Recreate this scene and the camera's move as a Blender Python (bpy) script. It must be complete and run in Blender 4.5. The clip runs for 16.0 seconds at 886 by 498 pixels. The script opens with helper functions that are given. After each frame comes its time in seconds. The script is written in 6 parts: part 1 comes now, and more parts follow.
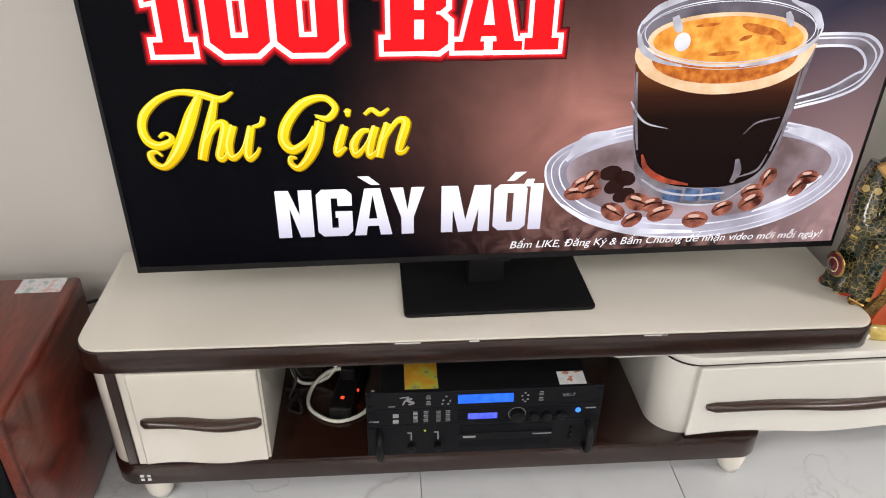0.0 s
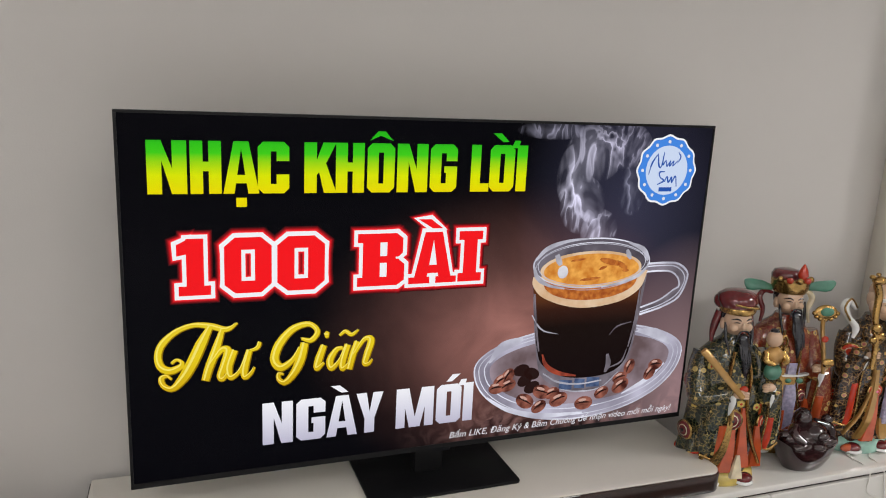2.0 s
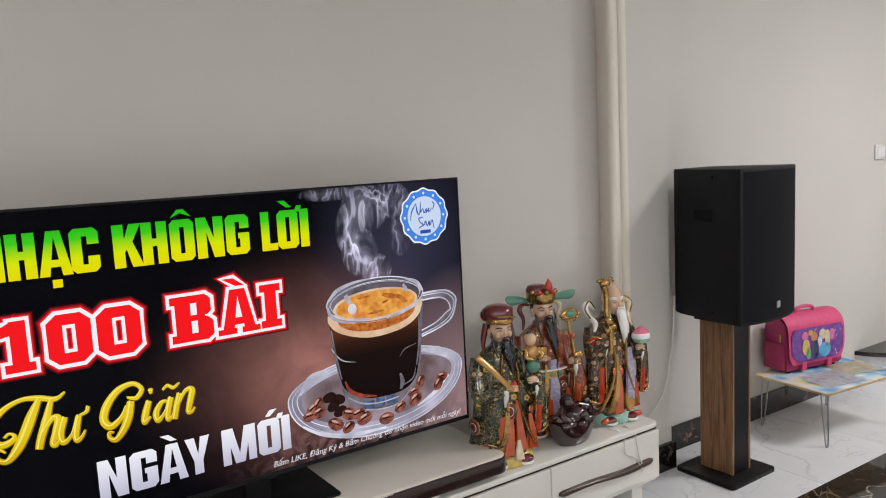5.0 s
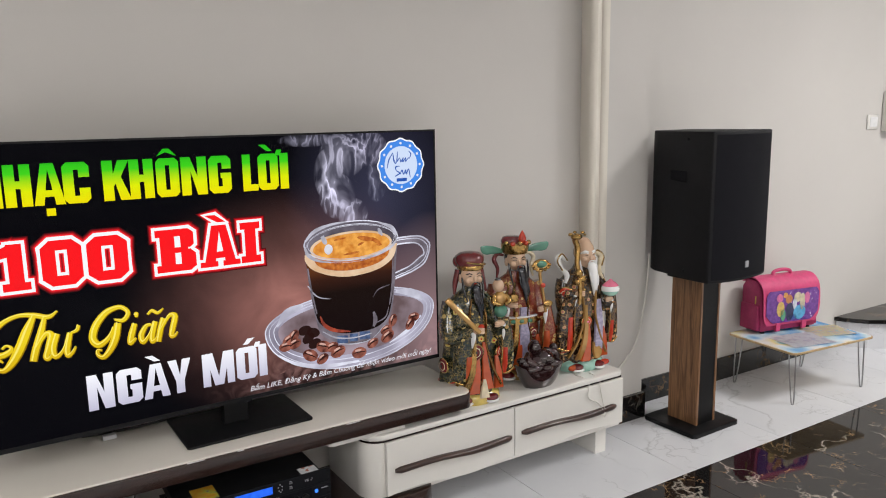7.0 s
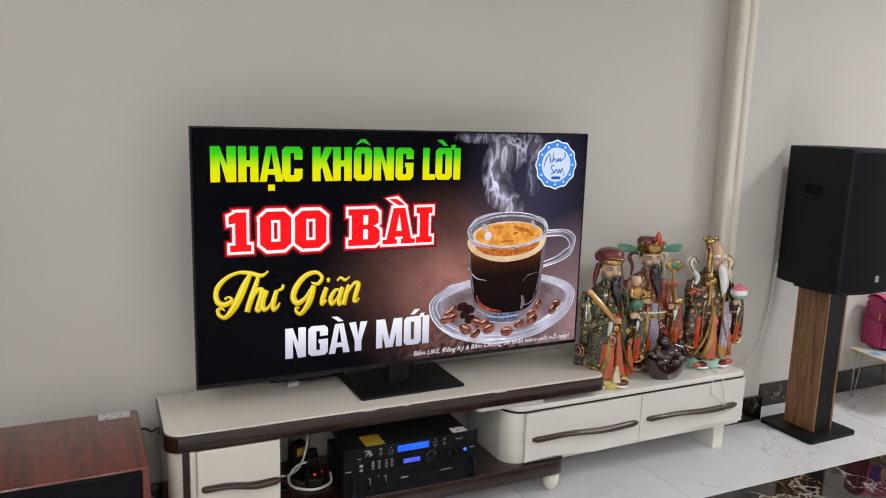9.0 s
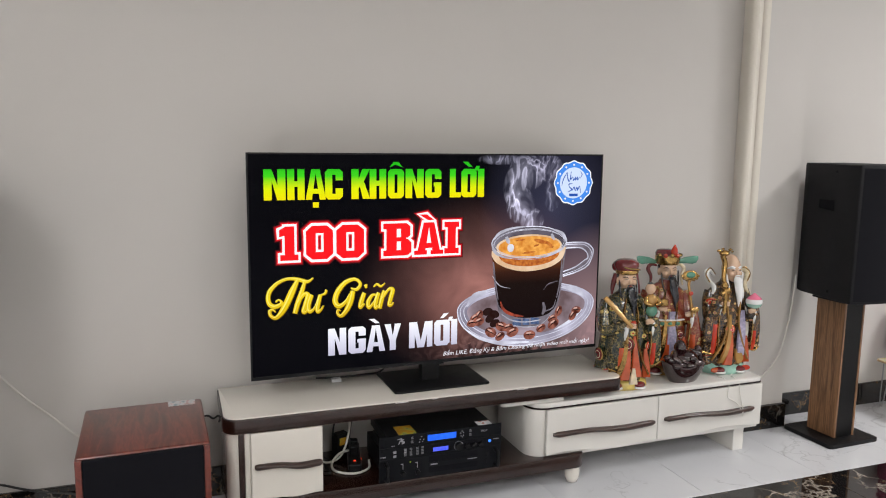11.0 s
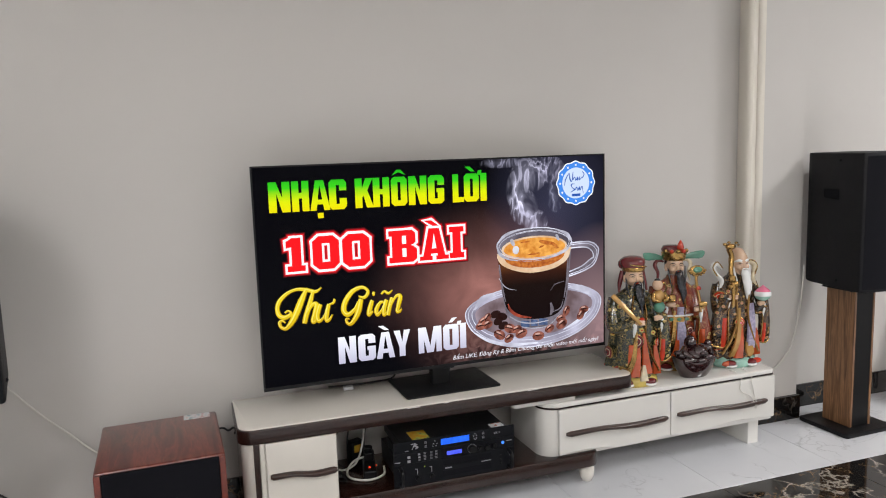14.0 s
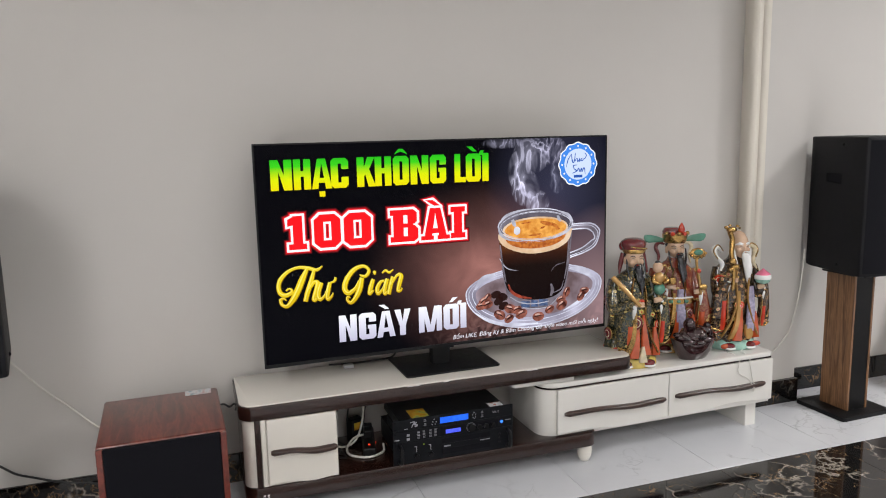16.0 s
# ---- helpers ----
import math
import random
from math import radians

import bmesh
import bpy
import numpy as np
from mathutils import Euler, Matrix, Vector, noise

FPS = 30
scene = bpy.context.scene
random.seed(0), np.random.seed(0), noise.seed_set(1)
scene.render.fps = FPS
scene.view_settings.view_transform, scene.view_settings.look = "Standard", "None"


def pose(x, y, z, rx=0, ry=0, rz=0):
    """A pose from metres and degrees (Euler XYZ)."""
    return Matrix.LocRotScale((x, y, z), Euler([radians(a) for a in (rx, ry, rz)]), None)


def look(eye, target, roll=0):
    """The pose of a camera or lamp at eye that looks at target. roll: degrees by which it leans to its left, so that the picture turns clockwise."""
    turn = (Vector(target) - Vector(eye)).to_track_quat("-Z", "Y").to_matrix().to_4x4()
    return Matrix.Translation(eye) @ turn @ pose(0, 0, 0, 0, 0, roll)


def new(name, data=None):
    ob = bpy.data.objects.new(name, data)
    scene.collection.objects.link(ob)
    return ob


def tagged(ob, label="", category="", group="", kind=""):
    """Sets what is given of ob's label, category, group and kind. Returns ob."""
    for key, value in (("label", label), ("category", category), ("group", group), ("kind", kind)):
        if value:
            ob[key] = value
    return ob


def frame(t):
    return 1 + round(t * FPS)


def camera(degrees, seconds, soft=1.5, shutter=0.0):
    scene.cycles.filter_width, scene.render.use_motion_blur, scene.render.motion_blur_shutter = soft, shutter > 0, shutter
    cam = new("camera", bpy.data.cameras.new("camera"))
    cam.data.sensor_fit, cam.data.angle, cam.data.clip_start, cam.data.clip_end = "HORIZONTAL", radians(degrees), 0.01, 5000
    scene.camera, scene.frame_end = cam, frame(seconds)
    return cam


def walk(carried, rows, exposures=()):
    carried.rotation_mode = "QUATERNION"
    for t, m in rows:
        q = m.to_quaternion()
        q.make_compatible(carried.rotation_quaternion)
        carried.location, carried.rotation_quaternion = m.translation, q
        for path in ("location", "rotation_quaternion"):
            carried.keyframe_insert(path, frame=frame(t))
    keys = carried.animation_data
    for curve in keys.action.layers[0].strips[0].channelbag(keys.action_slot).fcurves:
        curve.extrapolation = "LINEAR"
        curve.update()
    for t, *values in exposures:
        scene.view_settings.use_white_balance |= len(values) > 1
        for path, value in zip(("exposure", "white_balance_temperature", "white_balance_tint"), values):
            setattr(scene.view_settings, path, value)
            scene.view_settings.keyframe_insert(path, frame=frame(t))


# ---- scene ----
cam = camera(61.2, 16.0, 1.05)
PATH = [
    (0, (0.518, 0.214, 1.366), (0.703, 1.906, 0.316), 1.1),
    (0.5, (0.397, 0.132, 1.416), (0.64, 1.914, 0.54), 1.3),
    (1, (0.227, 0.04, 1.423), (0.644, 1.862, 0.711), 1.7),
    (1.5, (0.149, -0.028, 1.455), (0.729, 1.797, 0.879), 2.6),
    (2, (0.139, -0.109, 1.453), (0.835, 1.711, 1.004), 2.8),
    (2.5, (0.17, -0.244, 1.474), (0.914, 1.578, 1.116), 2.6),
    (3, (0.128, -0.308, 1.449), (0.875, 1.531, 1.202), 1.1),
    (3.5, (0.116, -0.324, 1.441), (0.854, 1.522, 1.222), 0.5),
    (4, (0.12, -0.363, 1.449), (1.019, 1.414, 1.263), -0.5),
    (4.5, (0.066, -0.42, 1.438), (1.119, 1.268, 1.23), -1.9),
    (5, (0.043, -0.503, 1.434), (1.172, 1.129, 1.186), -2.9),
    (5.2, (0.046, -0.559, 1.429), (1.193, 1.057, 1.164), -3.1),
    (7.3, (0.086, -0.713, 1.406), (1.13, 0.956, 1.052), -0.5),
    (7.5, (0.057, -0.71, 1.411), (1.075, 0.976, 1.061), -0.2),
    (8, (-0.056, -0.744, 1.4), (0.901, 0.979, 1.057), 0.6),
    (8.5, (-0.185, -0.797, 1.395), (0.726, 0.95, 1.051), 1.3),
    (9, (-0.256, -0.845, 1.411), (0.615, 0.921, 1.061), 1.7),
    (11.5, (-0.262, -1.212, 1.405), (0.441, 0.642, 1.142), 0.2),
    (12, (-0.251, -1.202, 1.402), (0.458, 0.651, 1.154), -0.7),
    (12.5, (-0.257, -1.228, 1.406), (0.453, 0.625, 1.16), -1.2),
    (13, (-0.249, -1.22, 1.413), (0.455, 0.635, 1.158), -1.5),
    (13.5, (-0.239, -1.219, 1.414), (0.456, 0.638, 1.152), -1.6),
    (14, (-0.244, -1.219, 1.405), (0.447, 0.639, 1.137), -1.8),
    (14.5, (-0.243, -1.216, 1.402), (0.443, 0.642, 1.122), -1.8),
    (15, (-0.243, -1.218, 1.401), (0.442, 0.639, 1.111), -1.6),
    (15.5, (-0.238, -1.221, 1.418), (0.442, 0.634, 1.106), -1.3),
    (16, (-0.247, -1.223, 1.401), (0.438, 0.629, 1.083), -1.2),
]
walk(cam, [(t, look(eye, target, roll)) for t, eye, target, roll in PATH],
     [(0.0, 0.46, 6650, 9), (0.5, 0.24, 6600, 9), (1.0, 0.1, 6650, 10), (1.5, -0.05, 6600, 10), (2.0, -0.1, 6500, 10), (5.0, -0.1, 6450, 10), (7.5, 0.05, 6450, 10), (9.0, 0.05, 6450, 10), (11.5, 0.15, 6400, 10), (16.0, 0.15, 6350, 10)])

# ---- world and lights ----
world = bpy.data.worlds.new("world")
scene.world = world
world.use_nodes = True
world.node_tree.nodes["Background"].inputs[0].default_value = (0.9, 0.93, 1.0, 1)
world.node_tree.nodes["Background"].inputs[1].default_value = 0.05


def unseen_lamp(x, y, z, sx, sy, watts, color=(1.0, 0.985, 0.97)):
    data = bpy.data.lights.new("unseen_lamp_light", "AREA")
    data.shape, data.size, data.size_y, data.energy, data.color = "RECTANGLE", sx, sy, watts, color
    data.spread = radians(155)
    ob = new("unseen_lamp_light", data)
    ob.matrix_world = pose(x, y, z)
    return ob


# No fixtures seen: side pair follows the speaker shadows, back three are added fill.
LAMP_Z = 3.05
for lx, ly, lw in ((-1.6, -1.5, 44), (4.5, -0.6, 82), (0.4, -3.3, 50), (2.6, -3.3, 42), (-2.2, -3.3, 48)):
    unseen_lamp(lx, ly, LAMP_Z, 0.9, 0.9, lw)

# ---- materials ----


def mat(name, color, rough=0.5, metal=0.0, coat=0.0, vary=0.08, scale=6.0, bump=0.0, bump_scale=60.0, spec=0.5):
    """A painted, lacquered or moulded surface: soft colour variation, uneven gloss and fine relief."""
    m = bpy.data.materials.new(name)
    m.use_nodes = True
    nt = m.node_tree
    b = nt.nodes["Principled BSDF"]
    b.inputs["Roughness"].default_value = rough
    b.inputs["Metallic"].default_value = metal
    b.inputs["Coat Weight"].default_value = coat
    b.inputs["Coat Roughness"].default_value = 0.06
    b.inputs["Specular IOR Level"].default_value = spec
    co = nt.nodes.new("ShaderNodeTexCoord")
    n = nt.nodes.new("ShaderNodeTexNoise")
    n.inputs["Scale"].default_value = scale
    n.inputs["Detail"].default_value = 6
    nt.links.new(co.outputs["Object"], n.inputs["Vector"])
    r = nt.nodes.new("ShaderNodeValToRGB")
    lo, hi = [c * (1 - vary) for c in color], [min(1, c * (1 + vary)) for c in color]
    r.color_ramp.elements[0].position, r.color_ramp.elements[0].color = 0.3, (*lo, 1)
    r.color_ramp.elements[1].position, r.color_ramp.elements[1].color = 0.7, (*hi, 1)
    nt.links.new(n.outputs["Fac"], r.inputs["Fac"])
    nt.links.new(r.outputs["Color"], b.inputs["Base Color"])
    mr = nt.nodes.new("ShaderNodeMapRange")
    mr.inputs["To Min"].default_value, mr.inputs["To Max"].default_value = max(0.02, rough - 0.06), min(1, rough + 0.06)
    n2 = nt.nodes.new("ShaderNodeTexNoise")
    n2.inputs["Scale"].default_value = scale * 5
    nt.links.new(co.outputs["Object"], n2.inputs["Vector"])
    nt.links.new(n2.outputs["Fac"], mr.inputs["Value"])
    nt.links.new(mr.outputs["Result"], b.inputs["Roughness"])
    if bump:
        n3 = nt.nodes.new("ShaderNodeTexNoise")
        n3.inputs["Scale"].default_value = bump_scale
        n3.inputs["Detail"].default_value = 4
        bp = nt.nodes.new("ShaderNodeBump")
        bp.inputs["Strength"].default_value = bump
        bp.inputs["Distance"].default_value = 0.002
        nt.links.new(co.outputs["Object"], n3.inputs["Vector"])
        nt.links.new(n3.outputs["Fac"], bp.inputs["Height"])
        nt.links.new(bp.outputs["Normal"], b.inputs["Normal"])
    return m


def ramp(nt, stops):
    r = nt.nodes.new("ShaderNodeValToRGB")
    els = r.color_ramp.elements
    while len(els) < len(stops):
        els.new(0.5)
    for e, (p, c) in zip(els, stops):
        e.position, e.color = p, (*c, 1)
    return r


def wood(name, dark, light, rough=0.3, coat=0.3, scale=(3.0, 3.0, 0.5), rings=7.0):
    """Veneer with drawn-out grain and darker bands; the grain runs along the axis with the small scale."""
    m = bpy.data.materials.new(name)
    m.use_nodes = True
    nt = m.node_tree
    b = nt.nodes["Principled BSDF"]
    b.inputs["Roughness"].default_value = rough
    b.inputs["Coat Weight"].default_value = coat
    b.inputs["Coat Roughness"].default_value = 0.12
    co = nt.nodes.new("ShaderNodeTexCoord")
    mp = nt.nodes.new("ShaderNodeMapping")
    mp.inputs["Scale"].default_value = scale
    nt.links.new(co.outputs["Object"], mp.inputs["Vector"])
    n = nt.nodes.new("ShaderNodeTexNoise")
    n.inputs["Scale"].default_value, n.inputs["Detail"].default_value, n.inputs["Distortion"].default_value = rings, 7, 1.2
    nt.links.new(mp.outputs["Vector"], n.inputs["Vector"])
    mid = [(a + c) / 2 for a, c in zip(dark, light)]
    r = ramp(nt, [(0.3, dark), (0.46, mid), (0.52, light), (0.6, mid), (0.75, dark)])
    nt.links.new(n.outputs["Fac"], r.inputs["Fac"])
    f = nt.nodes.new("ShaderNodeTexNoise")
    f.inputs["Scale"].default_value, f.inputs["Detail"].default_value = rings * 9, 5
    nt.links.new(mp.outputs["Vector"], f.inputs["Vector"])
    mx = nt.nodes.new("ShaderNodeMixRGB")
    mx.blend_type = "MULTIPLY"
    mx.inputs[0].default_value = 0.55
    fr = ramp(nt, [(0.35, (0.55, 0.55, 0.55)), (0.65, (1, 1, 1))])
    nt.links.new(f.outputs["Fac"], fr.inputs["Fac"])
    nt.links.new(r.outputs["Color"], mx.inputs[1])
    nt.links.new(fr.outputs["Color"], mx.inputs[2])
    nt.links.new(mx.outputs["Color"], b.inputs["Base Color"])
    bp = nt.nodes.new("ShaderNodeBump")
    bp.inputs["Strength"].default_value, bp.inputs["Distance"].default_value = 0.15, 0.001
    nt.links.new(f.outputs["Fac"], bp.inputs["Height"])
    nt.links.new(bp.outputs["Normal"], b.inputs["Normal"])
    return m


def marble(name, ground, cloud, vein, rough, vein_width=0.012, scale=1.6, amount=1.0, second=None):
    """Polished stone: broad clouding and thin broken veins; each tile gets its own piece of the pattern."""
    m = bpy.data.materials.new(name)
    m.use_nodes = True
    nt = m.node_tree
    b = nt.nodes["Principled BSDF"]
    b.inputs["Roughness"].default_value = rough
    co = nt.nodes.new("ShaderNodeTexCoord")
    inf = nt.nodes.new("ShaderNodeObjectInfo")
    ad = nt.nodes.new("ShaderNodeVectorMath")
    ad.operation = "MULTIPLY_ADD"
    nt.links.new(inf.outputs["Random"], ad.inputs[0])
    ad.inputs[1].default_value = (17, 23, 9)
    nt.links.new(co.outputs["Object"], ad.inputs[2])
    cn = nt.nodes.new("ShaderNodeTexNoise")
    cn.inputs["Scale"].default_value, cn.inputs["Detail"].default_value = scale * 1.5, 6
    nt.links.new(ad.outputs[0], cn.inputs["Vector"])
    cr = ramp(nt, [(0.35, ground), (0.75, cloud)])
    nt.links.new(cn.outputs["Fac"], cr.inputs["Fac"])
    last = cr.outputs["Color"]
    for k, (sc, wd, col) in enumerate(((scale, vein_width, vein), (scale * 2.3, vein_width * 1.2, second or vein))):
        warp = nt.nodes.new("ShaderNodeTexNoise")
        warp.inputs["Scale"].default_value, warp.inputs["Detail"].default_value = sc * 2.0, 5
        nt.links.new(ad.outputs[0], warp.inputs["Vector"])
        mad = nt.nodes.new("ShaderNodeVectorMath")
        mad.operation = "MULTIPLY_ADD"
        nt.links.new(warp.outputs["Color"], mad.inputs[0])
        mad.inputs[1].default_value = (0.5, 0.5, 0.5)
        nt.links.new(ad.outputs[0], mad.inputs[2])
        v = nt.nodes.new("ShaderNodeTexVoronoi")
        v.feature = "DISTANCE_TO_EDGE"
        v.inputs["Scale"].default_value = sc
        nt.links.new(mad.outputs[0], v.inputs["Vector"])
        vr = ramp(nt, [(0.0, (1, 1, 1)), (wd, (0.4, 0.4, 0.4)), (wd * 2.5, (0, 0, 0))])
        nt.links.new(v.outputs["Distance"], vr.inputs["Fac"])
        gate = nt.nodes.new("ShaderNodeTexNoise")
        gate.inputs["Scale"].default_value = sc * 1.3 + k
        nt.links.new(ad.outputs[0], gate.inputs["Vector"])
        gr = ramp(nt, [(0.47, (0, 0, 0)), (0.62, (amount,) * 3)])
        nt.links.new(gate.outputs["Fac"], gr.inputs["Fac"])
        mul = nt.nodes.new("ShaderNodeMath")
        mul.operation = "MULTIPLY"
        nt.links.new(vr.outputs["Color"], mul.inputs[0])
        nt.links.new(gr.outputs["Color"], mul.inputs[1])
        mx = nt.nodes.new("ShaderNodeMixRGB")
        nt.links.new(mul.outputs[0], mx.inputs[0])
        nt.links.new(last, mx.inputs[1])
        mx.inputs[2].default_value = (*col, 1)
        last = mx.outputs["Color"]
    nt.links.new(last, b.inputs["Base Color"])
    return m


def brocade(name, base, line, petal, heart, scale=22.0, gold=(0.62, 0.42, 0.12)):
    """Glazed porcelain painted like brocade: fine gold scrolls on a ground, scattered round medallions and blossoms."""
    m = bpy.data.materials.new(name)
    m.use_nodes = True
    nt = m.node_tree
    b = nt.nodes["Principled BSDF"]
    b.inputs["Roughness"].default_value = 0.14
    b.inputs["Coat Weight"].default_value = 0.5
    co = nt.nodes.new("ShaderNodeTexCoord")
    warp = nt.nodes.new("ShaderNodeTexNoise")
    warp.inputs["Scale"].default_value = 40
    nt.links.new(co.outputs["Object"], warp.inputs["Vector"])
    mad = nt.nodes.new("ShaderNodeVectorMath")
    mad.operation = "MULTIPLY_ADD"
    nt.links.new(warp.outputs["Color"], mad.inputs[0])
    mad.inputs[1].default_value = (0.012, 0.012, 0.012)
    nt.links.new(co.outputs["Object"], mad.inputs[2])
    v = nt.nodes.new("ShaderNodeTexVoronoi")
    v.feature = "DISTANCE_TO_EDGE"
    v.inputs["Scale"].default_value = scale * 4.2
    nt.links.new(mad.outputs[0], v.inputs["Vector"])
    vr = ramp(nt, [(0.0, (1, 1, 1)), (0.028, (1, 1, 1)), (0.075, (0, 0, 0))])
    nt.links.new(v.outputs["Distance"], vr.inputs["Fac"])
    # the gilding is worn and denser in places
    wear = nt.nodes.new("ShaderNodeTexNoise")
    wear.inputs["Scale"].default_value, wear.inputs["Detail"].default_value = scale * 2.2, 5
    nt.links.new(co.outputs["Object"], wear.inputs["Vector"])
    wr = ramp(nt, [(0.36, (0.10, 0.10, 0.10)), (0.62, (1, 1, 1))])
    nt.links.new(wear.outputs["Fac"], wr.inputs["Fac"])
    cover = nt.nodes.new("ShaderNodeMath")
    cover.operation = "MULTIPLY"
    nt.links.new(vr.outputs["Color"], cover.inputs[0])
    nt.links.new(wr.outputs["Color"], cover.inputs[1])
    tint = ramp(nt, [(0.45, base), (0.70, tuple(0.88 * q + 0.12 * p for q, p in zip(base, petal)))])
    nt.links.new(wear.outputs["Fac"], tint.inputs["Fac"])
    ground = nt.nodes.new("ShaderNodeMixRGB")
    nt.links.new(cover.outputs[0], ground.inputs[0])
    nt.links.new(tint.outputs["Color"], ground.inputs[1])
    ground.inputs[2].default_value = (*line, 1)
    # small blossoms scattered over the ground
    md = nt.nodes.new("ShaderNodeTexVoronoi")
    md.inputs["Scale"].default_value = scale * 1.35
    nt.links.new(co.outputs["Object"], md.inputs["Vector"])
    rings = ramp(nt, [(0.0, gold), (0.05, heart), (0.11, petal), (0.17, petal), (0.21, gold)])
    nt.links.new(md.outputs["Distance"], rings.inputs["Fac"])
    mask = ramp(nt, [(0.22, (1, 1, 1)), (0.25, (0, 0, 0))])
    nt.links.new(md.outputs["Distance"], mask.inputs["Fac"])
    mx = nt.nodes.new("ShaderNodeMixRGB")
    nt.links.new(mask.outputs["Color"], mx.inputs[0])
    nt.links.new(ground.outputs["Color"], mx.inputs[1])
    nt.links.new(rings.outputs["Color"], mx.inputs[2])
    nt.links.new(mx.outputs["Color"], b.inputs["Base Color"])
    bp = nt.nodes.new("ShaderNodeBump")
    bp.inputs["Strength"].default_value, bp.inputs["Distance"].default_value = 0.25, 0.0015
    nt.links.new(mask.outputs["Color"], bp.inputs["Height"])
    nt.links.new(bp.outputs["Normal"], b.inputs["Normal"])
    return m


def lit(name, color, strength=1.0, second=None, scale=20.0, rough=0.22, base=(0.001, 0.001, 0.0012)):
    """A patch of a lit display: it gives off its own colour behind a dark, slightly glossy front."""
    m = bpy.data.materials.new(name)
    m.use_nodes = True
    nt = m.node_tree
    b = nt.nodes["Principled BSDF"]
    b.inputs["Base Color"].default_value = (*base, 1)
    b.inputs["Roughness"].default_value = rough
    b.inputs["Specular IOR Level"].default_value = 0.05
    b.inputs["Emission Color"].default_value = (*color, 1)
    b.inputs["Emission Strength"].default_value = strength
    if second:
        co = nt.nodes.new("ShaderNodeTexCoord")
        n = nt.nodes.new("ShaderNodeTexNoise")
        n.inputs["Scale"].default_value, n.inputs["Detail"].default_value = scale, 5
        nt.links.new(co.outputs["Object"], n.inputs["Vector"])
        r = ramp(nt, [(0.35, color), (0.65, second)])
        nt.links.new(n.outputs["Fac"], r.inputs["Fac"])
        nt.links.new(r.outputs["Color"], b.inputs["Emission Color"])
    return m


def lit_fade(name, stops, z0, z1):
    """A lit display patch whose colour runs from bottom to top."""
    m = lit(name, stops[0][1])
    nt = m.node_tree
    co = nt.nodes.new("ShaderNodeTexCoord")
    sp = nt.nodes.new("ShaderNodeSeparateXYZ")
    nt.links.new(co.outputs["Object"], sp.inputs[0])
    mr = nt.nodes.new("ShaderNodeMapRange")
    mr.inputs["From Min"].default_value, mr.inputs["From Max"].default_value = z0, z1
    nt.links.new(sp.outputs["Z"], mr.inputs["Value"])
    r = ramp(nt, stops)
    nt.links.new(mr.outputs["Result"], r.inputs["Fac"])
    nt.links.new(r.outputs["Color"], nt.nodes["Principled BSDF"].inputs["Emission Color"])
    return m


M_WALL = mat("wall_paint", (0.585, 0.56, 0.53), 0.55, vary=0.025, scale=1.2, bump=0.12, bump_scale=220)
M_TRIM = mat("pale_trim", (0.74, 0.695, 0.615), 0.4, vary=0.02, scale=2, bump=0.08, bump_scale=200)
M_CEIL = mat("ceiling_paint", (0.75, 0.74, 0.71), 0.7, vary=0.02)
M_WHITE_TILE = marble("white_marble_tile", (0.60, 0.605, 0.63), (0.69, 0.695, 0.715), (0.33, 0.33, 0.34), 0.12, 0.008, 1.3, 0.5)
M_BLACK_TILE = marble("black_marble_tile", (0.006, 0.0055, 0.0055), (0.012, 0.0105, 0.01), (0.42, 0.37, 0.31), 0.05, 0.011, 2.6, 0.9, (0.36, 0.22, 0.1))
M_GROUT = mat("grout", (0.3, 0.3, 0.3), 0.8)
M_CREAM = mat("cream_lacquer", (0.70, 0.665, 0.60), 0.16, coat=0.6, vary=0.02, scale=3)
M_CREAM_WHITE = mat("white_lacquer", (0.73, 0.71, 0.67), 0.16, coat=0.6, vary=0.02, scale=3)
M_ESPRESSO = wood("espresso_wood", (0.011, 0.0038, 0.0028), (0.028, 0.0095, 0.006), 0.26, 0.3, (0.5, 3, 3), 9)
M_HANDLE = wood("dark_handle_wood", (0.02, 0.008, 0.005), (0.05, 0.019, 0.012), 0.3, 0.25, (1, 6, 6), 12)
M_MAHOGANY = wood("mahogany_veneer", (0.075, 0.012, 0.008), (0.185, 0.034, 0.019), 0.3, 0.4, (4.0, 0.7, 4.0), 4)
M_WALNUT = wood("walnut_veneer", (0.10, 0.045, 0.02), (0.33, 0.17, 0.08), 0.4, 0.1, (9, 9, 0.45), 5)
M_CLOTH = mat("black_speaker_cloth", (0.0035, 0.0035, 0.006), 0.85, vary=0.2, scale=300, bump=0.5, bump_scale=900, spec=0.2)
M_BLACK = mat("black_plastic", (0.006, 0.006, 0.0065), 0.4, vary=0.1, bump=0.15, bump_scale=400, spec=0.2)
M_BLACK_METAL = mat("black_metal", (0.007, 0.007, 0.0078), 0.36, metal=0.0, vary=0.1, bump=0.1, bump_scale=700, spec=0.2)
M_CABINET = mat("black_speaker_paint", (0.009, 0.0092, 0.011), 0.55, vary=0.15, bump=0.35, bump_scale=500, spec=0.2)
M_GUN = mat("gunmetal_panel", (0.006, 0.0065, 0.0085), 0.5, metal=0.0, vary=0.06, scale=30, spec=0.15)
M_GREY_BTN = mat("grey_button", (0.12, 0.12, 0.13), 0.4)
M_WHITE_PRINT = mat("white_print", (0.30, 0.30, 0.32), 0.5)
M_CABLE_W = mat("white_cable", (0.66, 0.64, 0.59), 0.45)
M_CABLE_B = mat("black_cable", (0.012, 0.012, 0.012), 0.45)
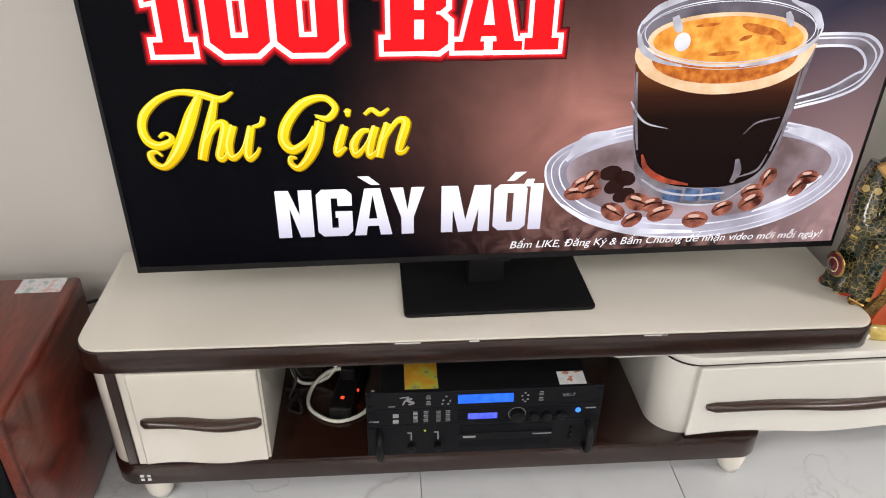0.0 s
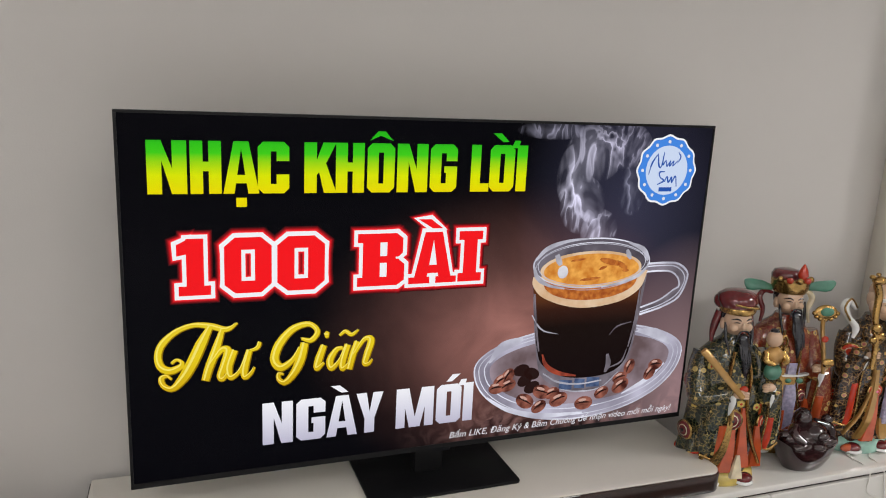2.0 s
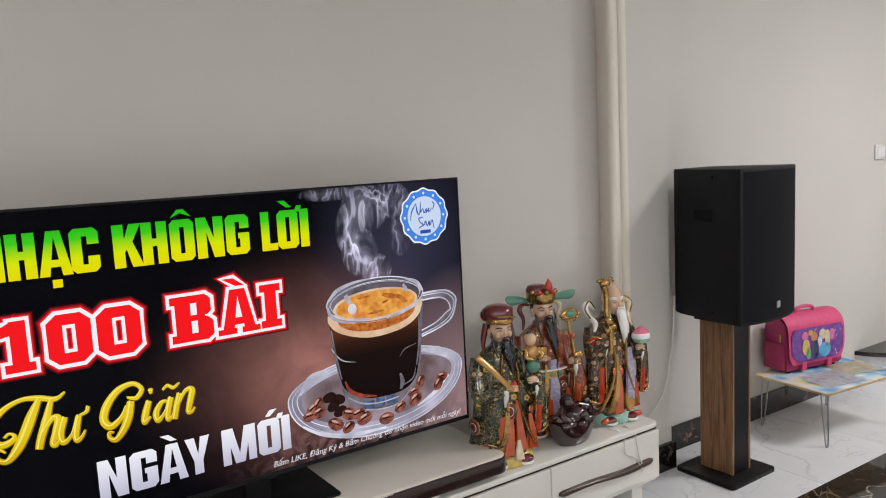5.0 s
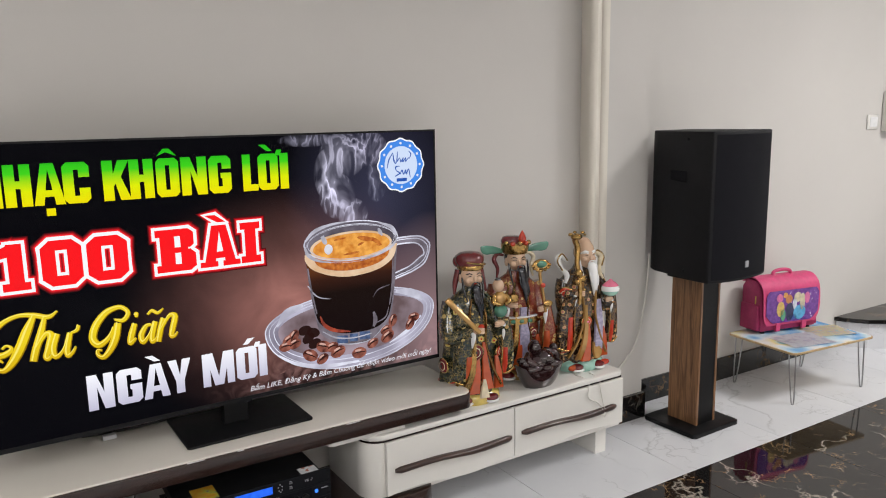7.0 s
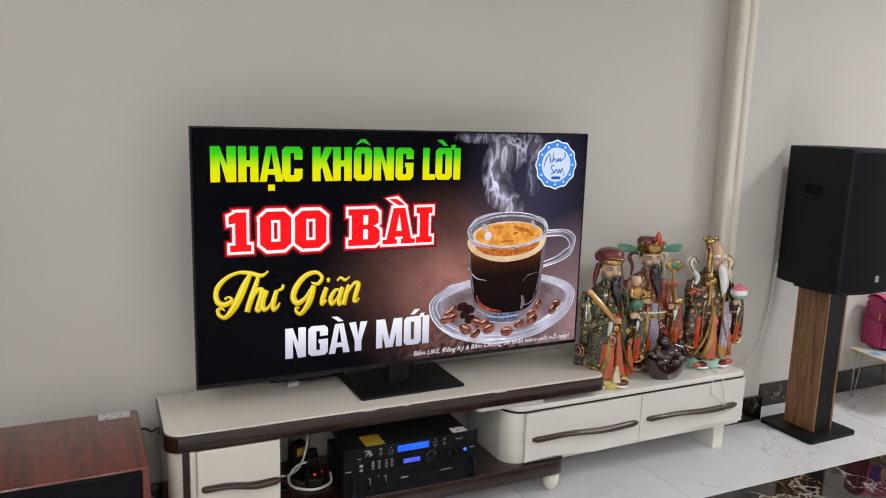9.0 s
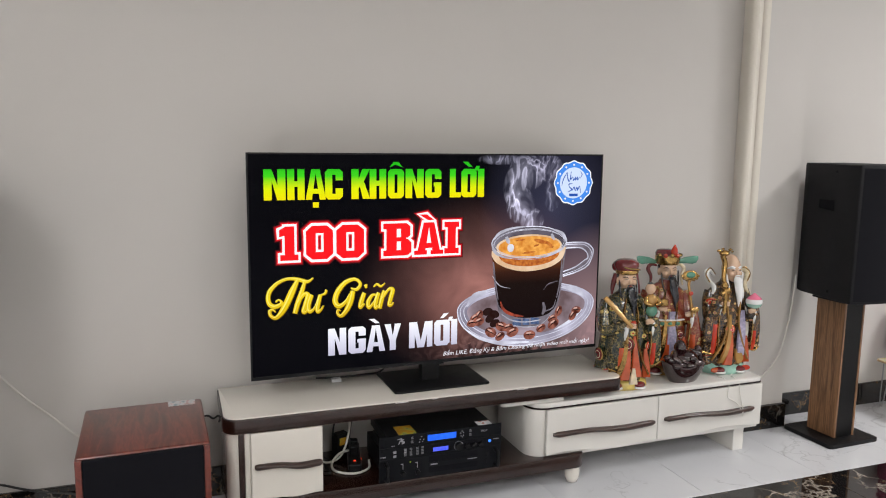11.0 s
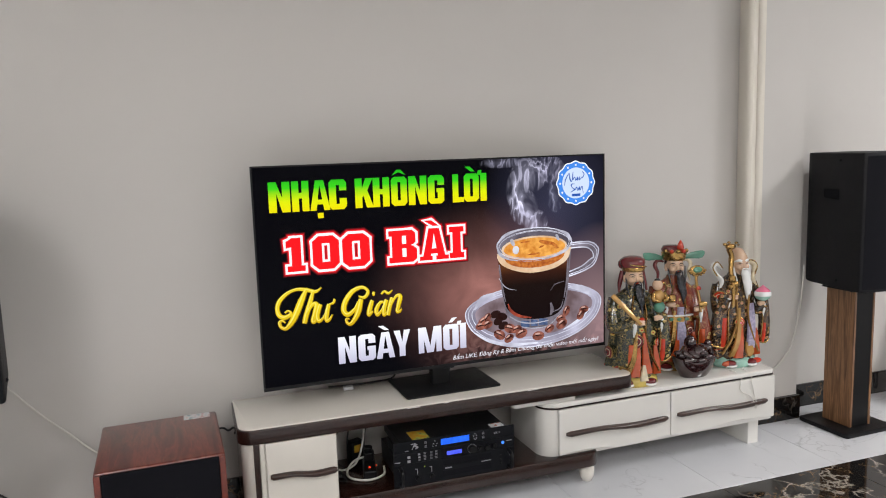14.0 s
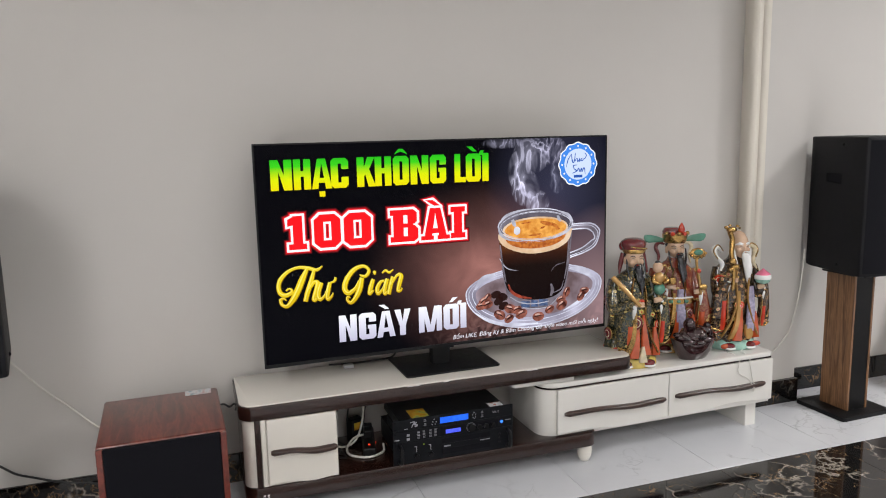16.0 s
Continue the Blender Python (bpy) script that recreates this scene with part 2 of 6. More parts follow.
M_PAPER = mat("label_paper", (0.7, 0.7, 0.7), 0.4, vary=0.05, scale=60)
M_STEEL = mat("wire_steel", (0.35, 0.35, 0.36), 0.3, metal=1.0)
M_GOLD = mat("gilt_glaze", (0.42, 0.26, 0.09), 0.20, metal=1.0, vary=0.4, scale=50, bump=0.7, bump_scale=130)
M_SKIN = mat("flesh_glaze", (0.60, 0.40, 0.27), 0.16, coat=0.5, vary=0.08, scale=20)
M_HAIR = mat("black_glaze", (0.012, 0.013, 0.02), 0.1, coat=0.6, bump=0.6, bump_scale=140)
M_WHITE_GLAZE = mat("white_glaze", (0.78, 0.78, 0.77), 0.1, coat=0.6, bump=0.5, bump_scale=120)
M_RED = mat("red_glaze", (0.50, 0.035, 0.012), 0.1, coat=0.6, vary=0.2, scale=30)
M_ORANGE = mat("orange_red_glaze", (0.46, 0.075, 0.02), 0.1, coat=0.6, vary=0.15, scale=30)
M_MAROON = mat("maroon_glaze", (0.13, 0.012, 0.014), 0.1, coat=0.6, vary=0.2, scale=30)
M_GREEN = mat("green_glaze", (0.07, 0.22, 0.15), 0.1, coat=0.6, vary=0.2, scale=30)
M_TEAL = mat("teal_glaze", (0.30, 0.52, 0.43), 0.1, coat=0.6, vary=0.25, scale=25)
M_YELLOW = mat("yellow_glaze", (0.60, 0.45, 0.11), 0.1, coat=0.6, vary=0.2, scale=30)
M_LILAC = mat("lilac_glaze", (0.33, 0.30, 0.42), 0.12, coat=0.6, vary=0.3, scale=90)
M_PINK = mat("pink_glaze", (0.66, 0.16, 0.26), 0.12, coat=0.6, vary=0.2, scale=15)
M_IVORY = mat("ivory_glaze", (0.62, 0.53, 0.36), 0.12, coat=0.6, vary=0.3, scale=25)
M_OCHRE = mat("ochre_glaze", (0.45, 0.25, 0.07), 0.12, metal=0.4, coat=0.6, vary=0.2, scale=30)
M_BROC_GREEN = brocade("green_brocade", (0.005, 0.016, 0.011), (0.30, 0.21, 0.07), (0.46, 0.36, 0.14), (0.40, 0.05, 0.04))
M_BROC_RED = brocade("red_brocade", (0.17, 0.020, 0.010), (0.36, 0.17, 0.06), (0.46, 0.30, 0.12), (0.03, 0.03, 0.08))
M_BROC_BROWN = brocade("brown_brocade", (0.016, 0.009, 0.006), (0.32, 0.19, 0.07), (0.44, 0.20, 0.13), (0.42, 0.06, 0.06))
M_RESIN = mat("dark_red_resin", (0.022, 0.006, 0.007), 0.1, coat=0.7, vary=0.25, scale=25)

# ---- mesh helpers ----


def part(name, bm, material, parent=None, label="", smooth=None):
    """Links a bmesh as one mesh object under a thing or a part; material may be a list of slots."""
    me = bpy.data.meshes.new(name)
    bmesh.ops.recalc_face_normals(bm, faces=bm.faces[:])
    bm.to_mesh(me)
    bm.free()
    for m in material if isinstance(material, (list, tuple)) else [material]:
        me.materials.append(m)
    if smooth is not None:
        for p in me.polygons:
            p.use_smooth = True
        me.set_sharp_from_angle(angle=radians(smooth))
    ob = new(name, me)
    if parent:
        ob.parent = parent
    if label:
        ob["label"] = label
    return ob


def thing(name, label, category, at=None, group="", kind=""):
    ob = new(name)
    ob.empty_display_size = 0.05
    ob.matrix_world = at if at is not None else Matrix()
    return tagged(ob, label, category, group, kind)


def bevel(bm, width, segments=2, edges=None):
    if width > 0:
        bmesh.ops.bevel(bm, geom=edges or bm.edges[:], offset=width, segments=segments, affect="EDGES", profile=0.5, clamp_overlap=True)
    return bm


def add_box(bm, x0, x1, y0, y1, z0, z1, mi=0):
    v = [bm.verts.new(p) for p in ((x0, y0, z0), (x1, y0, z0), (x1, y1, z0), (x0, y1, z0), (x0, y0, z1), (x1, y0, z1), (x1, y1, z1), (x0, y1, z1))]
    for f in ((0, 3, 2, 1), (4, 5, 6, 7), (0, 1, 5, 4), (1, 2, 6, 5), (2, 3, 7, 6), (3, 0, 4, 7)):
        bm.faces.new([v[i] for i in f]).material_index = mi
    return v


def box(x0, x1, y0, y1, z0, z1, w=0.0, seg=2):
    bm = bmesh.new()
    add_box(bm, x0, x1, y0, y1, z0, z1)
    return bevel(bm, w, seg)


def prism(outline, a, b, axis="z", w=0.0, seg=2):
    """A flat outline pushed from a to b along an axis; the outline gives the other two axes in order."""
    def at(p, h):
        return {"z": (p[0], p[1], h), "y": (p[0], h, p[1]), "x": (h, p[0], p[1])}[axis]
    bm = bmesh.new()
    lo, hi = [bm.verts.new(at(p, a)) for p in outline], [bm.verts.new(at(p, b)) for p in outline]
    bm.faces.new(lo)
    bm.faces.new(hi)
    n = len(lo)
    for i in range(n):
        bm.faces.new((lo[i], lo[(i + 1) % n], hi[(i + 1) % n], hi[i]))
    bmesh.ops.recalc_face_normals(bm, faces=bm.faces[:])
    if w:
        rim = [e for e in bm.edges if len(e.link_faces) == 2 and e.calc_face_angle(0) > 0.6]
        bevel(bm, w, seg, rim)
    return bm


def rounded(x0, x1, y0, y1, radii, steps=8):
    """Outline of a rectangle with corner radii (front left, front right, back right, back left); y0 is the front."""
    out = []
    for (cx, cy, sx, sy, a0), r in zip(((x0, y0, 1, 1, 180), (x1, y0, -1, 1, 270), (x1, y1, -1, -1, 0), (x0, y1, 1, -1, 90)), radii):
        if r <= 0:
            out.append((cx, cy))
            continue
        for k in range(steps + 1):
            a = radians(a0 + 90 * k / steps)
            out.append((cx + sx * r + r * math.cos(a), cy + sy * r + r * math.sin(a)))
    return out


def smooth_path(pts, n=8):
    """A Catmull-Rom line through points of any dimension."""
    p = [Vector(q) for q in pts]
    p = [p[0] * 2 - p[1]] + p + [p[-1] * 2 - p[-2]]
    out = []
    for i in range(1, len(p) - 2):
        for k in range(n):
            t = k / n
            out.append(0.5 * ((2 * p[i]) + (p[i + 1] - p[i - 1]) * t + (2 * p[i - 1] - 5 * p[i] + 4 * p[i + 1] - p[i + 2]) * t * t
                              + (3 * p[i] - p[i - 1] - 3 * p[i + 1] + p[i + 2]) * t ** 3))
    out.append(p[-2])
    return out


def add_loft(bm, rings, mi=0, seg=20, caps=True):
    """Skin over rings of (centre, axis u, axis v)."""
    loops = []
    for c, u, v in rings:
        c, u, v = Vector(c), Vector(u), Vector(v)
        loops.append([bm.verts.new(c + u * math.cos(2 * math.pi * k / seg) + v * math.sin(2 * math.pi * k / seg)) for k in range(seg)])
    for a, b in zip(loops, loops[1:]):
        for k in range(seg):
            bm.faces.new((a[k], a[(k + 1) % seg], b[(k + 1) % seg], b[k])).material_index = mi
    if caps:
        bm.faces.new(loops[0]).material_index = mi
        bm.faces.new(loops[-1]).material_index = mi
    return bm


def add_stack(bm, rows, mi=0, seg=24, x=0.0, y=0.0):
    """Upright loft from rows of (z, rx, ry[, dx, dy])."""
    return add_loft(bm, [((x + (r[3] if len(r) > 3 else 0), y + (r[4] if len(r) > 4 else 0), r[0]), (r[1], 0, 0), (0, r[2], 0)) for r in rows], mi, seg)


def add_tube(bm, pts, radius, mi=0, seg=10, n=6, flat=1.0):
    """A round rod along a smooth path; radius may be a list, one for each point."""
    rad = radius if isinstance(radius, (list, tuple)) else [radius] * len(pts)
    line = smooth_path([(*p, r) for p, r in zip(pts, rad)], n)
    rings, ref = [], None
    for i, q in enumerate(line):
        c = Vector(q[:3])
        d = (Vector(line[min(i + 1, len(line) - 1)][:3]) - Vector(line[max(i - 1, 0)][:3])).normalized()
        if ref is None:
            ref = Vector((0, 0, 1)) if abs(d.z) < 0.9 else Vector((1, 0, 0))
        u = d.cross(ref).normalized()
        v = u.cross(d).normalized()
        ref = v
        rings.append((c, u * max(q[3], 1e-4), v * max(q[3], 1e-4) * flat))
    return add_loft(bm, rings, mi, seg)


def add_blob(bm, c, r, mi=0, rot=(0, 0, 0), seg=16):
    """An ellipsoid."""
    m = pose(*c, *rot) @ Matrix.Diagonal((*(r if isinstance(r, (tuple, list)) else (r, r, r)), 1))
    made = bmesh.ops.create_uvsphere(bm, u_segments=seg, v_segments=max(8, seg * 2 // 3), radius=1.0, matrix=m)
    for f in {f for v in made["verts"] for f in v.link_faces}:
        f.material_index = mi
    return bm


def tube(pts, radius, seg=10, n=8):
    return add_tube(bmesh.new(), pts, radius, 0, seg, n)


def disc_rod(x, y, z, r, depth, axis="y", seg=24, w=0.0):
    """A short cylinder that runs depth towards the viewer (axis y) or up (axis z)."""
    pts = [(math.cos(2 * math.pi * k / seg) * r, math.sin(2 * math.pi * k / seg) * r) for k in range(seg)]
    if axis == "y":
        return prism([(x + a, z + b) for a, b in pts], y, y - depth, "y", w)
    return prism([(x + a, y + b) for a, b in pts], z, z + depth, "z", w)


CAP = {}


def lettering(body, x0, z0, width, cap, y, bold=0.0, slant=0.0, thick=0.0):
    """A bmesh of a line of type in the upright plane y: left end, baseline, full width and height of the capitals."""
    def raw(text):
        cu = bpy.data.curves.new("type", "FONT")
        cu.body, cu.size, cu.offset, cu.shear, cu.resolution_u = text, 1.0, bold, slant, 3
        ob = new("type", cu)
        bpy.context.view_layer.update()
        me = bpy.data.meshes.new_from_object(ob.evaluated_get(bpy.context.evaluated_depsgraph_get()))
        bpy.data.objects.remove(ob)
        bpy.data.curves.remove(cu)
        return me
    if bold not in CAP:
        h = raw("H")
        ys = [v.co.y for v in h.vertices]
        CAP[bold] = (min(ys), max(ys))
    lo, hi = CAP[bold]
    me = raw(body)
    xs = [v.co.x for v in me.vertices]
    sx, sz = width / (max(xs) - min(xs)), cap / (hi - lo)
    bm = bmesh.new()
    bm.from_mesh(me)
    left = min(xs)
    bpy.data.meshes.remove(me)
    for v in bm.verts:
        v.co = Vector((x0 + (v.co.x - left) * sx, y, z0 + (v.co.y - lo) * sz))
    return bm


def sheet(outline, y):
    """A flat patch in the upright plane y."""
    bm = bmesh.new()
    bm.faces.new([bm.verts.new((a, y, b)) for a, b in outline])
    return bm


def ellipse(cx, cz, rx, rz, n=48, tilt=0.0):
    c, s = math.cos(radians(tilt)), math.sin(radians(tilt))
    return [(cx + rx * math.cos(a) * c - rz * math.sin(a) * s, cz + rx * math.cos(a) * s + rz * math.sin(a) * c) for a in (2 * math.pi * k / n for k in range(n))]


def band(outer, inner, y):
    """A flat ring between two outlines with equal counts."""
    bm = bmesh.new()
    a, b = [bm.verts.new((p, y, q)) for p, q in outer], [bm.verts.new((p, y, q)) for p, q in inner]
    n = len(a)
    for k in range(n):
        bm.faces.new((a[k], a[(k + 1) % n], b[(k + 1) % n], b[k]))
    return bm


def ribbon(pts, y, n=8, bm=None):
    """A flat brush stroke along (x, z, half width) points in the plane y."""
    bm = bm or bmesh.new()
    line = smooth_path(pts, n)
    left, right = [], []
    for i, q in enumerate(line):
        d = Vector(line[min(i + 1, len(line) - 1)][:2]) - Vector(line[max(i - 1, 0)][:2])
        d = d.normalized() if d.length else Vector((1, 0))
        w = max(q[2], 0.0004)
        left.append(bm.verts.new((q[0] - d.y * w, y, q[1] + d.x * w)))
        right.append(bm.verts.new((q[0] + d.y * w, y, q[1] - d.x * w)))
    for i in range(len(line) - 1):
        bm.faces.new((left[i], left[i + 1], right[i + 1], right[i]))
    return bm


# ---- the room ----
ROOM = pose(-0.75, 1.785, 0, 0, 0, -1.52)      # origin on the television wall, x along it, y into it
LEFT, RIGHT, BACK, TOP = -2.6, 7.2, -5.6, 3.1


def setting(name, bm, material, label, category, smooth=None):
    ob = part(name, bm, material, None, "", smooth)
    ob.matrix_world = ROOM
    return tagged(ob, label, category, "", "structure")


setting("wall_north", box(LEFT, RIGHT, 0, 0.15, 0, TOP), M_WALL, "plain greige painted wall behind the television", "wall")
setting("wall_south", box(LEFT, RIGHT, BACK - 0.15, BACK, 0, TOP), M_WALL, "plain greige painted wall", "wall")
setting("wall_west", box(LEFT - 0.15, LEFT, BACK - 0.15, 0.15, 0, TOP), M_WALL, "plain greige painted wall", "wall")
setting("wall_east", box(RIGHT, RIGHT + 0.15, BACK - 0.15, 0.15, 0, TOP), M_WALL, "plain greige painted wall", "wall")
setting("ceiling", box(LEFT, RIGHT, BACK, 0, TOP, TOP + 0.1), M_CEIL, "plain white painted ceiling", "ceiling")

# pilaster with a beaded edge
PIL0, PIL1, PILD = 3.095, 3.425, 0.118
prof = [(PIL0 + 0.035, 0.002), (PIL0 + 0.004, -0.084)]
for k in range(7):
    a = radians(180 + 90 * k / 6)
    prof.append((PIL0 + 0.024 + 0.020 * math.cos(a), -0.090 + 0.020 * math.sin(a)))
prof += [(PIL0 + 0.032, -0.104), (PIL0 + 0.050, -0.104)]
for k in range(7):
    a = radians(180 + 90 * k / 6)
    prof.append((PIL0 + 0.070 + 0.018 * math.cos(a), -0.100 + 0.018 * math.sin(a)))
prof += [(PIL0 + 0.083, -PILD), (PIL0 + 0.083, 0.002)]
# The moulding has a paler colour than the wall and pilaster.
setting("trim", prism(prof, 0.0, TOP, "z"), M_TRIM, "beaded moulding along the pilaster edge, coloured paler than the wall", "trim", 40)
setting("pilaster", box(PIL0 + 0.0835, PIL1, -PILD + 0.003, 0.002, 0.0, TOP), M_WALL, "greige plastered pilaster beside the speaker", "pilaster")


def skirting(name, outline):
    return setting(name, prism(outline, 0.0, 0.12, "z", 0.002, 1), M_BLACK_TILE, "polished black marble skirting with pale veins", "baseboard")


skirting("baseboard_1", [(LEFT, 0.001), (LEFT, -0.014), (PIL0 - 0.016, -0.014), (PIL0 - 0.016, 0.001)])
skirting("baseboard_2", [(PIL0 - 0.014, -0.0165), (PIL0 - 0.014, -PILD - 0.018), (PIL1 + 0.008, -PILD - 0.018), (PIL1 + 0.008, -0.0165)])
skirting("baseboard_3", [(PIL1 + 0.012, 0.001), (PIL1 + 0.012, -0.014), (5.14, -0.014), (5.14, 0.001)])

# floor bed below the tiles
floor = setting("floor", box(LEFT, RIGHT, BACK, 0, -0.12, -0.004), M_GROUT, "polished marble tile floor, white along the wall, black beyond", "floor")

# Unseen floor past the black row, made white to bounce light back.
setting("floor_inner", box(LEFT, RIGHT, BACK, -1.232, -0.0039, 0.0), M_WHITE_TILE, "unseen white marble floor beyond the black border, added for bounce light", "floor")

# first step of a stair with a rounded black tread, beyond the low table
STEP = [(5.16, -0.002), (5.19, -0.07), (5.25, -0.16), (5.36, -0.24), (5.55, -0.31), (5.8, -0.35), (6.9, -0.37), (6.9, -0.002)]
step = thing("stair_step", "low stair step with black marble tread and pale riser", "step", ROOM)
part("riser", prism([(x + 0.02, y * 0.95 - 0.001) for x, y in STEP], 0.0, 0.155, "z"), M_WHITE_TILE, step)
part("tread", prism(STEP, 0.155, 0.18, "z", 0.004), M_BLACK_TILE, step)

# ---- television bench ----
ALONG = pose(-0.062, 1.372, 0, 0, 0, -1.52)      # front line of the bench and the cabinet, parallel to the wall
BX0, BX1, BY0, BY1 = 0.0, 1.600, 0.0, 0.362


def wavy(x0, x1, z0, z1, amp, flip=1, n=24):
    """Front of a drawer with a wavy lower edge."""
    low = [(x0 + (x1 - x0) * k / n, z0 + amp * flip * math.sin(2 * math.pi * k / n + 0.6) * math.sin(math.pi * k / n) ** 0.5 if 0 < k < n else z0) for k in range(n + 1)]
    return low + [(x1, z1), (x0, z1)]


def wave_handle(name, x0, x1, z, y, parent, tall=0.0125, drop=0.0):
    """A long carved pull that swells and dips along its length."""
    bm = bmesh.new()
    rings = []
    n = 26
    for k in range(n + 1):
        s = k / n
        mid = z + drop * s + 0.006 * math.sin(2 * math.pi * s) * math.sin(math.pi * s)
        h = tall * (0.92 + 0.16 * math.sin(2 * math.pi * s + 2.6)) * (0.55 if k in (0, n) else 1)
        deep = 0.010 + 0.006 * math.sin(math.pi * s) - (0.004 if k in (0, n) else 0)
        rings.append(((x0 + (x1 - x0) * s, y - deep * 0.6, mid), (0, deep, 0), (0, 0, h)))
    add_loft(bm, rings, 0, 12)
    return part(name, bm, M_HANDLE, parent, "dark carved wooden handle", 50)


bench = thing("tv_bench", "long cream lacquered television bench with dark wood edges", "tv stand", ALONG)
part("top_edge", prism(rounded(BX0, BX1, BY0, BY1, (0.055, 0.04, 0.01, 0.01)), 0.392, 0.4435, "z", 0.004), M_ESPRESSO, bench, "dark espresso wood edge with pale flecks along its rim", 35)
part("top_panel", prism(rounded(BX0 + 0.004, BX1 - 0.004, BY0 + 0.004, BY1 - 0.003, (0.052, 0.037, 0.008, 0.008)), 0.444, 0.450, "z", 0.002), M_CREAM, bench, "glossy cream lacquered top", 35)
part("base_board", prism(rounded(BX0 + 0.008, 1.440, BY0 + 0.004, BY1 - 0.004, (0.055, 0.05, 0.01, 0.01)), 0.078, 0.136, "z", 0.004), M_ESPRESSO, bench, "dark espresso wood base board", 35)
part("side_cabinet", prism(rounded(BX0 + 0.010, 0.346, BY0 + 0.014, BY1 - 0.006, (0.05, 0.003, 0.003, 0.004)), 0.1365, 0.3915, "z"), M_CREAM, bench, "", 35)
part("dark_strip", box(0.050, 0.070, BY0 + 0.007, BY0 + 0.0138, 0.137, 0.391, 0.002), M_ESPRESSO, bench, "dark vertical inlay strip")
part("filler", box(0.072, 0.088, BY0 + 0.008, BY0 + 0.0138, 0.137, 0.391, 0.0015), M_CREAM, bench)
drawer = part("drawer_front", prism(wavy(0.091, 0.342, 0.143, 0.390, 0.006), BY0 + 0.0138, BY0 - 0.001, "y", 0.003), M_CREAM, bench, "cream drawer front with wavy lower edge")
wave_handle("handle", 0.102, 0.340, 0.268, BY0 - 0.001, drawer, 0.012, -0.010)


def bun_foot(x, y, h=0.078):
    bm = bmesh.new()
    add_stack(bm, [(0.0, 0.012, 0.012), (0.005, 0.023, 0.023), (h * 0.35, 0.031, 0.031), (h * 0.7, 0.033, 0.033), (h, 0.027, 0.027)], 0, 20, x, y)
    return part("bun_foot", bm, M_CREAM, bench, "", 60)


for fx, fy in ((0.085, 0.05), (1.398, 0.05), (0.085, 0.31), (1.398, 0.31)):
    bun_foot(fx, fy)
# small pale flecks along the front rim
for cx, cw in ((0.615, 0.05), (0.76, 0.02), (1.11, 0.045), (1.145, 0.012)):
    part("pale_fleck", box(cx, cx + cw, BY0 + 0.0005, BY0 + 0.003, 0.4436, 0.4450), M_PAPER, bench)
for k in range(2):
    for j in range(2):
        part("pale_fleck", box(0.068 + 0.014 * k, 0.075 + 0.014 * k, BY0 + 0.0028, BY0 + 0.0045, 0.092 + 0.011 * j, 0.098 + 0.011 * j), M_PAPER, bench, "pale scuff on the base board")

# ---- sliding drawer cabinet ----
CX0, CX1, CY0, CY1 = 1.185, 2.362, 0.0, 0.325
low = thing("drawer_cabinet", "white lacquered low cabinet with two drawers", "cabinet", pose(-0.06, 1.368, 0.005, 0, 0, -0.6))
part("body", prism(rounded(CX0, CX1 - 0.003, CY0 + 0.018, CY1, (0.072, 0.004, 0.004, 0.004), 14), 0.120, 0.331, "z", 0.002), M_CREAM_WHITE, low, "", 35)
# Shadow line under the top, put in as a dark strip.
part("dark_line", prism(rounded(CX0 + 0.002, CX1 - 0.004, CY0 + 0.010, CY1 - 0.002, (0.072, 0.006, 0.004, 0.004), 14), 0.3313, 0.3405, "z"), M_ESPRESSO, low, "dark shadow line below the top", 35)
part("top_panel", prism(rounded(CX0 - 0.004, CX1, CY0, CY1, (0.08, 0.03, 0.006, 0.006), 14), 0.3408, 0.362, "z", 0.005), M_CREAM_WHITE, low, "glossy white top", 35)
part("slide_plate", prism(rounded(1.055, 1.335, 0.012, 0.18, (0.02, 0.004, 0.004, 0.02)), 0.3623, 0.382, "z", 0.003), M_CREAM_WHITE, low, "", 35)
for d0, d1, fl in ((1.254, 1.792, 1), (1.796, 2.359, -1)):
    dr = part("drawer_front", prism(wavy(d0, d1, 0.137, 0.3300, 0.010, fl), CY0 + 0.0175, CY0 + 0.001, "y", 0.003), M_CREAM_WHITE, low, "white drawer front with wavy lower edge")
    wave_handle("handle", d0 + 0.030, d1 - (0.016 if fl > 0 else 0.046), 0.226, CY0 + 0.001, dr, 0.0125, -0.006)
part("leg", prism(rounded(2.268, 2.328, 0.062, 0.29, (0.004,) * 4), -0.005, 0.1195, "z", 0.002), M_CREAM_WHITE, low)

# ---- television ----
TX0, TX1, TZ0, TZ1, TY = 0.052, 1.504, 0.536, 1.360, 1.506
tv = thing("television", "large flat black television showing a coffee picture", "television")
tv.location = (0, 0, 0)
part("back_cover", prism(rounded(TX0 + 0.004, TX1 - 0.004, TZ0 + 0.004, TZ1 - 0.004, (0.006,) * 4), TY + 0.028, TY + 0.004, "y", 0.004), M_BLACK, tv)
bm = bmesh.new()
for a, b, c, d in ((TX0, TX1, TZ0, TZ0 + 0.013), (TX0, TX1, TZ1 - 0.006, TZ1), (TX0, TX0 + 0.006, TZ0 + 0.0132, TZ1 - 0.0062), (TX1 - 0.006, TX1, TZ0 + 0.0132, TZ1 - 0.0062)):
    add_box(bm, a, b, TY - 0.002, TY + 0.010, c, d)
part("bezel", bm, M_BLACK_METAL, tv, "thin dark metal bezel")
part("brand_plate", box(0.755, 0.80, TY - 0.0035, TY - 0.002, TZ0 - 0.006, TZ0 + 0.004, 0.0008), M_GUN, tv)
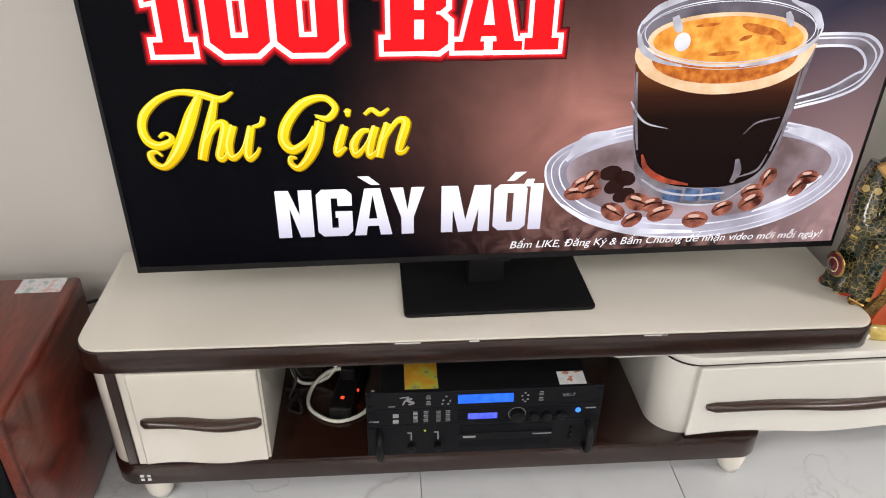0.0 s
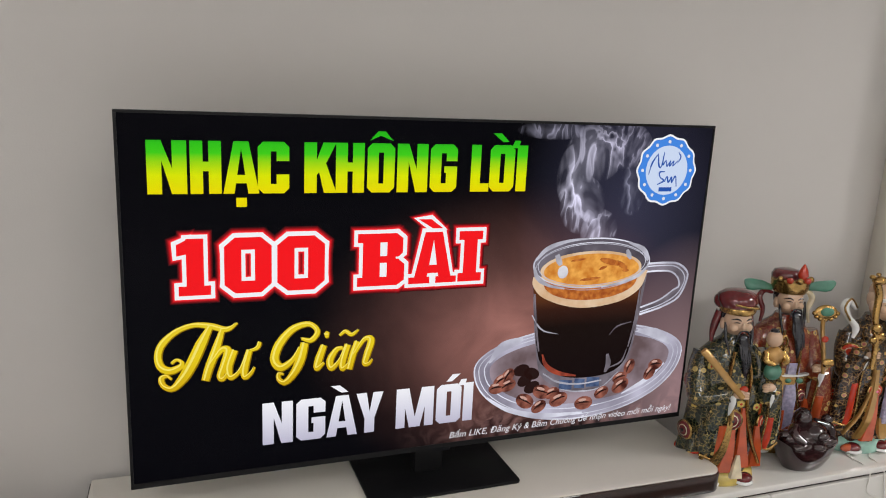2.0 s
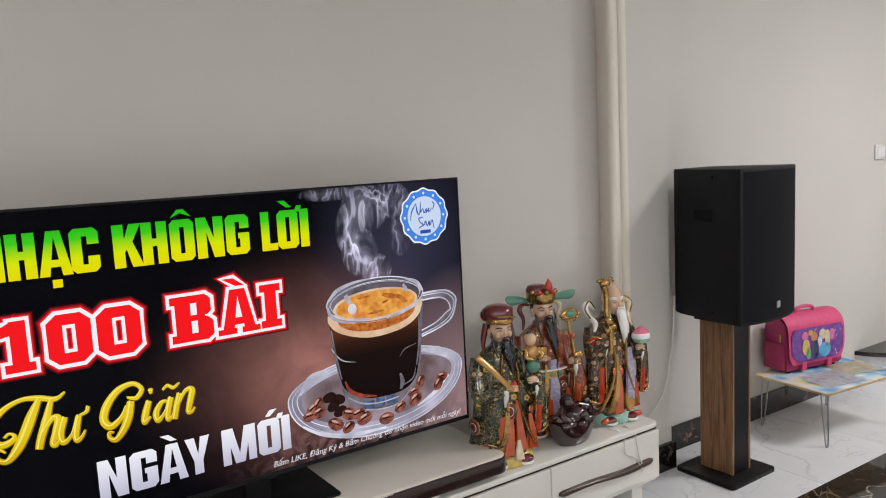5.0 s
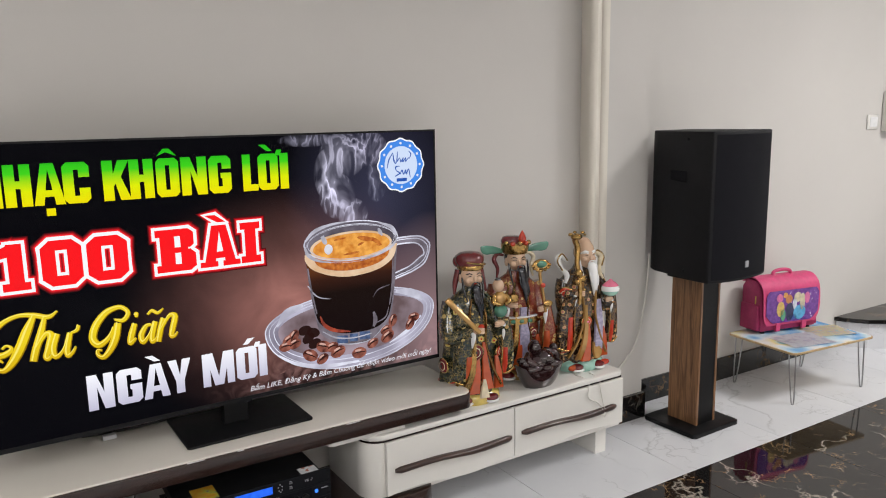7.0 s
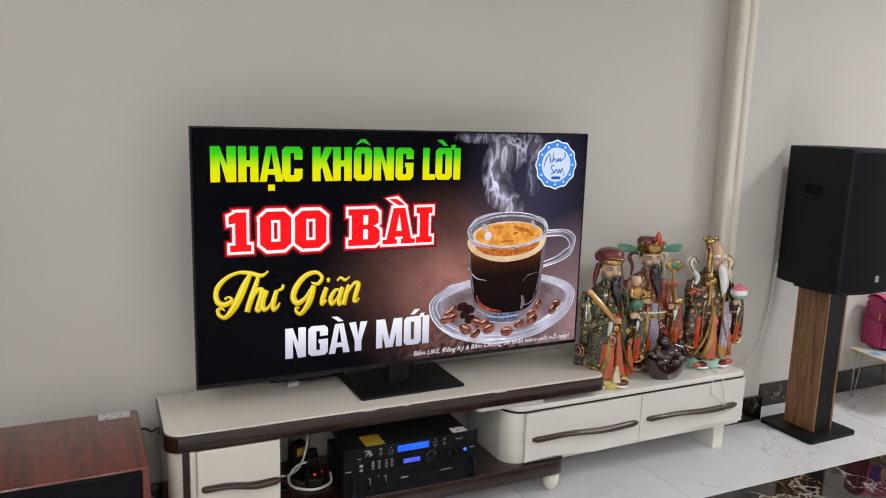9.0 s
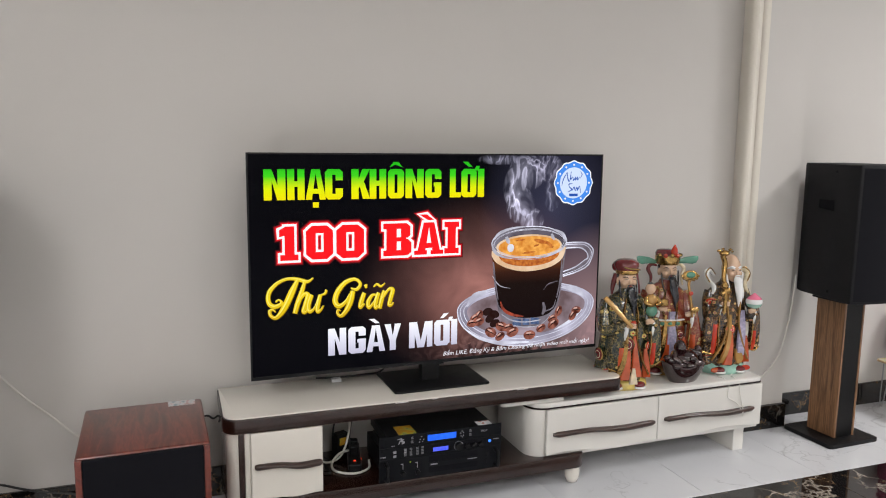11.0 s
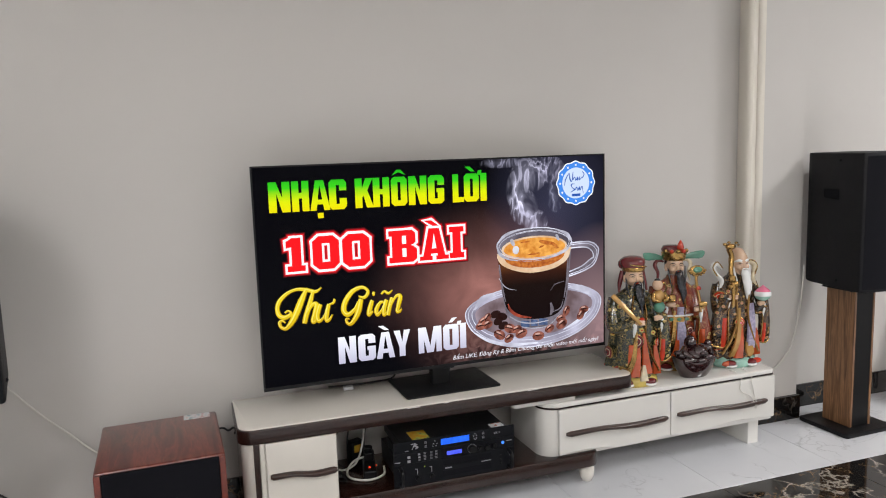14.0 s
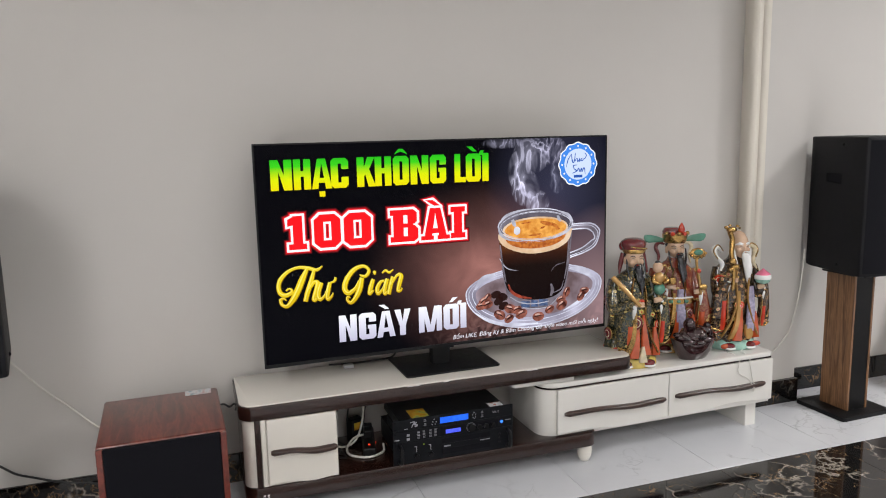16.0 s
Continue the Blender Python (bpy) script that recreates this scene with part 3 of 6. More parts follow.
part("neck", prism([(0.718, 0.458), (0.795, 0.458), (0.795, 0.60), (0.718, 0.60)], 1.575, 1.535, "y", 0.003), M_BLACK, tv)
part("neck_block", box(0.64, 0.86, 1.5345, 1.60, 0.60, 0.72, 0.008), M_BLACK, tv)
part("foot_plate", prism(rounded(0.575, 0.972, 1.428, 1.695, (0.012,) * 4), 0.4503, 0.4585, "z", 0.0025), M_BLACK_METAL, tv, "flat dark metal foot plate", 35)

# ---- the picture on the screen ----


def screen_ground():
    """Black picture ground with a brown glow behind the cup and drifting smoke above it."""
    m = lit("screen_ground", (0, 0, 0), 1.0, rough=0.2)
    nt = m.node_tree
    co = nt.nodes.new("ShaderNodeTexCoord")

    def glow(cx, cz, rx, rz, power):
        mp = nt.nodes.new("ShaderNodeMapping")
        mp.inputs["Location"].default_value = (-cx / rx, 0, -cz / rz)
        mp.inputs["Scale"].default_value = (1 / rx, 0.0, 1 / rz)
        nt.links.new(co.outputs["Object"], mp.inputs["Vector"])
        g = nt.nodes.new("ShaderNodeTexGradient")
        g.gradient_type = "QUADRATIC_SPHERE" if power else "SPHERICAL"
        nt.links.new(mp.outputs["Vector"], g.inputs["Vector"])
        return g.outputs["Fac"]

    def scaled(fac, color, before=None):
        mx = nt.nodes.new("ShaderNodeMixRGB")
        mx.blend_type = "ADD"
        mx.inputs[0].default_value = 1.0
        rp = ramp(nt, [(0.0, (0, 0, 0)), (1.0, color)])
        nt.links.new(fac, rp.inputs["Fac"])
        if before is None:
            mx.inputs[1].default_value = (0.0004, 0.0004, 0.0016, 1)
        else:
            nt.links.new(before, mx.inputs[1])
        nt.links.new(rp.outputs["Color"], mx.inputs[2])
        return mx.outputs["Color"]

    def clouded(fac, scale, lo, hi, stretch=(1, 1, 1), warp=1.5):
        mp = nt.nodes.new("ShaderNodeMapping")
        mp.inputs["Scale"].default_value = stretch
        nt.links.new(co.outputs["Object"], mp.inputs["Vector"])
        n = nt.nodes.new("ShaderNodeTexNoise")
        n.inputs["Scale"].default_value, n.inputs["Detail"].default_value, n.inputs["Distortion"].default_value = scale, 5, warp
        nt.links.new(mp.outputs["Vector"], n.inputs["Vector"])
        r = ramp(nt, [(lo, (0, 0, 0)), (hi, (1, 1, 1))])
        nt.links.new(n.outputs["Fac"], r.inputs["Fac"])
        mu = nt.nodes.new("ShaderNodeMath")
        mu.operation = "MULTIPLY"
        nt.links.new(fac, mu.inputs[0])
        nt.links.new(r.outputs["Color"], mu.inputs[1])
        return mu.outputs[0]

    def wisps(fac, scale):
        mp = nt.nodes.new("ShaderNodeMapping")
        mp.inputs["Scale"].default_value = (1.25, 1, 0.75)
        nt.links.new(co.outputs["Object"], mp.inputs["Vector"])
        n = nt.nodes.new("ShaderNodeTexNoise")
        n.inputs["Scale"].default_value, n.inputs["Detail"].default_value, n.inputs["Distortion"].default_value = scale, 2.5, 2.2
        nt.links.new(mp.outputs["Vector"], n.inputs["Vector"])
        r = ramp(nt, [(0.36, (0, 0, 0)), (0.455, (0.5, 0.5, 0.5)), (0.50, (1, 1, 1)), (0.53, (0.22, 0.22, 0.22)), (0.66, (0, 0, 0))])
        nt.links.new(n.outputs["Fac"], r.inputs["Fac"])
        pw = nt.nodes.new("ShaderNodeMath")
        pw.operation = "POWER"
        pw.inputs[1].default_value = 0.6
        nt.links.new(fac, pw.inputs[0])
        mu = nt.nodes.new("ShaderNodeMath")
        mu.operation = "MULTIPLY"
        nt.links.new(pw.outputs[0], mu.inputs[0])
        nt.links.new(r.outputs["Color"], mu.inputs[1])
        return mu.outputs[0]

    c = scaled(clouded(glow(0.96, 0.84, 0.56, 0.40, 1), 4, 0.05, 0.75, (1, 1, 1), 0.6), (0.58, 0.25, 0.21))
    c = scaled(glow(1.48, 0.66, 0.28, 0.42, 0), (0.30, 0.19, 0.20), c)
    c = scaled(glow(1.28, 1.14, 0.34, 0.42, 0), (0.035, 0.035, 0.065), c)
    c = scaled(clouded(glow(1.15, 0.575, 0.5, 0.13, 0), 16, 0.42, 0.62), (0.22, 0.12, 0.11), c)
    for cx, cz, rx, rz, sc, col in ((1.180, 1.085, 0.055, 0.060, 7, (0.60, 0.58, 0.74)), (1.125, 1.155, 0.065, 0.075, 6, (0.66, 0.64, 0.82)), (1.095, 1.225, 0.050, 0.085, 6, (0.66, 0.64, 0.80)), (1.150, 1.285, 0.085, 0.075, 7, (0.56, 0.54, 0.68)),
                                    (1.235, 1.305, 0.080, 0.060, 7, (0.40, 0.38, 0.50)), (1.030, 1.338, 0.100, 0.022, 8, (0.30, 0.29, 0.38)), (1.268, 1.195, 0.040, 0.070, 8, (0.30, 0.30, 0.40))):
        c = scaled(wisps(glow(cx, cz, rx, rz, 0), sc), col, c)
        c = scaled(glow(cx, cz, rx * 1.1, rz * 1.1, 1), tuple(0.10 * q for q in col), c)
    nt.links.new(c, nt.nodes["Principled BSDF"].inputs["Emission Color"])
    return m


screen = part("screen", box(TX0 + 0.0062, TX1 - 0.0062, TY - 0.0008, TY + 0.0038, TZ0 + 0.0132, TZ1 - 0.0062), screen_ground(), tv, "lit glossy screen with a dark picture")


def layer(k):
    return TY - 0.0010 - 0.00035 * k


def shown(name, bm, material, label=""):
    return part(name, bm, material, screen, label)


GREEN_YELLOW = lit_fade("headline_colours", [(0.0, (0.85, 0.72, 0.0)), (0.35, (0.72, 0.80, 0.0)), (0.75, (0.05, 0.62, 0.01)), (1.0, (0.02, 0.5, 0.01))], 1.19, 1.305)
S_RED = lit("lit_red", (0.95, 0.008, 0.012))
S_WHITE = lit("lit_white", (0.92, 0.92, 0.95))
S_PALE = lit("lit_pale", (0.78, 0.78, 0.84))
S_YELLOW = lit_fade("lit_script_yellow", [(0.0, (0.66, 0.42, 0.005)), (0.5, (0.84, 0.62, 0.012)), (1.0, (0.80, 0.60, 0.02))], 0.76, 0.91)
S_SHADE = lit("lit_script_shade", (0.30, 0.17, 0.0))
S_GLASS = lit("lit_glass", (0.30, 0.29, 0.34), 1.0, (0.62, 0.62, 0.72), 14)
S_GLASS_DIM = lit("lit_dim_glass", (0.10, 0.085, 0.10), 1.0, (0.24, 0.21, 0.25), 18)
S_BEAN_LIGHT = lit("lit_bean_light", (0.60, 0.36, 0.30))
S_CLEAR = lit("lit_clear_glass", (0.07, 0.055, 0.065), 1.0, (0.26, 0.23, 0.28), 11)
S_COFFEE = lit_fade("lit_coffee", [(0.0, (0.006, 0.002, 0.002)), (0.6, (0.008, 0.003, 0.002)), (0.85, (0.035, 0.010, 0.005)), (1.0, (0.10, 0.03, 0.010))], 0.72, 0.915)
S_CREMA = lit("lit_crema", (0.90, 0.44, 0.09), 1.0, (0.60, 0.19, 0.022), 34)
S_BEAN = lit("lit_bean", (0.06, 0.014, 0.010), 1.0, (0.38, 0.13, 0.09), 34)
S_BEAN_DARK = lit("lit_dark_bean", (0.02, 0.007, 0.006))
S_BLUE = lit("lit_badge_blue", (0.06, 0.25, 0.78))
S_BADGE = lit("lit_badge_pale", (0.62, 0.72, 0.92))
S_WHITE_GLASS = lit("lit_white_glass", (0.55, 0.54, 0.62), 1.0, (0.95, 0.95, 1.0), 12)
S_NAVY = lit("lit_badge_navy", (0.02, 0.09, 0.42))



# condensed block capitals: convex pieces in a cell one unit high
def block(ch, slab=False):
    """(width, pieces) of a heavy capital, each piece a convex outline."""
    s, b, w = 0.245, 0.165, 0.60
    if slab:
        s, b, w = 0.25, 0.20, 0.70

    def r(x0, x1, z0, z1):
        return [(x0, z0), (x1, z0), (x1, z1), (x0, z1)]

    def top(w, c=0.10):
        return [(0, 1 - b - 0.02), (w, 1 - b - 0.02), (w, 1 - c), (w - c, 1), (c, 1), (0, 1 - c)]

    def bottom(w, c=0.10):
        return [(c, 0), (w - c, 0), (w, c), (w, b + 0.02), (0, b + 0.02), (0, c)]
    if ch == "N":
        return w, [r(0, s * 0.9, 0, 1), r(w - s * 0.9, w, 0, 1), [(s * 0.55, 1), (w - s * 0.95, 0), (w - s * 0.3, 0), (s * 0.9, 1)]]
    if ch == "H":
        return w, [r(0, s, 0, 1), r(w - s, w, 0, 1), r(s, w - s, 0.43, 0.61)]
    if ch == "A":
        w = 0.68 if not slab else 0.78
        k = 0.07 if slab else 0.0
        p = [[(k, 0), (k + 0.21, 0), (w / 2 + 0.02, 1), (w / 2 - 0.14, 1)], [(w - k - 0.21, 0), (w - k, 0), (w / 2 + 0.14, 1), (w / 2 - 0.02, 1)], r(w * 0.3, w * 0.7, 0.2, 0.36)]
        return w, p + ([r(0, 0.34, 0, 0.13), r(w - 0.34, w, 0, 0.13)] if slab else [])
    if ch == "C":
        return w, [r(0, s, b, 1 - b), top(w), bottom(w), r(w - s, w, 0.63, 1 - b), r(w - s, w, b, 0.37)]
    if ch == "G":
        return w, [r(0, s, b, 1 - b), top(w), bottom(w), r(w - s, w, 0.65, 1 - b), r(w - s, w, b, 0.54), r(w * 0.52, w - s, 0.40, 0.54)]
    if ch in "O0":
        return w, [r(0, s, b, 1 - b), r(w - s, w, b, 1 - b), top(w, 0.16 if slab else 0.1), bottom(w, 0.16 if slab else 0.1)]
    if ch == "K":
        return 0.64, [r(0, s, 0, 1), [(s, 0.36), (s + 0.16, 0.55), (0.63, 1), (0.37, 1), (s, 0.66)], [(s + 0.02, 0.52), (0.39, 0), (0.64, 0), (s + 0.17, 0.62)]]
    if ch == "L":
        return 0.47, [r(0, s, 0, 1), r(s, 0.47, 0, 0.18)]
    if ch == "I":
        return (0.46, [r(0.10, 0.36, 0, 1), r(0, 0.46, 0, 0.17), r(0, 0.46, 0.83, 1)]) if slab else (s, [r(0, s, 0, 1)])
    if ch == "B":
        w = 0.74
        return w, [r(0.08, 0.35, 0, 1), r(0, w - 0.14, 0.83, 1), r(0, w - 0.14, 0, 0.17), r(0.3, w - 0.14, 0.44, 0.57), [(w - 0.28, 0.55), (w - 0.1, 0.55), (w - 0.03, 0.62), (w - 0.03, 0.9), (w - 0.13, 1), (w - 0.28, 1)],
                   [(w - 0.28, 0), (w - 0.11, 0), (w, 0.1), (w, 0.40), (w - 0.1, 0.51), (w - 0.28, 0.51)]]
    if ch == "1":
        return 0.5, [r(0.14, 0.40, 0, 1), r(0.02, 0.5, 0, 0.17), [(0, 0.70), (0.18, 0.74), (0.18, 1.0), (0, 0.90)]]
    if ch == "Y":
        return 0.66, [r(0.21, 0.45, 0, 0.42), [(0, 1), (0.21, 0.36), (0.36, 0.36), (0.25, 1)], [(0.41, 1), (0.30, 0.36), (0.45, 0.36), (0.66, 1)]]
    if ch == "M":
        return 0.84, [r(0, 0.20, 0, 1), r(0.64, 0.84, 0, 1), [(0.28, 1), (0.10, 1), (0.30, 0), (0.47, 0)], [(0.56, 1), (0.74, 1), (0.54, 0), (0.37, 0)]]
    return (0.55 if slab else 0.24), []


def grown(poly, e):
    """A convex outline moved outwards by e."""
    n = len(poly)
    area = sum(poly[i][0] * poly[(i + 1) % n][1] - poly[(i + 1) % n][0] * poly[i][1] for i in range(n))
    sgn = 1 if area > 0 else -1
    out = []
    for i in range(n):
        p, q, r = Vector(poly[i - 1]), Vector(poly[i]), Vector(poly[(i + 1) % n])
        d0, d1 = (q - p).normalized(), (r - q).normalized()
        n0, n1 = Vector((d0.y, -d0.x)) * sgn, Vector((d1.y, -d1.x)) * sgn
        m = (n0 + n1)
        m = m / max(0.45, m.dot(n0) if m.length else 1)
        m = m * min(1.0, 1.2 / max(m.length, 1e-6))
        out.append(tuple(q + m * e))
    return out


def sign(text, marks, spans, z0, cap, y, grow=0.0, slab=False, word=0):
    """One word out of a line of block capitals, each letter between its own two ends; marks add accents to a letter by its number."""
    bm, k, at, nth = bmesh.new(), 0, 0, 0
    for i, ch in enumerate(text):
        if ch == " ":
            at += 1
            continue
        w, pieces = block(ch, slab)
        x0, x1 = spans[nth]
        nth += 1
        if at != word:
            continue
        extra, c = [], w / 2
        for m in marks.get(i, ()):
            extra += {"dot": [[(c - 0.1, -0.26), (c + 0.1, -0.26), (c + 0.1, -0.08), (c - 0.1, -0.08)]],
                      "hat": [[(c - 0.26, 1.05), (c - 0.02, 1.15), (c - 0.02, 1.24), (c - 0.08, 1.24)], [(c + 0.26, 1.05), (c + 0.08, 1.24), (c - 0.02, 1.24), (c - 0.02, 1.15)]],
                      "grave": [[(c - 0.26, 1.25), (c - 0.06, 1.25), (c + 0.14, 1.07), (c - 0.02, 1.07)]],
                      "acute": [[(c - 0.08, 1.07), (c + 0.06, 1.07), (c + 0.26, 1.25), (c + 0.06, 1.25)]],
                      "horn": [[(w - 0.1, 0.94), (w + 0.08, 0.94), (w + 0.12, 1.1), (w - 0.02, 1.1)]]}[m]
        for p in pieces + extra:
            pts = [(x0 + a / w * (x1 - x0), z0 + b * cap) for a, b in p]
            pts = grown(pts, grow) if grow else pts
            bm.faces.new([bm.verts.new((a, y - 0.00001 * (k % 12), b)) for a, b in pts])
            k += 1
    return bm


HEAD = ("NHAC KHONG LOI", {2: ("dot",), 7: ("hat",), 12: ("grave", "horn")},
        ((0.110, 0.187), (0.193, 0.255), (0.258, 0.332), (0.329, 0.395), (0.427, 0.498), (0.496, 0.560), (0.567, 0.630), (0.636, 0.709), (0.715, 0.781), (0.816, 0.863), (0.864, 0.928), (0.934, 0.961)), 1.1915, 0.110)
NUMBER = ("100 BAI", {5: ("grave",)}, ((0.161, 0.229), (0.257, 0.357), (0.369, 0.474), (0.549, 0.661), (0.672, 0.792), (0.796, 0.857)), 0.973, 0.124)
LOWER = ("NGAY MOI", {2: ("grave",), 6: ("acute", "horn")}, ((0.335, 0.404), (0.412, 0.480), (0.483, 0.557), (0.554, 0.621), (0.654, 0.751), (0.758, 0.824), (0.830, 0.856)), 0.605, 0.1035)
S_LILAC = lit_fade("lit_lilac_white", [(0.0, (0.50, 0.48, 0.62)), (0.5, (0.72, 0.71, 0.82)), (1.0, (0.92, 0.92, 0.97))], 0.60, 0.71)
S_GLOWS = [lit("lit_red_glow", (g, 0.003 + 0.02 * g * g, 0.005 + 0.03 * g * g)) for g in (0.05, 0.12, 0.22, 0.38, 0.60, 0.85, 1.0)]
for word in range(3):
    shown("headline_text", sign(*HEAD, layer(3), word=word), GREEN_YELLOW, "green to yellow block lettering")
for word in range(2):
    for k in range(7):
        shown("number_text_glow", sign(*NUMBER, layer(1) - 0.00005 * k, 0.0215 - 0.0017 * k, True, word), S_GLOWS[k])
    shown("number_text_outline", sign(*NUMBER, layer(3), 0.0100, True, word), S_WHITE, "white outline of the lettering")
    shown("number_text", sign(*NUMBER, layer(5), 0.0, True, word), S_RED, "bold red slab lettering")
    shown("lower_text", sign(*LOWER, layer(3), word=word), S_LILAC, "bold pale lettering")
shown("caption_text", lettering("Bấm LIKE, Đăng Ký & Bấm Chuông để nhận video mới mỗi ngày!", 0.796, 0.563, 0.672, 0.0165, layer(14), 0.003, 0.25), S_PALE, "small white italic caption")


def script(strokes, y, dx=0.0, dz=0.0, grow=1.0):
    bm = bmesh.new()
    for s in strokes:
        ribbon([(a + dx, b + dz, w * grow) for a, b, w in s], y, 10, bm)
    return bm


SCRIPT_T = [[(0.283, 0.905, 0.0016), (0.259, 0.893, 0.0063), (0.225, 0.903, 0.0071), (0.19, 0.907, 0.0055), (0.155, 0.895, 0.0063), (0.127, 0.87, 0.0079), (0.117, 0.843, 0.0079), (0.122, 0.818, 0.0087), (0.14, 0.807, 0.0087), (0.161, 0.814, 0.0071), (0.165, 0.824, 0.0047), (0.155, 0.831, 0.0032), (0.144, 0.823, 0.0024)], [(0.225, 0.901, 0.0063), (0.205, 0.863, 0.0118), (0.186, 0.822, 0.0126), (0.167, 0.789, 0.0111), (0.145, 0.766, 0.0071), (0.127, 0.773, 0.0063), (0.122, 0.79, 0.0063), (0.133, 0.796, 0.004), (0.143, 0.787, 0.0024)]]
SCRIPT_H = [[(0.251, 0.895, 0.0055), (0.235, 0.846, 0.0095), (0.22, 0.805, 0.0095), (0.212, 0.777, 0.0087)], [(0.224, 0.812, 0.0032), (0.247, 0.845, 0.0063), (0.261, 0.843, 0.0087), (0.252, 0.809, 0.0087), (0.244, 0.784, 0.0079), (0.25, 0.777, 0.0047), (0.262, 0.79, 0.0024)]]
SCRIPT_U = [[(0.275, 0.843, 0.0079), (0.262, 0.804, 0.0087), (0.267, 0.78, 0.0071), (0.287, 0.795, 0.004), (0.307, 0.84, 0.0071)], [(0.307, 0.84, 0.0071), (0.296, 0.797, 0.0087), (0.297, 0.777, 0.0063), (0.31, 0.785, 0.004), (0.319, 0.799, 0.0016)], [(0.31, 0.839, 0.0032), (0.325, 0.845, 0.0047), (0.33, 0.858, 0.0047)]]
SCRIPT_G = [[(0.423, 0.858, 0.0032), (0.445, 0.853, 0.0063), (0.459, 0.873, 0.0063), (0.439, 0.892, 0.0063), (0.402, 0.882, 0.0087), (0.372, 0.848, 0.0103), (0.362, 0.813, 0.0103), (0.377, 0.793, 0.0095), (0.403, 0.809, 0.0063), (0.419, 0.837, 0.0032)], [(0.43, 0.847, 0.0095), (0.42, 0.807, 0.0111), (0.405, 0.776, 0.0095), (0.386, 0.756, 0.0071), (0.372, 0.764, 0.0055), (0.372, 0.777, 0.0047), (0.383, 0.776, 0.0024)]]
SCRIPT_I = [[(0.474, 0.838, 0.0079), (0.462, 0.803, 0.0095), (0.459, 0.783, 0.0071), (0.476, 0.795, 0.0024)], [(0.476, 0.863, 0.0063), (0.48, 0.863, 0.0087), (0.486, 0.862, 0.0063)]]
SCRIPT_A = [[(0.519, 0.828, 0.004), (0.504, 0.825, 0.0063), (0.489, 0.801, 0.0087), (0.493, 0.78, 0.0071), (0.512, 0.799, 0.004), (0.528, 0.834, 0.0055)], [(0.53, 0.835, 0.0079), (0.519, 0.798, 0.0087), (0.519, 0.776, 0.0063), (0.536, 0.789, 0.0024)], [(0.511, 0.858, 0.0024), (0.524, 0.868, 0.0047), (0.539, 0.859, 0.0047), (0.556, 0.869, 0.0016)]]
SCRIPT_N = [[(0.553, 0.841, 0.0079), (0.542, 0.807, 0.0087), (0.534, 0.773, 0.0079)], [(0.545, 0.807, 0.0032), (0.569, 0.844, 0.0055), (0.586, 0.842, 0.0087), (0.577, 0.807, 0.0087), (0.572, 0.785, 0.0071), (0.582, 0.783, 0.004), (0.591, 0.793, 0.0016)]]
LETTERS = SCRIPT_T + SCRIPT_H + SCRIPT_U + SCRIPT_G + SCRIPT_I + SCRIPT_A + SCRIPT_N
shown("script_shadow", script(LETTERS, layer(1), 0.0014, -0.0014, 1.06), S_SHADE)
shown("script_text", script(LETTERS, layer(3), 0, 0, 0.92), S_YELLOW, "yellow brush script lettering")
shown("script_light", script([[(a - 0.0022, b + 0.0022, w * 0.22) for a, b, w in q] for q in LETTERS], layer(4)), lit("lit_script_light", (0.95, 0.82, 0.16)))

# saucer
def dish(cx, cz, rx, up, down, n=72):
    """Outline of a tilted dish: a shallow far half and a deep near half."""
    return [(cx + rx * math.cos(a), cz + (up if math.sin(a) > 0 else down) * math.sin(a)) for a in (2 * math.pi * k / n for k in range(n))]


S_BAND = lit("lit_saucer_band", (0.22, 0.20, 0.26), 1.0, (0.58, 0.56, 0.70), 6)
S_WELL = lit("lit_saucer_well", (0.13, 0.085, 0.09), 1.0, (0.38, 0.30, 0.35), 7)
S_EDGE = lit("lit_glass_edge", (0.42, 0.41, 0.50), 1.0, (0.85, 0.86, 0.98), 8)
shown("saucer", sheet(dish(1.170, 0.738, 0.316, 0.100, 0.168), layer(1)), S_BAND, "glass saucer in the picture")
for r, up, down, dz, thick in ((0.316, 0.100, 0.168, 0.0, 0.0040), (0.303, 0.092, 0.155, 0.001, 0.0022), (0.288, 0.084, 0.136, 0.001, 0.0030)):
    shown("saucer_rim", band(dish(1.170, 0.738 - dz, r, up, down), dish(1.170, 0.738 - dz, r - thick, up - thick, down - thick), layer(3)), S_EDGE)
shown("saucer_well", sheet(dish(1.170, 0.734, 0.272, 0.074, 0.118), layer(2)), S_WELL)
for pts in ([(0.895, 0.755, 0.003), (0.930, 0.795, 0.012), (0.985, 0.812, 0.006)], [(1.330, 0.808, 0.004), (1.390, 0.796, 0.014), (1.440, 0.765, 0.006)], [(1.300, 0.628, 0.002), (1.372, 0.660, 0.007), (1.430, 0.706, 0.003)],
            [(0.895, 0.660, 0.002), (0.960, 0.618, 0.006), (1.060, 0.592, 0.007), (1.180, 0.586, 0.003)]):
    shown("saucer_light", ribbon(pts, layer(3) - 0.0001, 8), S_EDGE)

# handle
HANDLE = [(1.330, 0.983), (1.385, 0.984), (1.425, 0.980), (1.452, 0.962), (1.460, 0.938), (1.441, 0.908), (1.395, 0.882), (1.330, 0.864)]
shown("handle_glass", ribbon([(x, z, 0.0135) for x, z in HANDLE], layer(4), 10), S_CLEAR)
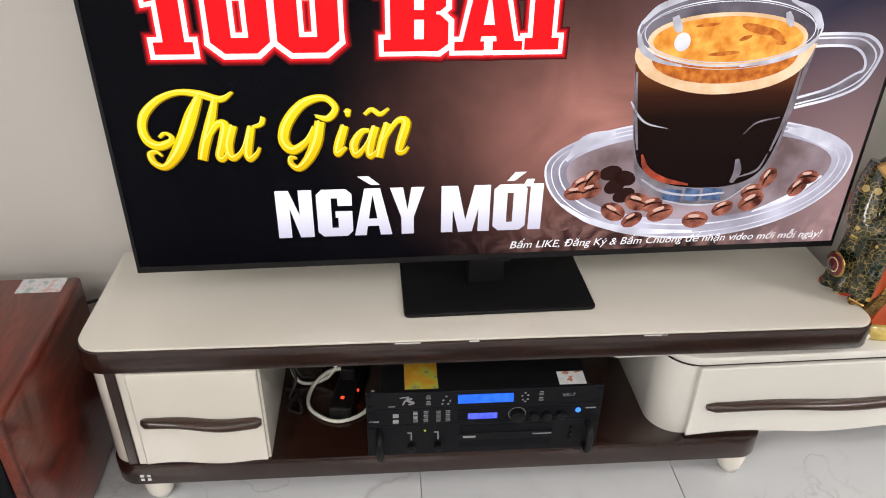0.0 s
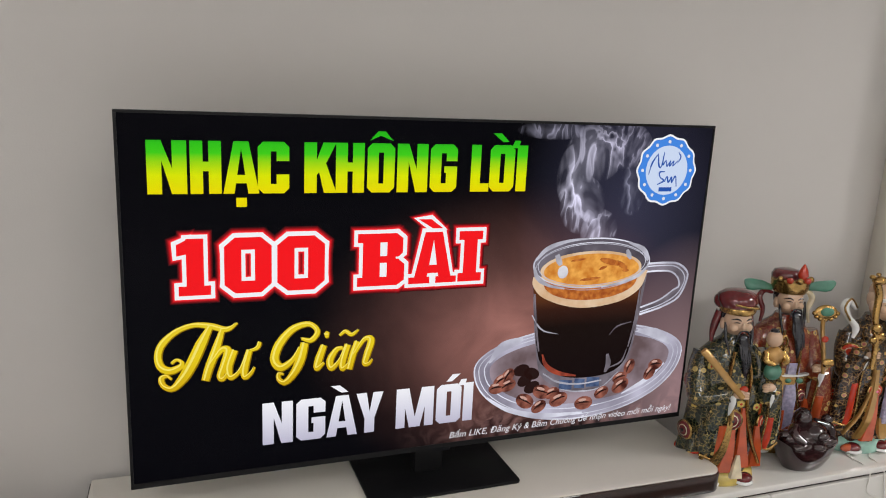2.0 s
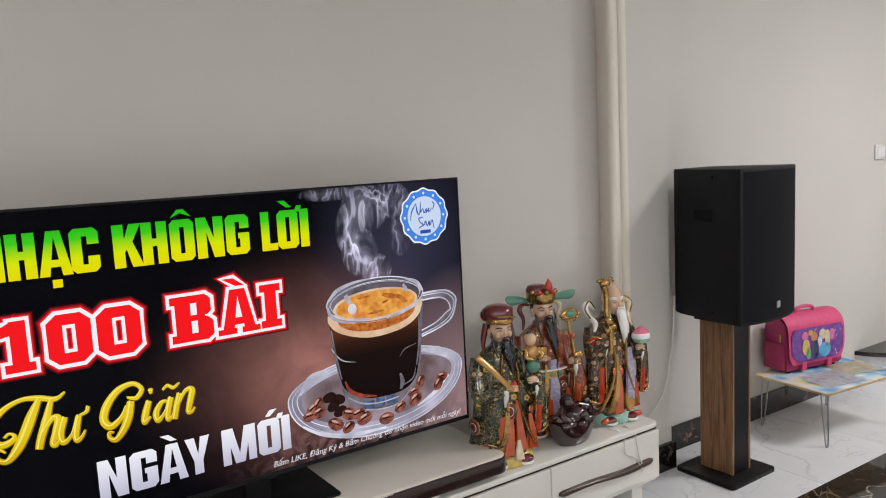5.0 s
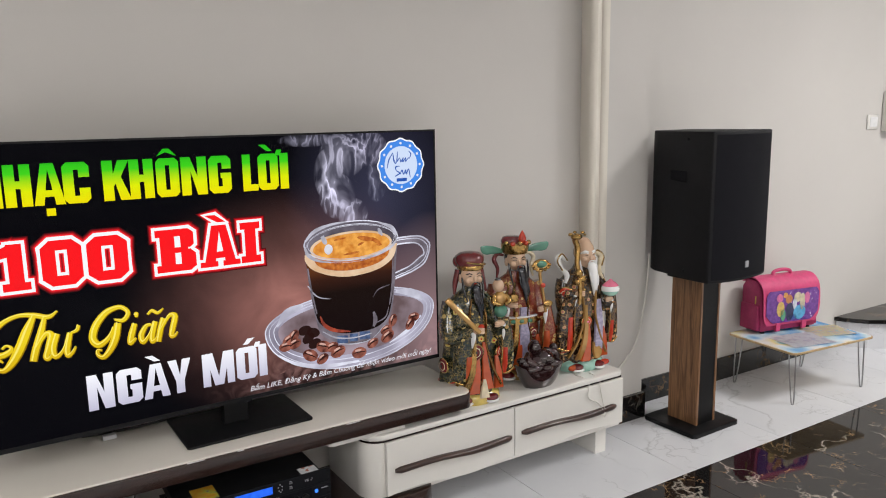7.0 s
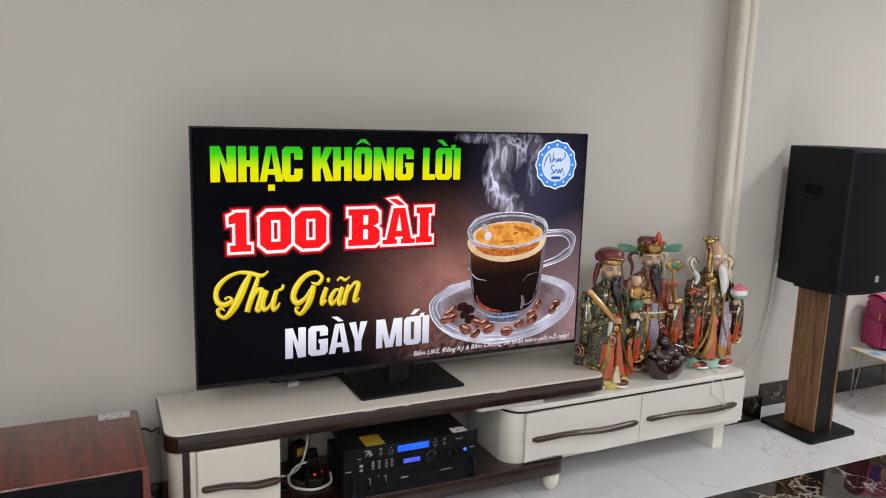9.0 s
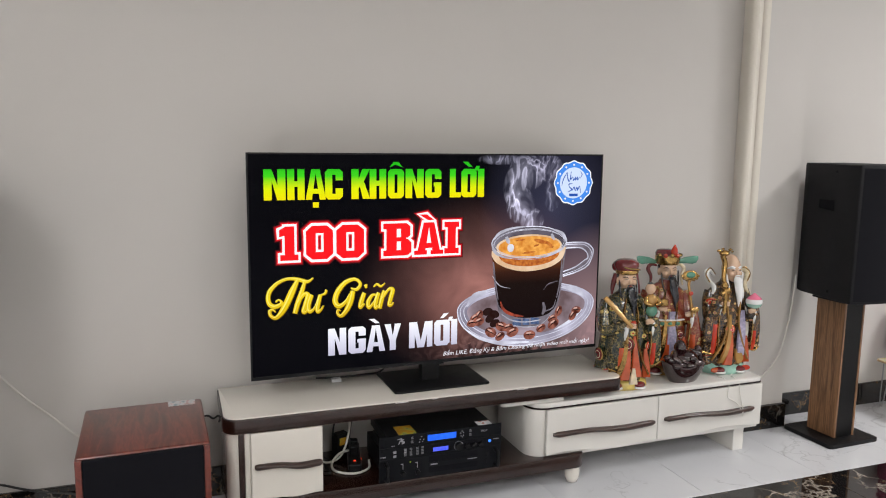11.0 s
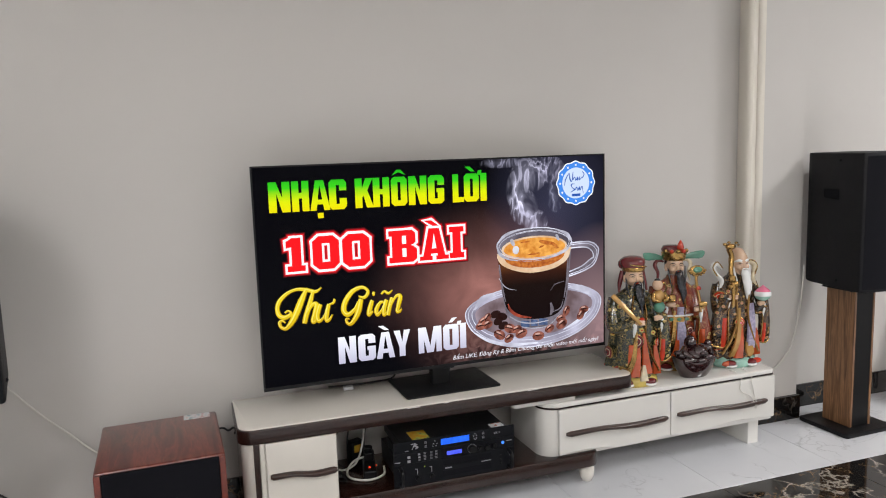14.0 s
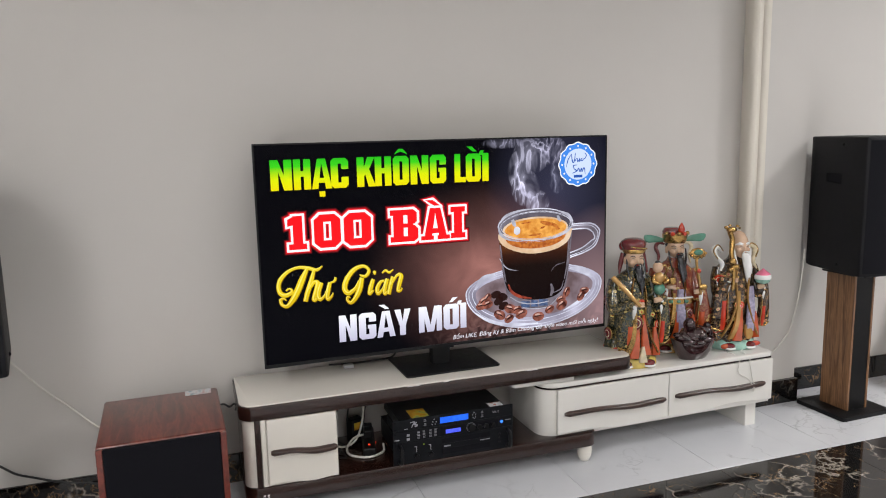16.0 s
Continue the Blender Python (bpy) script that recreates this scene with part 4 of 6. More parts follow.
for off, wide in ((0.0125, 0.0028), (-0.0120, 0.0024), (0.004, 0.0016)):
    shown("handle_light", ribbon([(x + off * (x - 1.33) / 0.13, z + off * (0.9 if z > 0.925 else -0.8), wide) for x, z in HANDLE], layer(5), 10), S_EDGE)

# cup
S_SMOKE = lit("lit_clear_wall", (0.075, 0.062, 0.080), 1.0, (0.20, 0.18, 0.22), 9)
S_CREAM_FOAM = lit("lit_cream_foam", (0.66, 0.42, 0.24), 1.0, (0.80, 0.60, 0.42), 20)
S_SPECK = lit("lit_speckled_crema", (0.62, 0.20, 0.035), 1.0, (0.34, 0.075, 0.015), 70)
FOAM = [(1.000, 0.974), (1.002, 0.951), (1.030, 0.920), (1.098, 0.893), (1.172, 0.884), (1.263, 0.896), (1.321, 0.928), (1.341, 0.978)]
BODY = [(1.003, 0.945), (1.014, 0.861), (1.029, 0.773), (1.050, 0.732), (1.105, 0.699), (1.175, 0.688), (1.246, 0.693), (1.290, 0.717), (1.310, 0.764), (1.322, 0.843), (1.328, 0.945)]
GLASS = [(1.000, 0.975), (1.012, 0.861), (1.027, 0.765), (1.045, 0.706), (1.096, 0.668), (1.157, 0.649), (1.228, 0.652), (1.284, 0.693), (1.315, 0.755), (1.328, 0.851), (1.341, 0.975)]
RIM = (1.170, 1.004)
shown("cup_glass", sheet([tuple(p) for p in smooth_path(GLASS, 6)], layer(5)), S_GLASS_DIM)
shown("cup_wall", sheet(ellipse(*RIM, 0.173, 0.067), layer(6)), S_SMOKE)
shown("coffee_body", sheet([tuple(p) for p in smooth_path(BODY, 6)], layer(6) - 0.0001), S_COFFEE)
shown("coffee_amber", ribbon([(1.044, 0.765, 0.002), (1.058, 0.733, 0.006), (1.095, 0.709, 0.006), (1.150, 0.696, 0.002)], layer(7)), lit("lit_amber_edge", (0.42, 0.07, 0.035), 1.0, (0.16, 0.03, 0.02), 40))
shown("foam", sheet([tuple(p) for p in smooth_path(FOAM, 6)], layer(7)), S_CREAM_FOAM)
shown("foam_front", sheet(ellipse(1.170, 0.955, 0.138, 0.050), layer(8)), S_SPECK)
shown("crema_edge", sheet(ellipse(1.169, 0.988, 0.150, 0.048), layer(9)), S_CREAM_FOAM)
shown("crema", sheet(ellipse(1.170, 0.986, 0.141, 0.043), layer(10)), S_CREMA, "foamy coffee surface")
for cx, cz, rx, rz, tilt in ((1.222, 1.005, 0.034, 0.008, -14), (1.255, 0.996, 0.022, 0.007, -30), (1.165, 0.962, 0.030, 0.004, 4), (1.200, 0.990, 0.012, 0.004, 20), (1.125, 1.014, 0.022, 0.003, 6), (1.270, 0.980, 0.010, 0.004, 0)):
    shown("crema_patch", sheet(ellipse(cx, cz, rx, rz, 24, tilt), layer(11)), S_SPECK)
shown("crema_light", sheet(ellipse(1.083, 0.984, 0.015, 0.017, 20), layer(11)), S_WHITE_GLASS)
for (rx, rz, t), dz in (((0.173, 0.067, 0.0035), 0.0), ((0.160, 0.058, 0.0020), -0.002), ((0.166, 0.062, 0.0012), -0.010)):
    shown("rim_light", band(ellipse(RIM[0], RIM[1] + dz, rx, rz), ellipse(RIM[0], RIM[1] + dz, rx - t, rz - t), layer(12)), S_EDGE)
for pts in ([(1.003, 1.018, 0.003), (1.035, 1.047, 0.006), (1.090, 1.064, 0.004), (1.150, 1.069, 0.002)], [(1.270, 1.056, 0.002), (1.318, 1.035, 0.007), (1.338, 1.006, 0.005)],
            [(1.000, 1.000, 0.003), (1.012, 0.972, 0.006), (1.045, 0.951, 0.004), (1.090, 0.940, 0.002)], [(1.200, 0.938, 0.002), (1.262, 0.948, 0.004), (1.312, 0.966, 0.005), (1.338, 0.990, 0.003)],
            [(1.062, 1.030, 0.006), (1.070, 1.012, 0.008), (1.076, 1.002, 0.004)], [(1.268, 1.036, 0.004), (1.275, 1.022, 0.007), (1.282, 1.010, 0.003)]):
    shown("rim_light", ribbon(pts, layer(13), 8), S_GLASS)
for pts in ([(1.005, 0.874, 0.002), (1.025, 0.844, 0.003), (1.046, 0.828, 0.0025), (1.085, 0.818, 0.001)], [(1.240, 0.803, 0.001), (1.262, 0.826, 0.0025), (1.305, 0.836, 0.002)], [(1.300, 0.760, 0.001), (1.286, 0.725, 0.004), (1.250, 0.710, 0.002)],
            [(1.050, 0.712, 0.002), (1.096, 0.684, 0.004), (1.160, 0.672, 0.003), (1.230, 0.676, 0.003)], [(1.100, 0.664, 0.001), (1.157, 0.651, 0.003), (1.228, 0.655, 0.002), (1.280, 0.695, 0.002)]):
    shown("cup_line", ribbon([(x, z, w * 0.7) for x, z, w in pts], layer(10)), S_GLASS_DIM if pts[0][0] > 1.2 else S_GLASS)
for pts in ([(1.322, 0.93, 0.002), (1.317, 0.84, 0.004), (1.303, 0.765, 0.002)], [(1.240, 0.750, 0.004), (1.246, 0.722, 0.008), (1.238, 0.698, 0.004)], [(1.008, 0.93, 0.002), (1.018, 0.85, 0.003), (1.032, 0.775, 0.002)]):
    shown("cup_side_light", ribbon(pts, layer(10)), S_GLASS_DIM)
for x0, x1 in ((1.101, 1.140), (1.147, 1.178), (1.184, 1.224)):
    shown("foot_glint", sheet([(x0, 0.661), (x1, 0.658), (x1, 0.684), (x0, 0.689)], layer(8)), lit("lit_blue_glint", (0.03, 0.05, 0.12), 1.0, (0.10, 0.15, 0.28), 40))

# beans
BEANS = ((0.986, 0.728, 10, 2), (0.998, 0.700, 30, 2), (1.016, 0.716, -20, 2), (0.948, 0.716, 55, 0), (0.930, 0.705, 30, 0), (0.919, 0.686, 5, 0), (0.950, 0.690, 20, 0), (1.002, 0.641, -30, 1), (1.019, 0.678, 20, 2), (1.050, 0.662, -20, 1), (1.080, 0.655, 15, 0), (1.101, 0.635, 20, 1),
         (1.179, 0.616, 0, 1), (1.232, 0.641, 25, 0), (1.290, 0.655, 30, 1), (1.286, 0.678, 15, 0), (1.313, 0.708, 65, 0), (1.382, 0.683, 50, 0), (1.398, 0.706, 4, 0), (1.044, 0.621, 30, 0))
for bx, bz, ba, sort in BEANS:
    r = 0.028 if sort == 1 else 0.023
    shown("bean", sheet(ellipse(bx, bz, r, r * 0.70, 20, ba), layer(15)), S_BEAN_DARK if sort == 2 else S_BEAN)
    if sort < 2:
        c, q = math.cos(radians(ba)), math.sin(radians(ba))
        shown("bean_light", sheet(ellipse(bx - 0.004, bz + 0.009, r * 0.45, r * 0.16, 12, ba), layer(16)), S_BEAN_LIGHT)
        shown("bean_crease", ribbon([(bx - r * 0.8 * c, bz - r * 0.8 * q, 0.0008), (bx - 0.002, bz + 0.003, 0.0026), (bx + r * 0.8 * c, bz + r * 0.8 * q, 0.0008)], layer(16), 5), S_BEAN_DARK)
for bx, bz, ba in ((0.926, 0.594, 30), (0.946, 0.566, -20), (0.905, 0.585, 10)):
    shown("bean", sheet(ellipse(bx, bz, 0.022, 0.014, 18, ba), layer(2)), lit("lit_dim_bean", (0.035, 0.016, 0.016), 1.0, (0.14, 0.07, 0.065), 40))

# round badge
def scallop(cx, cz, rx, rz, waves, amp, n=96):
    return [(cx + rx * (1 + amp * math.cos(waves * a)) * math.cos(a), cz + rz * (1 + amp * math.cos(waves * a)) * math.sin(a)) for a in (2 * math.pi * k / n for k in range(n))]


shown("badge_edge", sheet(scallop(1.365, 1.243, 0.0900, 0.0900, 12, 0.03), layer(3)), S_WHITE)
shown("badge_disc", sheet(scallop(1.365, 1.243, 0.0850, 0.0850, 12, 0.03), layer(4)), S_BLUE, "blue scalloped round badge")
shown("badge_centre", sheet(ellipse(1.365, 1.243, 0.0640, 0.0640), layer(5)), S_BADGE)
for k in range(12):
    a = 2 * math.pi * k / 12
    shown("badge_dot", sheet(ellipse(1.365 + 0.074 * math.cos(a), 1.243 + 0.074 * math.sin(a), 0.0045, 0.0045, 10), layer(5)), S_PALE)
for pts in ([(1.310, 1.232, 0.0008), (1.318, 1.262, 0.0022), (1.334, 1.286, 0.0010)], [(1.334, 1.286, 0.0010), (1.338, 1.258, 0.0026), (1.346, 1.252, 0.0014), (1.352, 1.290, 0.0012)],
            [(1.352, 1.288, 0.0010), (1.350, 1.258, 0.0022), (1.360, 1.268, 0.0012), (1.364, 1.254, 0.0020), (1.374, 1.268, 0.0012), (1.372, 1.254, 0.0020), (1.384, 1.268, 0.0012), (1.382, 1.255, 0.0018), (1.396, 1.268, 0.0010)],
            [(1.396, 1.262, 0.0010), (1.404, 1.278, 0.0020), (1.396, 1.290, 0.0012)],
            [(1.360, 1.240, 0.0010), (1.344, 1.238, 0.0022), (1.346, 1.226, 0.0016), (1.358, 1.216, 0.0024), (1.340, 1.206, 0.0012)],
            [(1.360, 1.212, 0.0012), (1.368, 1.226, 0.0022), (1.374, 1.212, 0.0020), (1.382, 1.226, 0.0018), (1.384, 1.212, 0.0020), (1.394, 1.228, 0.0018), (1.400, 1.200, 0.0012)]):
    shown("badge_mark", ribbon(pts, layer(6), 8), S_NAVY)
shown("badge_bar", sheet([(1.346, 1.188), (1.386, 1.188), (1.386, 1.199), (1.346, 1.199)], layer(6)), S_NAVY)

# ---- amplifier rack units ----
def rack_unit(name, label, z0, h, deep):
    """A nineteen inch unit: folded case, front panel with ears and slots."""
    t = thing(name, label, "amplifier", pose(0.738, 1.358, z0 + 0.0235, 0, 0, -1.52), "audio units")
    part("case", box(-0.218, 0.218, 0.004, deep, 0.004, h - 0.002, 0.002), M_BLACK_METAL, t, "black steel case")
    part("front_panel", box(-0.2475, 0.2475, -0.004, 0.0038, 0.0, h, 0.0015), M_GUN, t, "dark metal front panel with rack ears")
    for sx in (-0.2385, 0.2385):
        for sz in (0.008, h - 0.008):
            part("ear_slot", box(sx - 0.005, sx + 0.005, -0.0052, -0.0042, sz - 0.0028, sz + 0.0028), M_CLOTH, t)
    return t


def knob(parent, x, z, r, deep=0.012, name="knob"):
    return part(name, disc_rod(x, -0.0042, z, r, deep, "y", 24, 0.001), M_BLACK, parent, "", 40)


def button(parent, x, z, w=0.008, h=0.005, m=None):
    return part("button", box(x - w / 2, x + w / 2, -0.0062, -0.0042, z - h / 2, z + h / 2, 0.0005), m or M_GREY_BTN, parent)


S_LCD = lit("lit_blue_display", (0.03, 0.17, 1.0), 1.0, (0.02, 0.12, 0.85), 60)
S_LCD2 = lit("lit_violet_display", (0.06, 0.09, 0.9), 1.0, (0.12, 0.16, 0.95), 90)
S_BTN = lit("lit_blue_button", (0.05, 0.22, 1.0), 1.3)
S_REDLED = lit("lit_red_lamp", (1.0, 0.06, 0.02), 1.2)
S_GREENLED = lit("lit_green_lamp", (0.35, 0.5, 0.05), 0.7)

amp = rack_unit("power_amplifier", "black two-unit power amplifier with front handles", 0.1135, 0.088, 0.30)
for sx in (-0.222, 0.222):
    part("handle", tube([(sx, -0.003, 0.012), (sx, -0.032, 0.018), (sx, -0.036, 0.044), (sx, -0.032, 0.070), (sx, -0.003, 0.076)], 0.0075, 10, 6), M_BLACK_METAL, amp, "black pull handle", 50)
for kx in (-0.155, -0.098):
    knob(amp, kx, 0.028, 0.0095, 0.014)
    part("scale_mark", box(kx - 0.0012, kx + 0.0012, -0.0048, -0.0042, 0.043, 0.066), M_WHITE_PRINT, amp)
    part("scale_mark", box(kx - 0.008, kx - 0.0014, -0.0048, -0.0042, 0.063, 0.066), M_WHITE_PRINT, amp)
part("indicator", disc_rod(-0.126, -0.0042, 0.070, 0.0025, 0.001), S_GREENLED, amp)
for v0, v1 in ((0.060, 0.080), (0.016, 0.038)):
    bm = bmesh.new()
    add_box(bm, -0.052, 0.148, -0.0048, -0.0042, v0, v1)
    part("vent", bm, M_CLOTH, amp, "dark mesh vent")
part("centre_bar", box(-0.052, 0.148, -0.0075, -0.0042, 0.0395, 0.0585, 0.001), M_GUN, amp)
part("mark_bar", box(-0.045, -0.018, -0.0082, -0.0076, 0.047, 0.052), M_WHITE_PRINT, amp)
part("mark_bar", box(0.105, 0.146, -0.0082, -0.0076, 0.050, 0.053), M_WHITE_PRINT, amp)
for kz in (0.030, 0.046, 0.062):
    knob(amp, 0.188, kz, 0.004, 0.004, "indicator_cap")

mixer = rack_unit("karaoke_mixer", "black one-unit mixer with violet display and knobs", 0.2025, 0.0435, 0.20)
part("mask", box(-0.058, 0.183, -0.0050, -0.0042, 0.006, 0.038), M_CLOTH, mixer, "glossy black display window")
part("display", box(-0.036, 0.026, -0.0058, -0.0051, 0.010, 0.026), S_LCD2, mixer, "small lit violet-blue display")
part("big_knob", disc_rod(0.068, -0.0051, 0.020, 0.0155, 0.014, "y", 28, 0.001), M_BLACK, mixer, "", 40)
part("knob_ring", band(ellipse(0.068, 0.020, 0.0185, 0.0185, 32), ellipse(0.068, 0.020, 0.0172, 0.0172, 32), -0.0052), M_WHITE_PRINT, mixer)
for kx in (0.104, 0.131, 0.160):
    part("knob", disc_rod(kx, -0.0051, 0.017, 0.0098, 0.012, "y", 24, 0.001), M_BLACK, mixer, "", 40)
part("power_button", disc_rod(0.198, -0.0042, 0.024, 0.006, 0.002), S_BTN, mixer, "lit blue power button")
part("mark_bar", box(0.214, 0.236, -0.0048, -0.0042, 0.027, 0.030), M_WHITE_PRINT, mixer)
part("mark_bar", box(-0.243, -0.222, -0.0048, -0.0042, 0.009, 0.013), M_WHITE_PRINT, mixer)
for kz in (0.010, 0.026):
    part("jack", box(-0.193, -0.181, -0.0052, -0.0042, kz - 0.005, kz + 0.005, 0.0008), M_WHITE_PRINT, mixer)
for i, kx in enumerate((-0.146, -0.124, -0.098, -0.078)):
    for kz in (0.009, 0.020, 0.031):
        button(mixer, kx, kz, 0.009, 0.005, M_WHITE_PRINT if i == 0 and kz > 0.01 else None)
        part("button_print", box(kx - 0.005, kx + 0.005, -0.0048, -0.0042, kz + 0.0036, kz + 0.0048), M_WHITE_PRINT, mixer)

proc = rack_unit("audio_processor", "black one-unit processor with bright blue display", 0.2475, 0.0435, 0.24)
part("display", box(-0.058, 0.058, -0.0050, -0.0042, 0.009, 0.033), S_LCD, proc, "bright blue lit display")
for cx, pts in ((-0.082, ((0, 0.030), (-0.006, 0.020), (0.008, 0.018), (-0.008, 0.010), (0.004, 0.010))), (0.082, ((0, 0.032), (0.006, 0.025), (-0.006, 0.024), (-0.004, 0.013), (0.006, 0.014), (0.001, 0.008)))):
    for ax, az in pts:
        part("button_print", disc_rod(cx + ax, -0.0042, az, 0.0022, 0.0008, "y", 10), M_WHITE_PRINT, proc)
for kx in (-0.119, 0.116):
    for kz in (0.012, 0.028):
        button(proc, kx, kz, 0.010, 0.0055)
        part("button_print", box(kx - 0.004, kx + 0.004, -0.0048, -0.0042, kz + 0.0045, kz + 0.0062), M_WHITE_PRINT, proc)
part("maker_mark", ribbon([(-0.178, 0.030, 0.0012), (-0.160, 0.031, 0.0022), (-0.168, 0.020, 0.002), (-0.172, 0.010, 0.0015)], -0.0046, 6), M_WHITE_PRINT, proc)
part("maker_mark", ribbon([(-0.152, 0.028, 0.002), (-0.162, 0.022, 0.003), (-0.150, 0.016, 0.003), (-0.160, 0.011, 0.002)], -0.0046, 6), M_WHITE_PRINT, proc)
part("mark_bar", box(-0.201, -0.187, -0.0048, -0.0042, 0.006, 0.008), M_WHITE_PRINT, proc)
part("model_text", lettering("VK-7", 0.160, 0.018, 0.028, 0.009, -0.0046, 0.01), M_WHITE_PRINT, proc, "small white printed model mark")


def print_patch(name, stops, scale):
    m = bpy.data.materials.new(name)
    m.use_nodes = True
    nt = m.node_tree
    co, n = nt.nodes.new("ShaderNodeTexCoord"), nt.nodes.new("ShaderNodeTexNoise")
    n.inputs["Scale"].default_value, n.inputs["Detail"].default_value = scale, 2
    nt.links.new(co.outputs["Object"], n.inputs["Vector"])
    r = ramp(nt, stops)
    nt.links.new(n.outputs["Fac"], r.inputs["Fac"])
    b = nt.nodes["Principled BSDF"]
    nt.links.new(r.outputs["Color"], b.inputs["Base Color"])
    b.inputs["Roughness"].default_value = 0.25
    return m


M_STICKER = print_patch("orange_sticker", [(0.3, (0.42, 0.19, 0.02)), (0.5, (0.5, 0.28, 0.03)), (0.6, (0.36, 0.40, 0.05)), (0.72, (0.12, 0.05, 0.16))], 26)
M_TAG = print_patch("white_sticker", [(0.35, (0.62, 0.62, 0.64)), (0.6, (0.72, 0.72, 0.72)), (0.64, (0.5, 0.2, 0.15))], 60)
M_SILVER = print_patch("foil_sticker", [(0.35, (0.35, 0.42, 0.45)), (0.5, (0.66, 0.66, 0.68)), (0.66, (0.55, 0.30, 0.28))], 40)
part("sticker", box(-0.167, -0.098, 0.008, 0.092, 0.0416, 0.0422), M_STICKER, proc, "orange and violet printed sticker")
part("sticker", box(0.155, 0.212, 0.006, 0.046, 0.0416, 0.0422), M_TAG, proc, "white barcode sticker")

# ---- power strip, adapters and leads behind the rack opening ----
def lead(name, pts, r, m, label, category="cable", seg=8, n=8):
    ob = part(name, tube(pts, r, seg, n), m, None, "", 60)
    return tagged(ob, label, category)


def raised(pts, dz=0.006):
    return [(x, y, z + dz) for x, y, z in pts]


strip = thing("power_strip", "black power strip with red indicator on the base board", "power strip", pose(0.455, 1.60, 0.1365, 0, 0, 78))
part("housing", box(-0.13, 0.09, -0.026, 0.026, 0, 0.038, 0.006), M_BLACK, strip)
part("indicator", disc_rod(-0.055, -0.0258, 0.028, 0.0035, 0.003), S_REDLED, strip, "glowing red switch lamp")
for px in (-0.02, 0.035):
    part("plug", prism(rounded(px - 0.018, px + 0.018, -0.018, 0.018, (0.008,) * 4), 0.038, 0.072, "z", 0.004), M_BLACK, strip)
part("switch_lamp", box(-0.10, -0.092, -0.004, 0.004, 0.038, 0.041, 0.001), S_REDLED, strip, "glowing red rocker switch")
adapter = thing("power_adapter", "black plug-in power adapter with yellow label", "adapter", pose(0.415, 1.655, 0.1365, 0, 0, 20))
part("housing", box(-0.03, 0.03, -0.022, 0.022, 0, 0.10, 0.006), M_BLACK, adapter)
part("sticker", box(-0.018, 0.018, -0.0226, -0.0222, 0.055, 0.085), M_STICKER, adapter, "yellow printed label")
lead("white_cable", raised([(0.30, 1.66, 0.338), (0.305, 1.63, 0.218), (0.33, 1.60, 0.142), (0.40, 1.60, 0.153), (0.44, 1.62, 0.237), (0.46, 1.66, 0.358)]), 0.0042, M_CABLE_W, "thick white power cable looped under the bench")
lead("white_cable", raised([(0.46, 1.61, 0.172), (0.40, 1.60, 0.167), (0.36, 1.57, 0.143), (0.36, 1.51, 0.137), (0.42, 1.465, 0.137), (0.485, 1.49, 0.137), (0.505, 1.55, 0.143)]), 0.0048, M_CABLE_W, "thick white power cable curled on the base board")
for pts in ([(0.31, 1.62, 0.358), (0.305, 1.60, 0.237), (0.325, 1.58, 0.167), (0.31, 1.55, 0.136), (0.34, 1.54, 0.136)],
            [(0.37, 1.69, 0.375), (0.36, 1.66, 0.298), (0.33, 1.63, 0.268), (0.31, 1.64, 0.218), (0.33, 1.60, 0.167), (0.36, 1.62, 0.136)],
            [(0.43, 1.68, 0.375), (0.42, 1.66, 0.318), (0.39, 1.65, 0.278), (0.38, 1.64, 0.227)],
            [(0.49, 1.66, 0.375), (0.47, 1.64, 0.318), (0.45, 1.63, 0.258), (0.44, 1.61, 0.198)],
            [(0.30, 1.58, 0.138), (0.33, 1.56, 0.148), (0.31, 1.52, 0.136), (0.34, 1.50, 0.136), (0.33, 1.55, 0.146)]):
    lead("black_cable", raised(pts), 0.0035, M_CABLE_B, "thin black cable tangled under the bench")
lead("black_cable", [(0.33, 1.715, 0.4545), (0.42, 1.70, 0.4540), (0.52, 1.70, 0.4540), (0.60, 1.71, 0.457), (0.62, 1.70, 0.50), (0.62, 1.60, 0.58)], 0.004, M_CABLE_B, "black cable lying on the bench behind the television")
clip_ = thing("cable_clip", "small clear plastic cable clip on the bench", "clip", pose(0.40, 1.66, 0.4502))
part("bracket", box(-0.02, 0.02, -0.012, 0.012, 0, 0.014, 0.003), mat("clear_plastic", (0.55, 0.56, 0.58), 0.15), clip_)

# ---- subwoofer ----
SX0, SX1, SY0, SY1 = -0.508, -0.116, 1.192, 1.638
sub = thing("subwoofer", "mahogany veneered subwoofer with black cloth front", "speaker")
part("cabinet", box(SX0, SX1, SY0 + 0.012, SY1, 0.012, 0.450, 0.009, 3), M_MAHOGANY, sub, "glossy mahogany veneer cabinet", 35)
for ex in (SX0 + 0.001, SX1 - 0.020):
    part("front_edge", box(ex, ex + 0.019, SY0, SY0 + 0.0118, 0.013, 0.444, 0.002), M_MAHOGANY, sub)
part("grille", box(SX0 + 0.0205, SX1 - 0.0205, SY0 - 0.003, SY0 + 0.0118, 0.016, 0.444, 0.005), M_CLOTH, sub, "black cloth grille")
for fx in (SX0 + 0.05, SX1 - 0.05):
    for fy in (SY0 + 0.06, SY1 - 0.05):
        part("foot", disc_rod(fx, fy, 0.0, 0.018, 0.012, "z"), M_BLACK, sub)
part("sticker", box(-0.232, -0.140, 1.578, 1.631, 0.4503, 0.4508), M_SILVER, sub, "silver printed foil sticker")

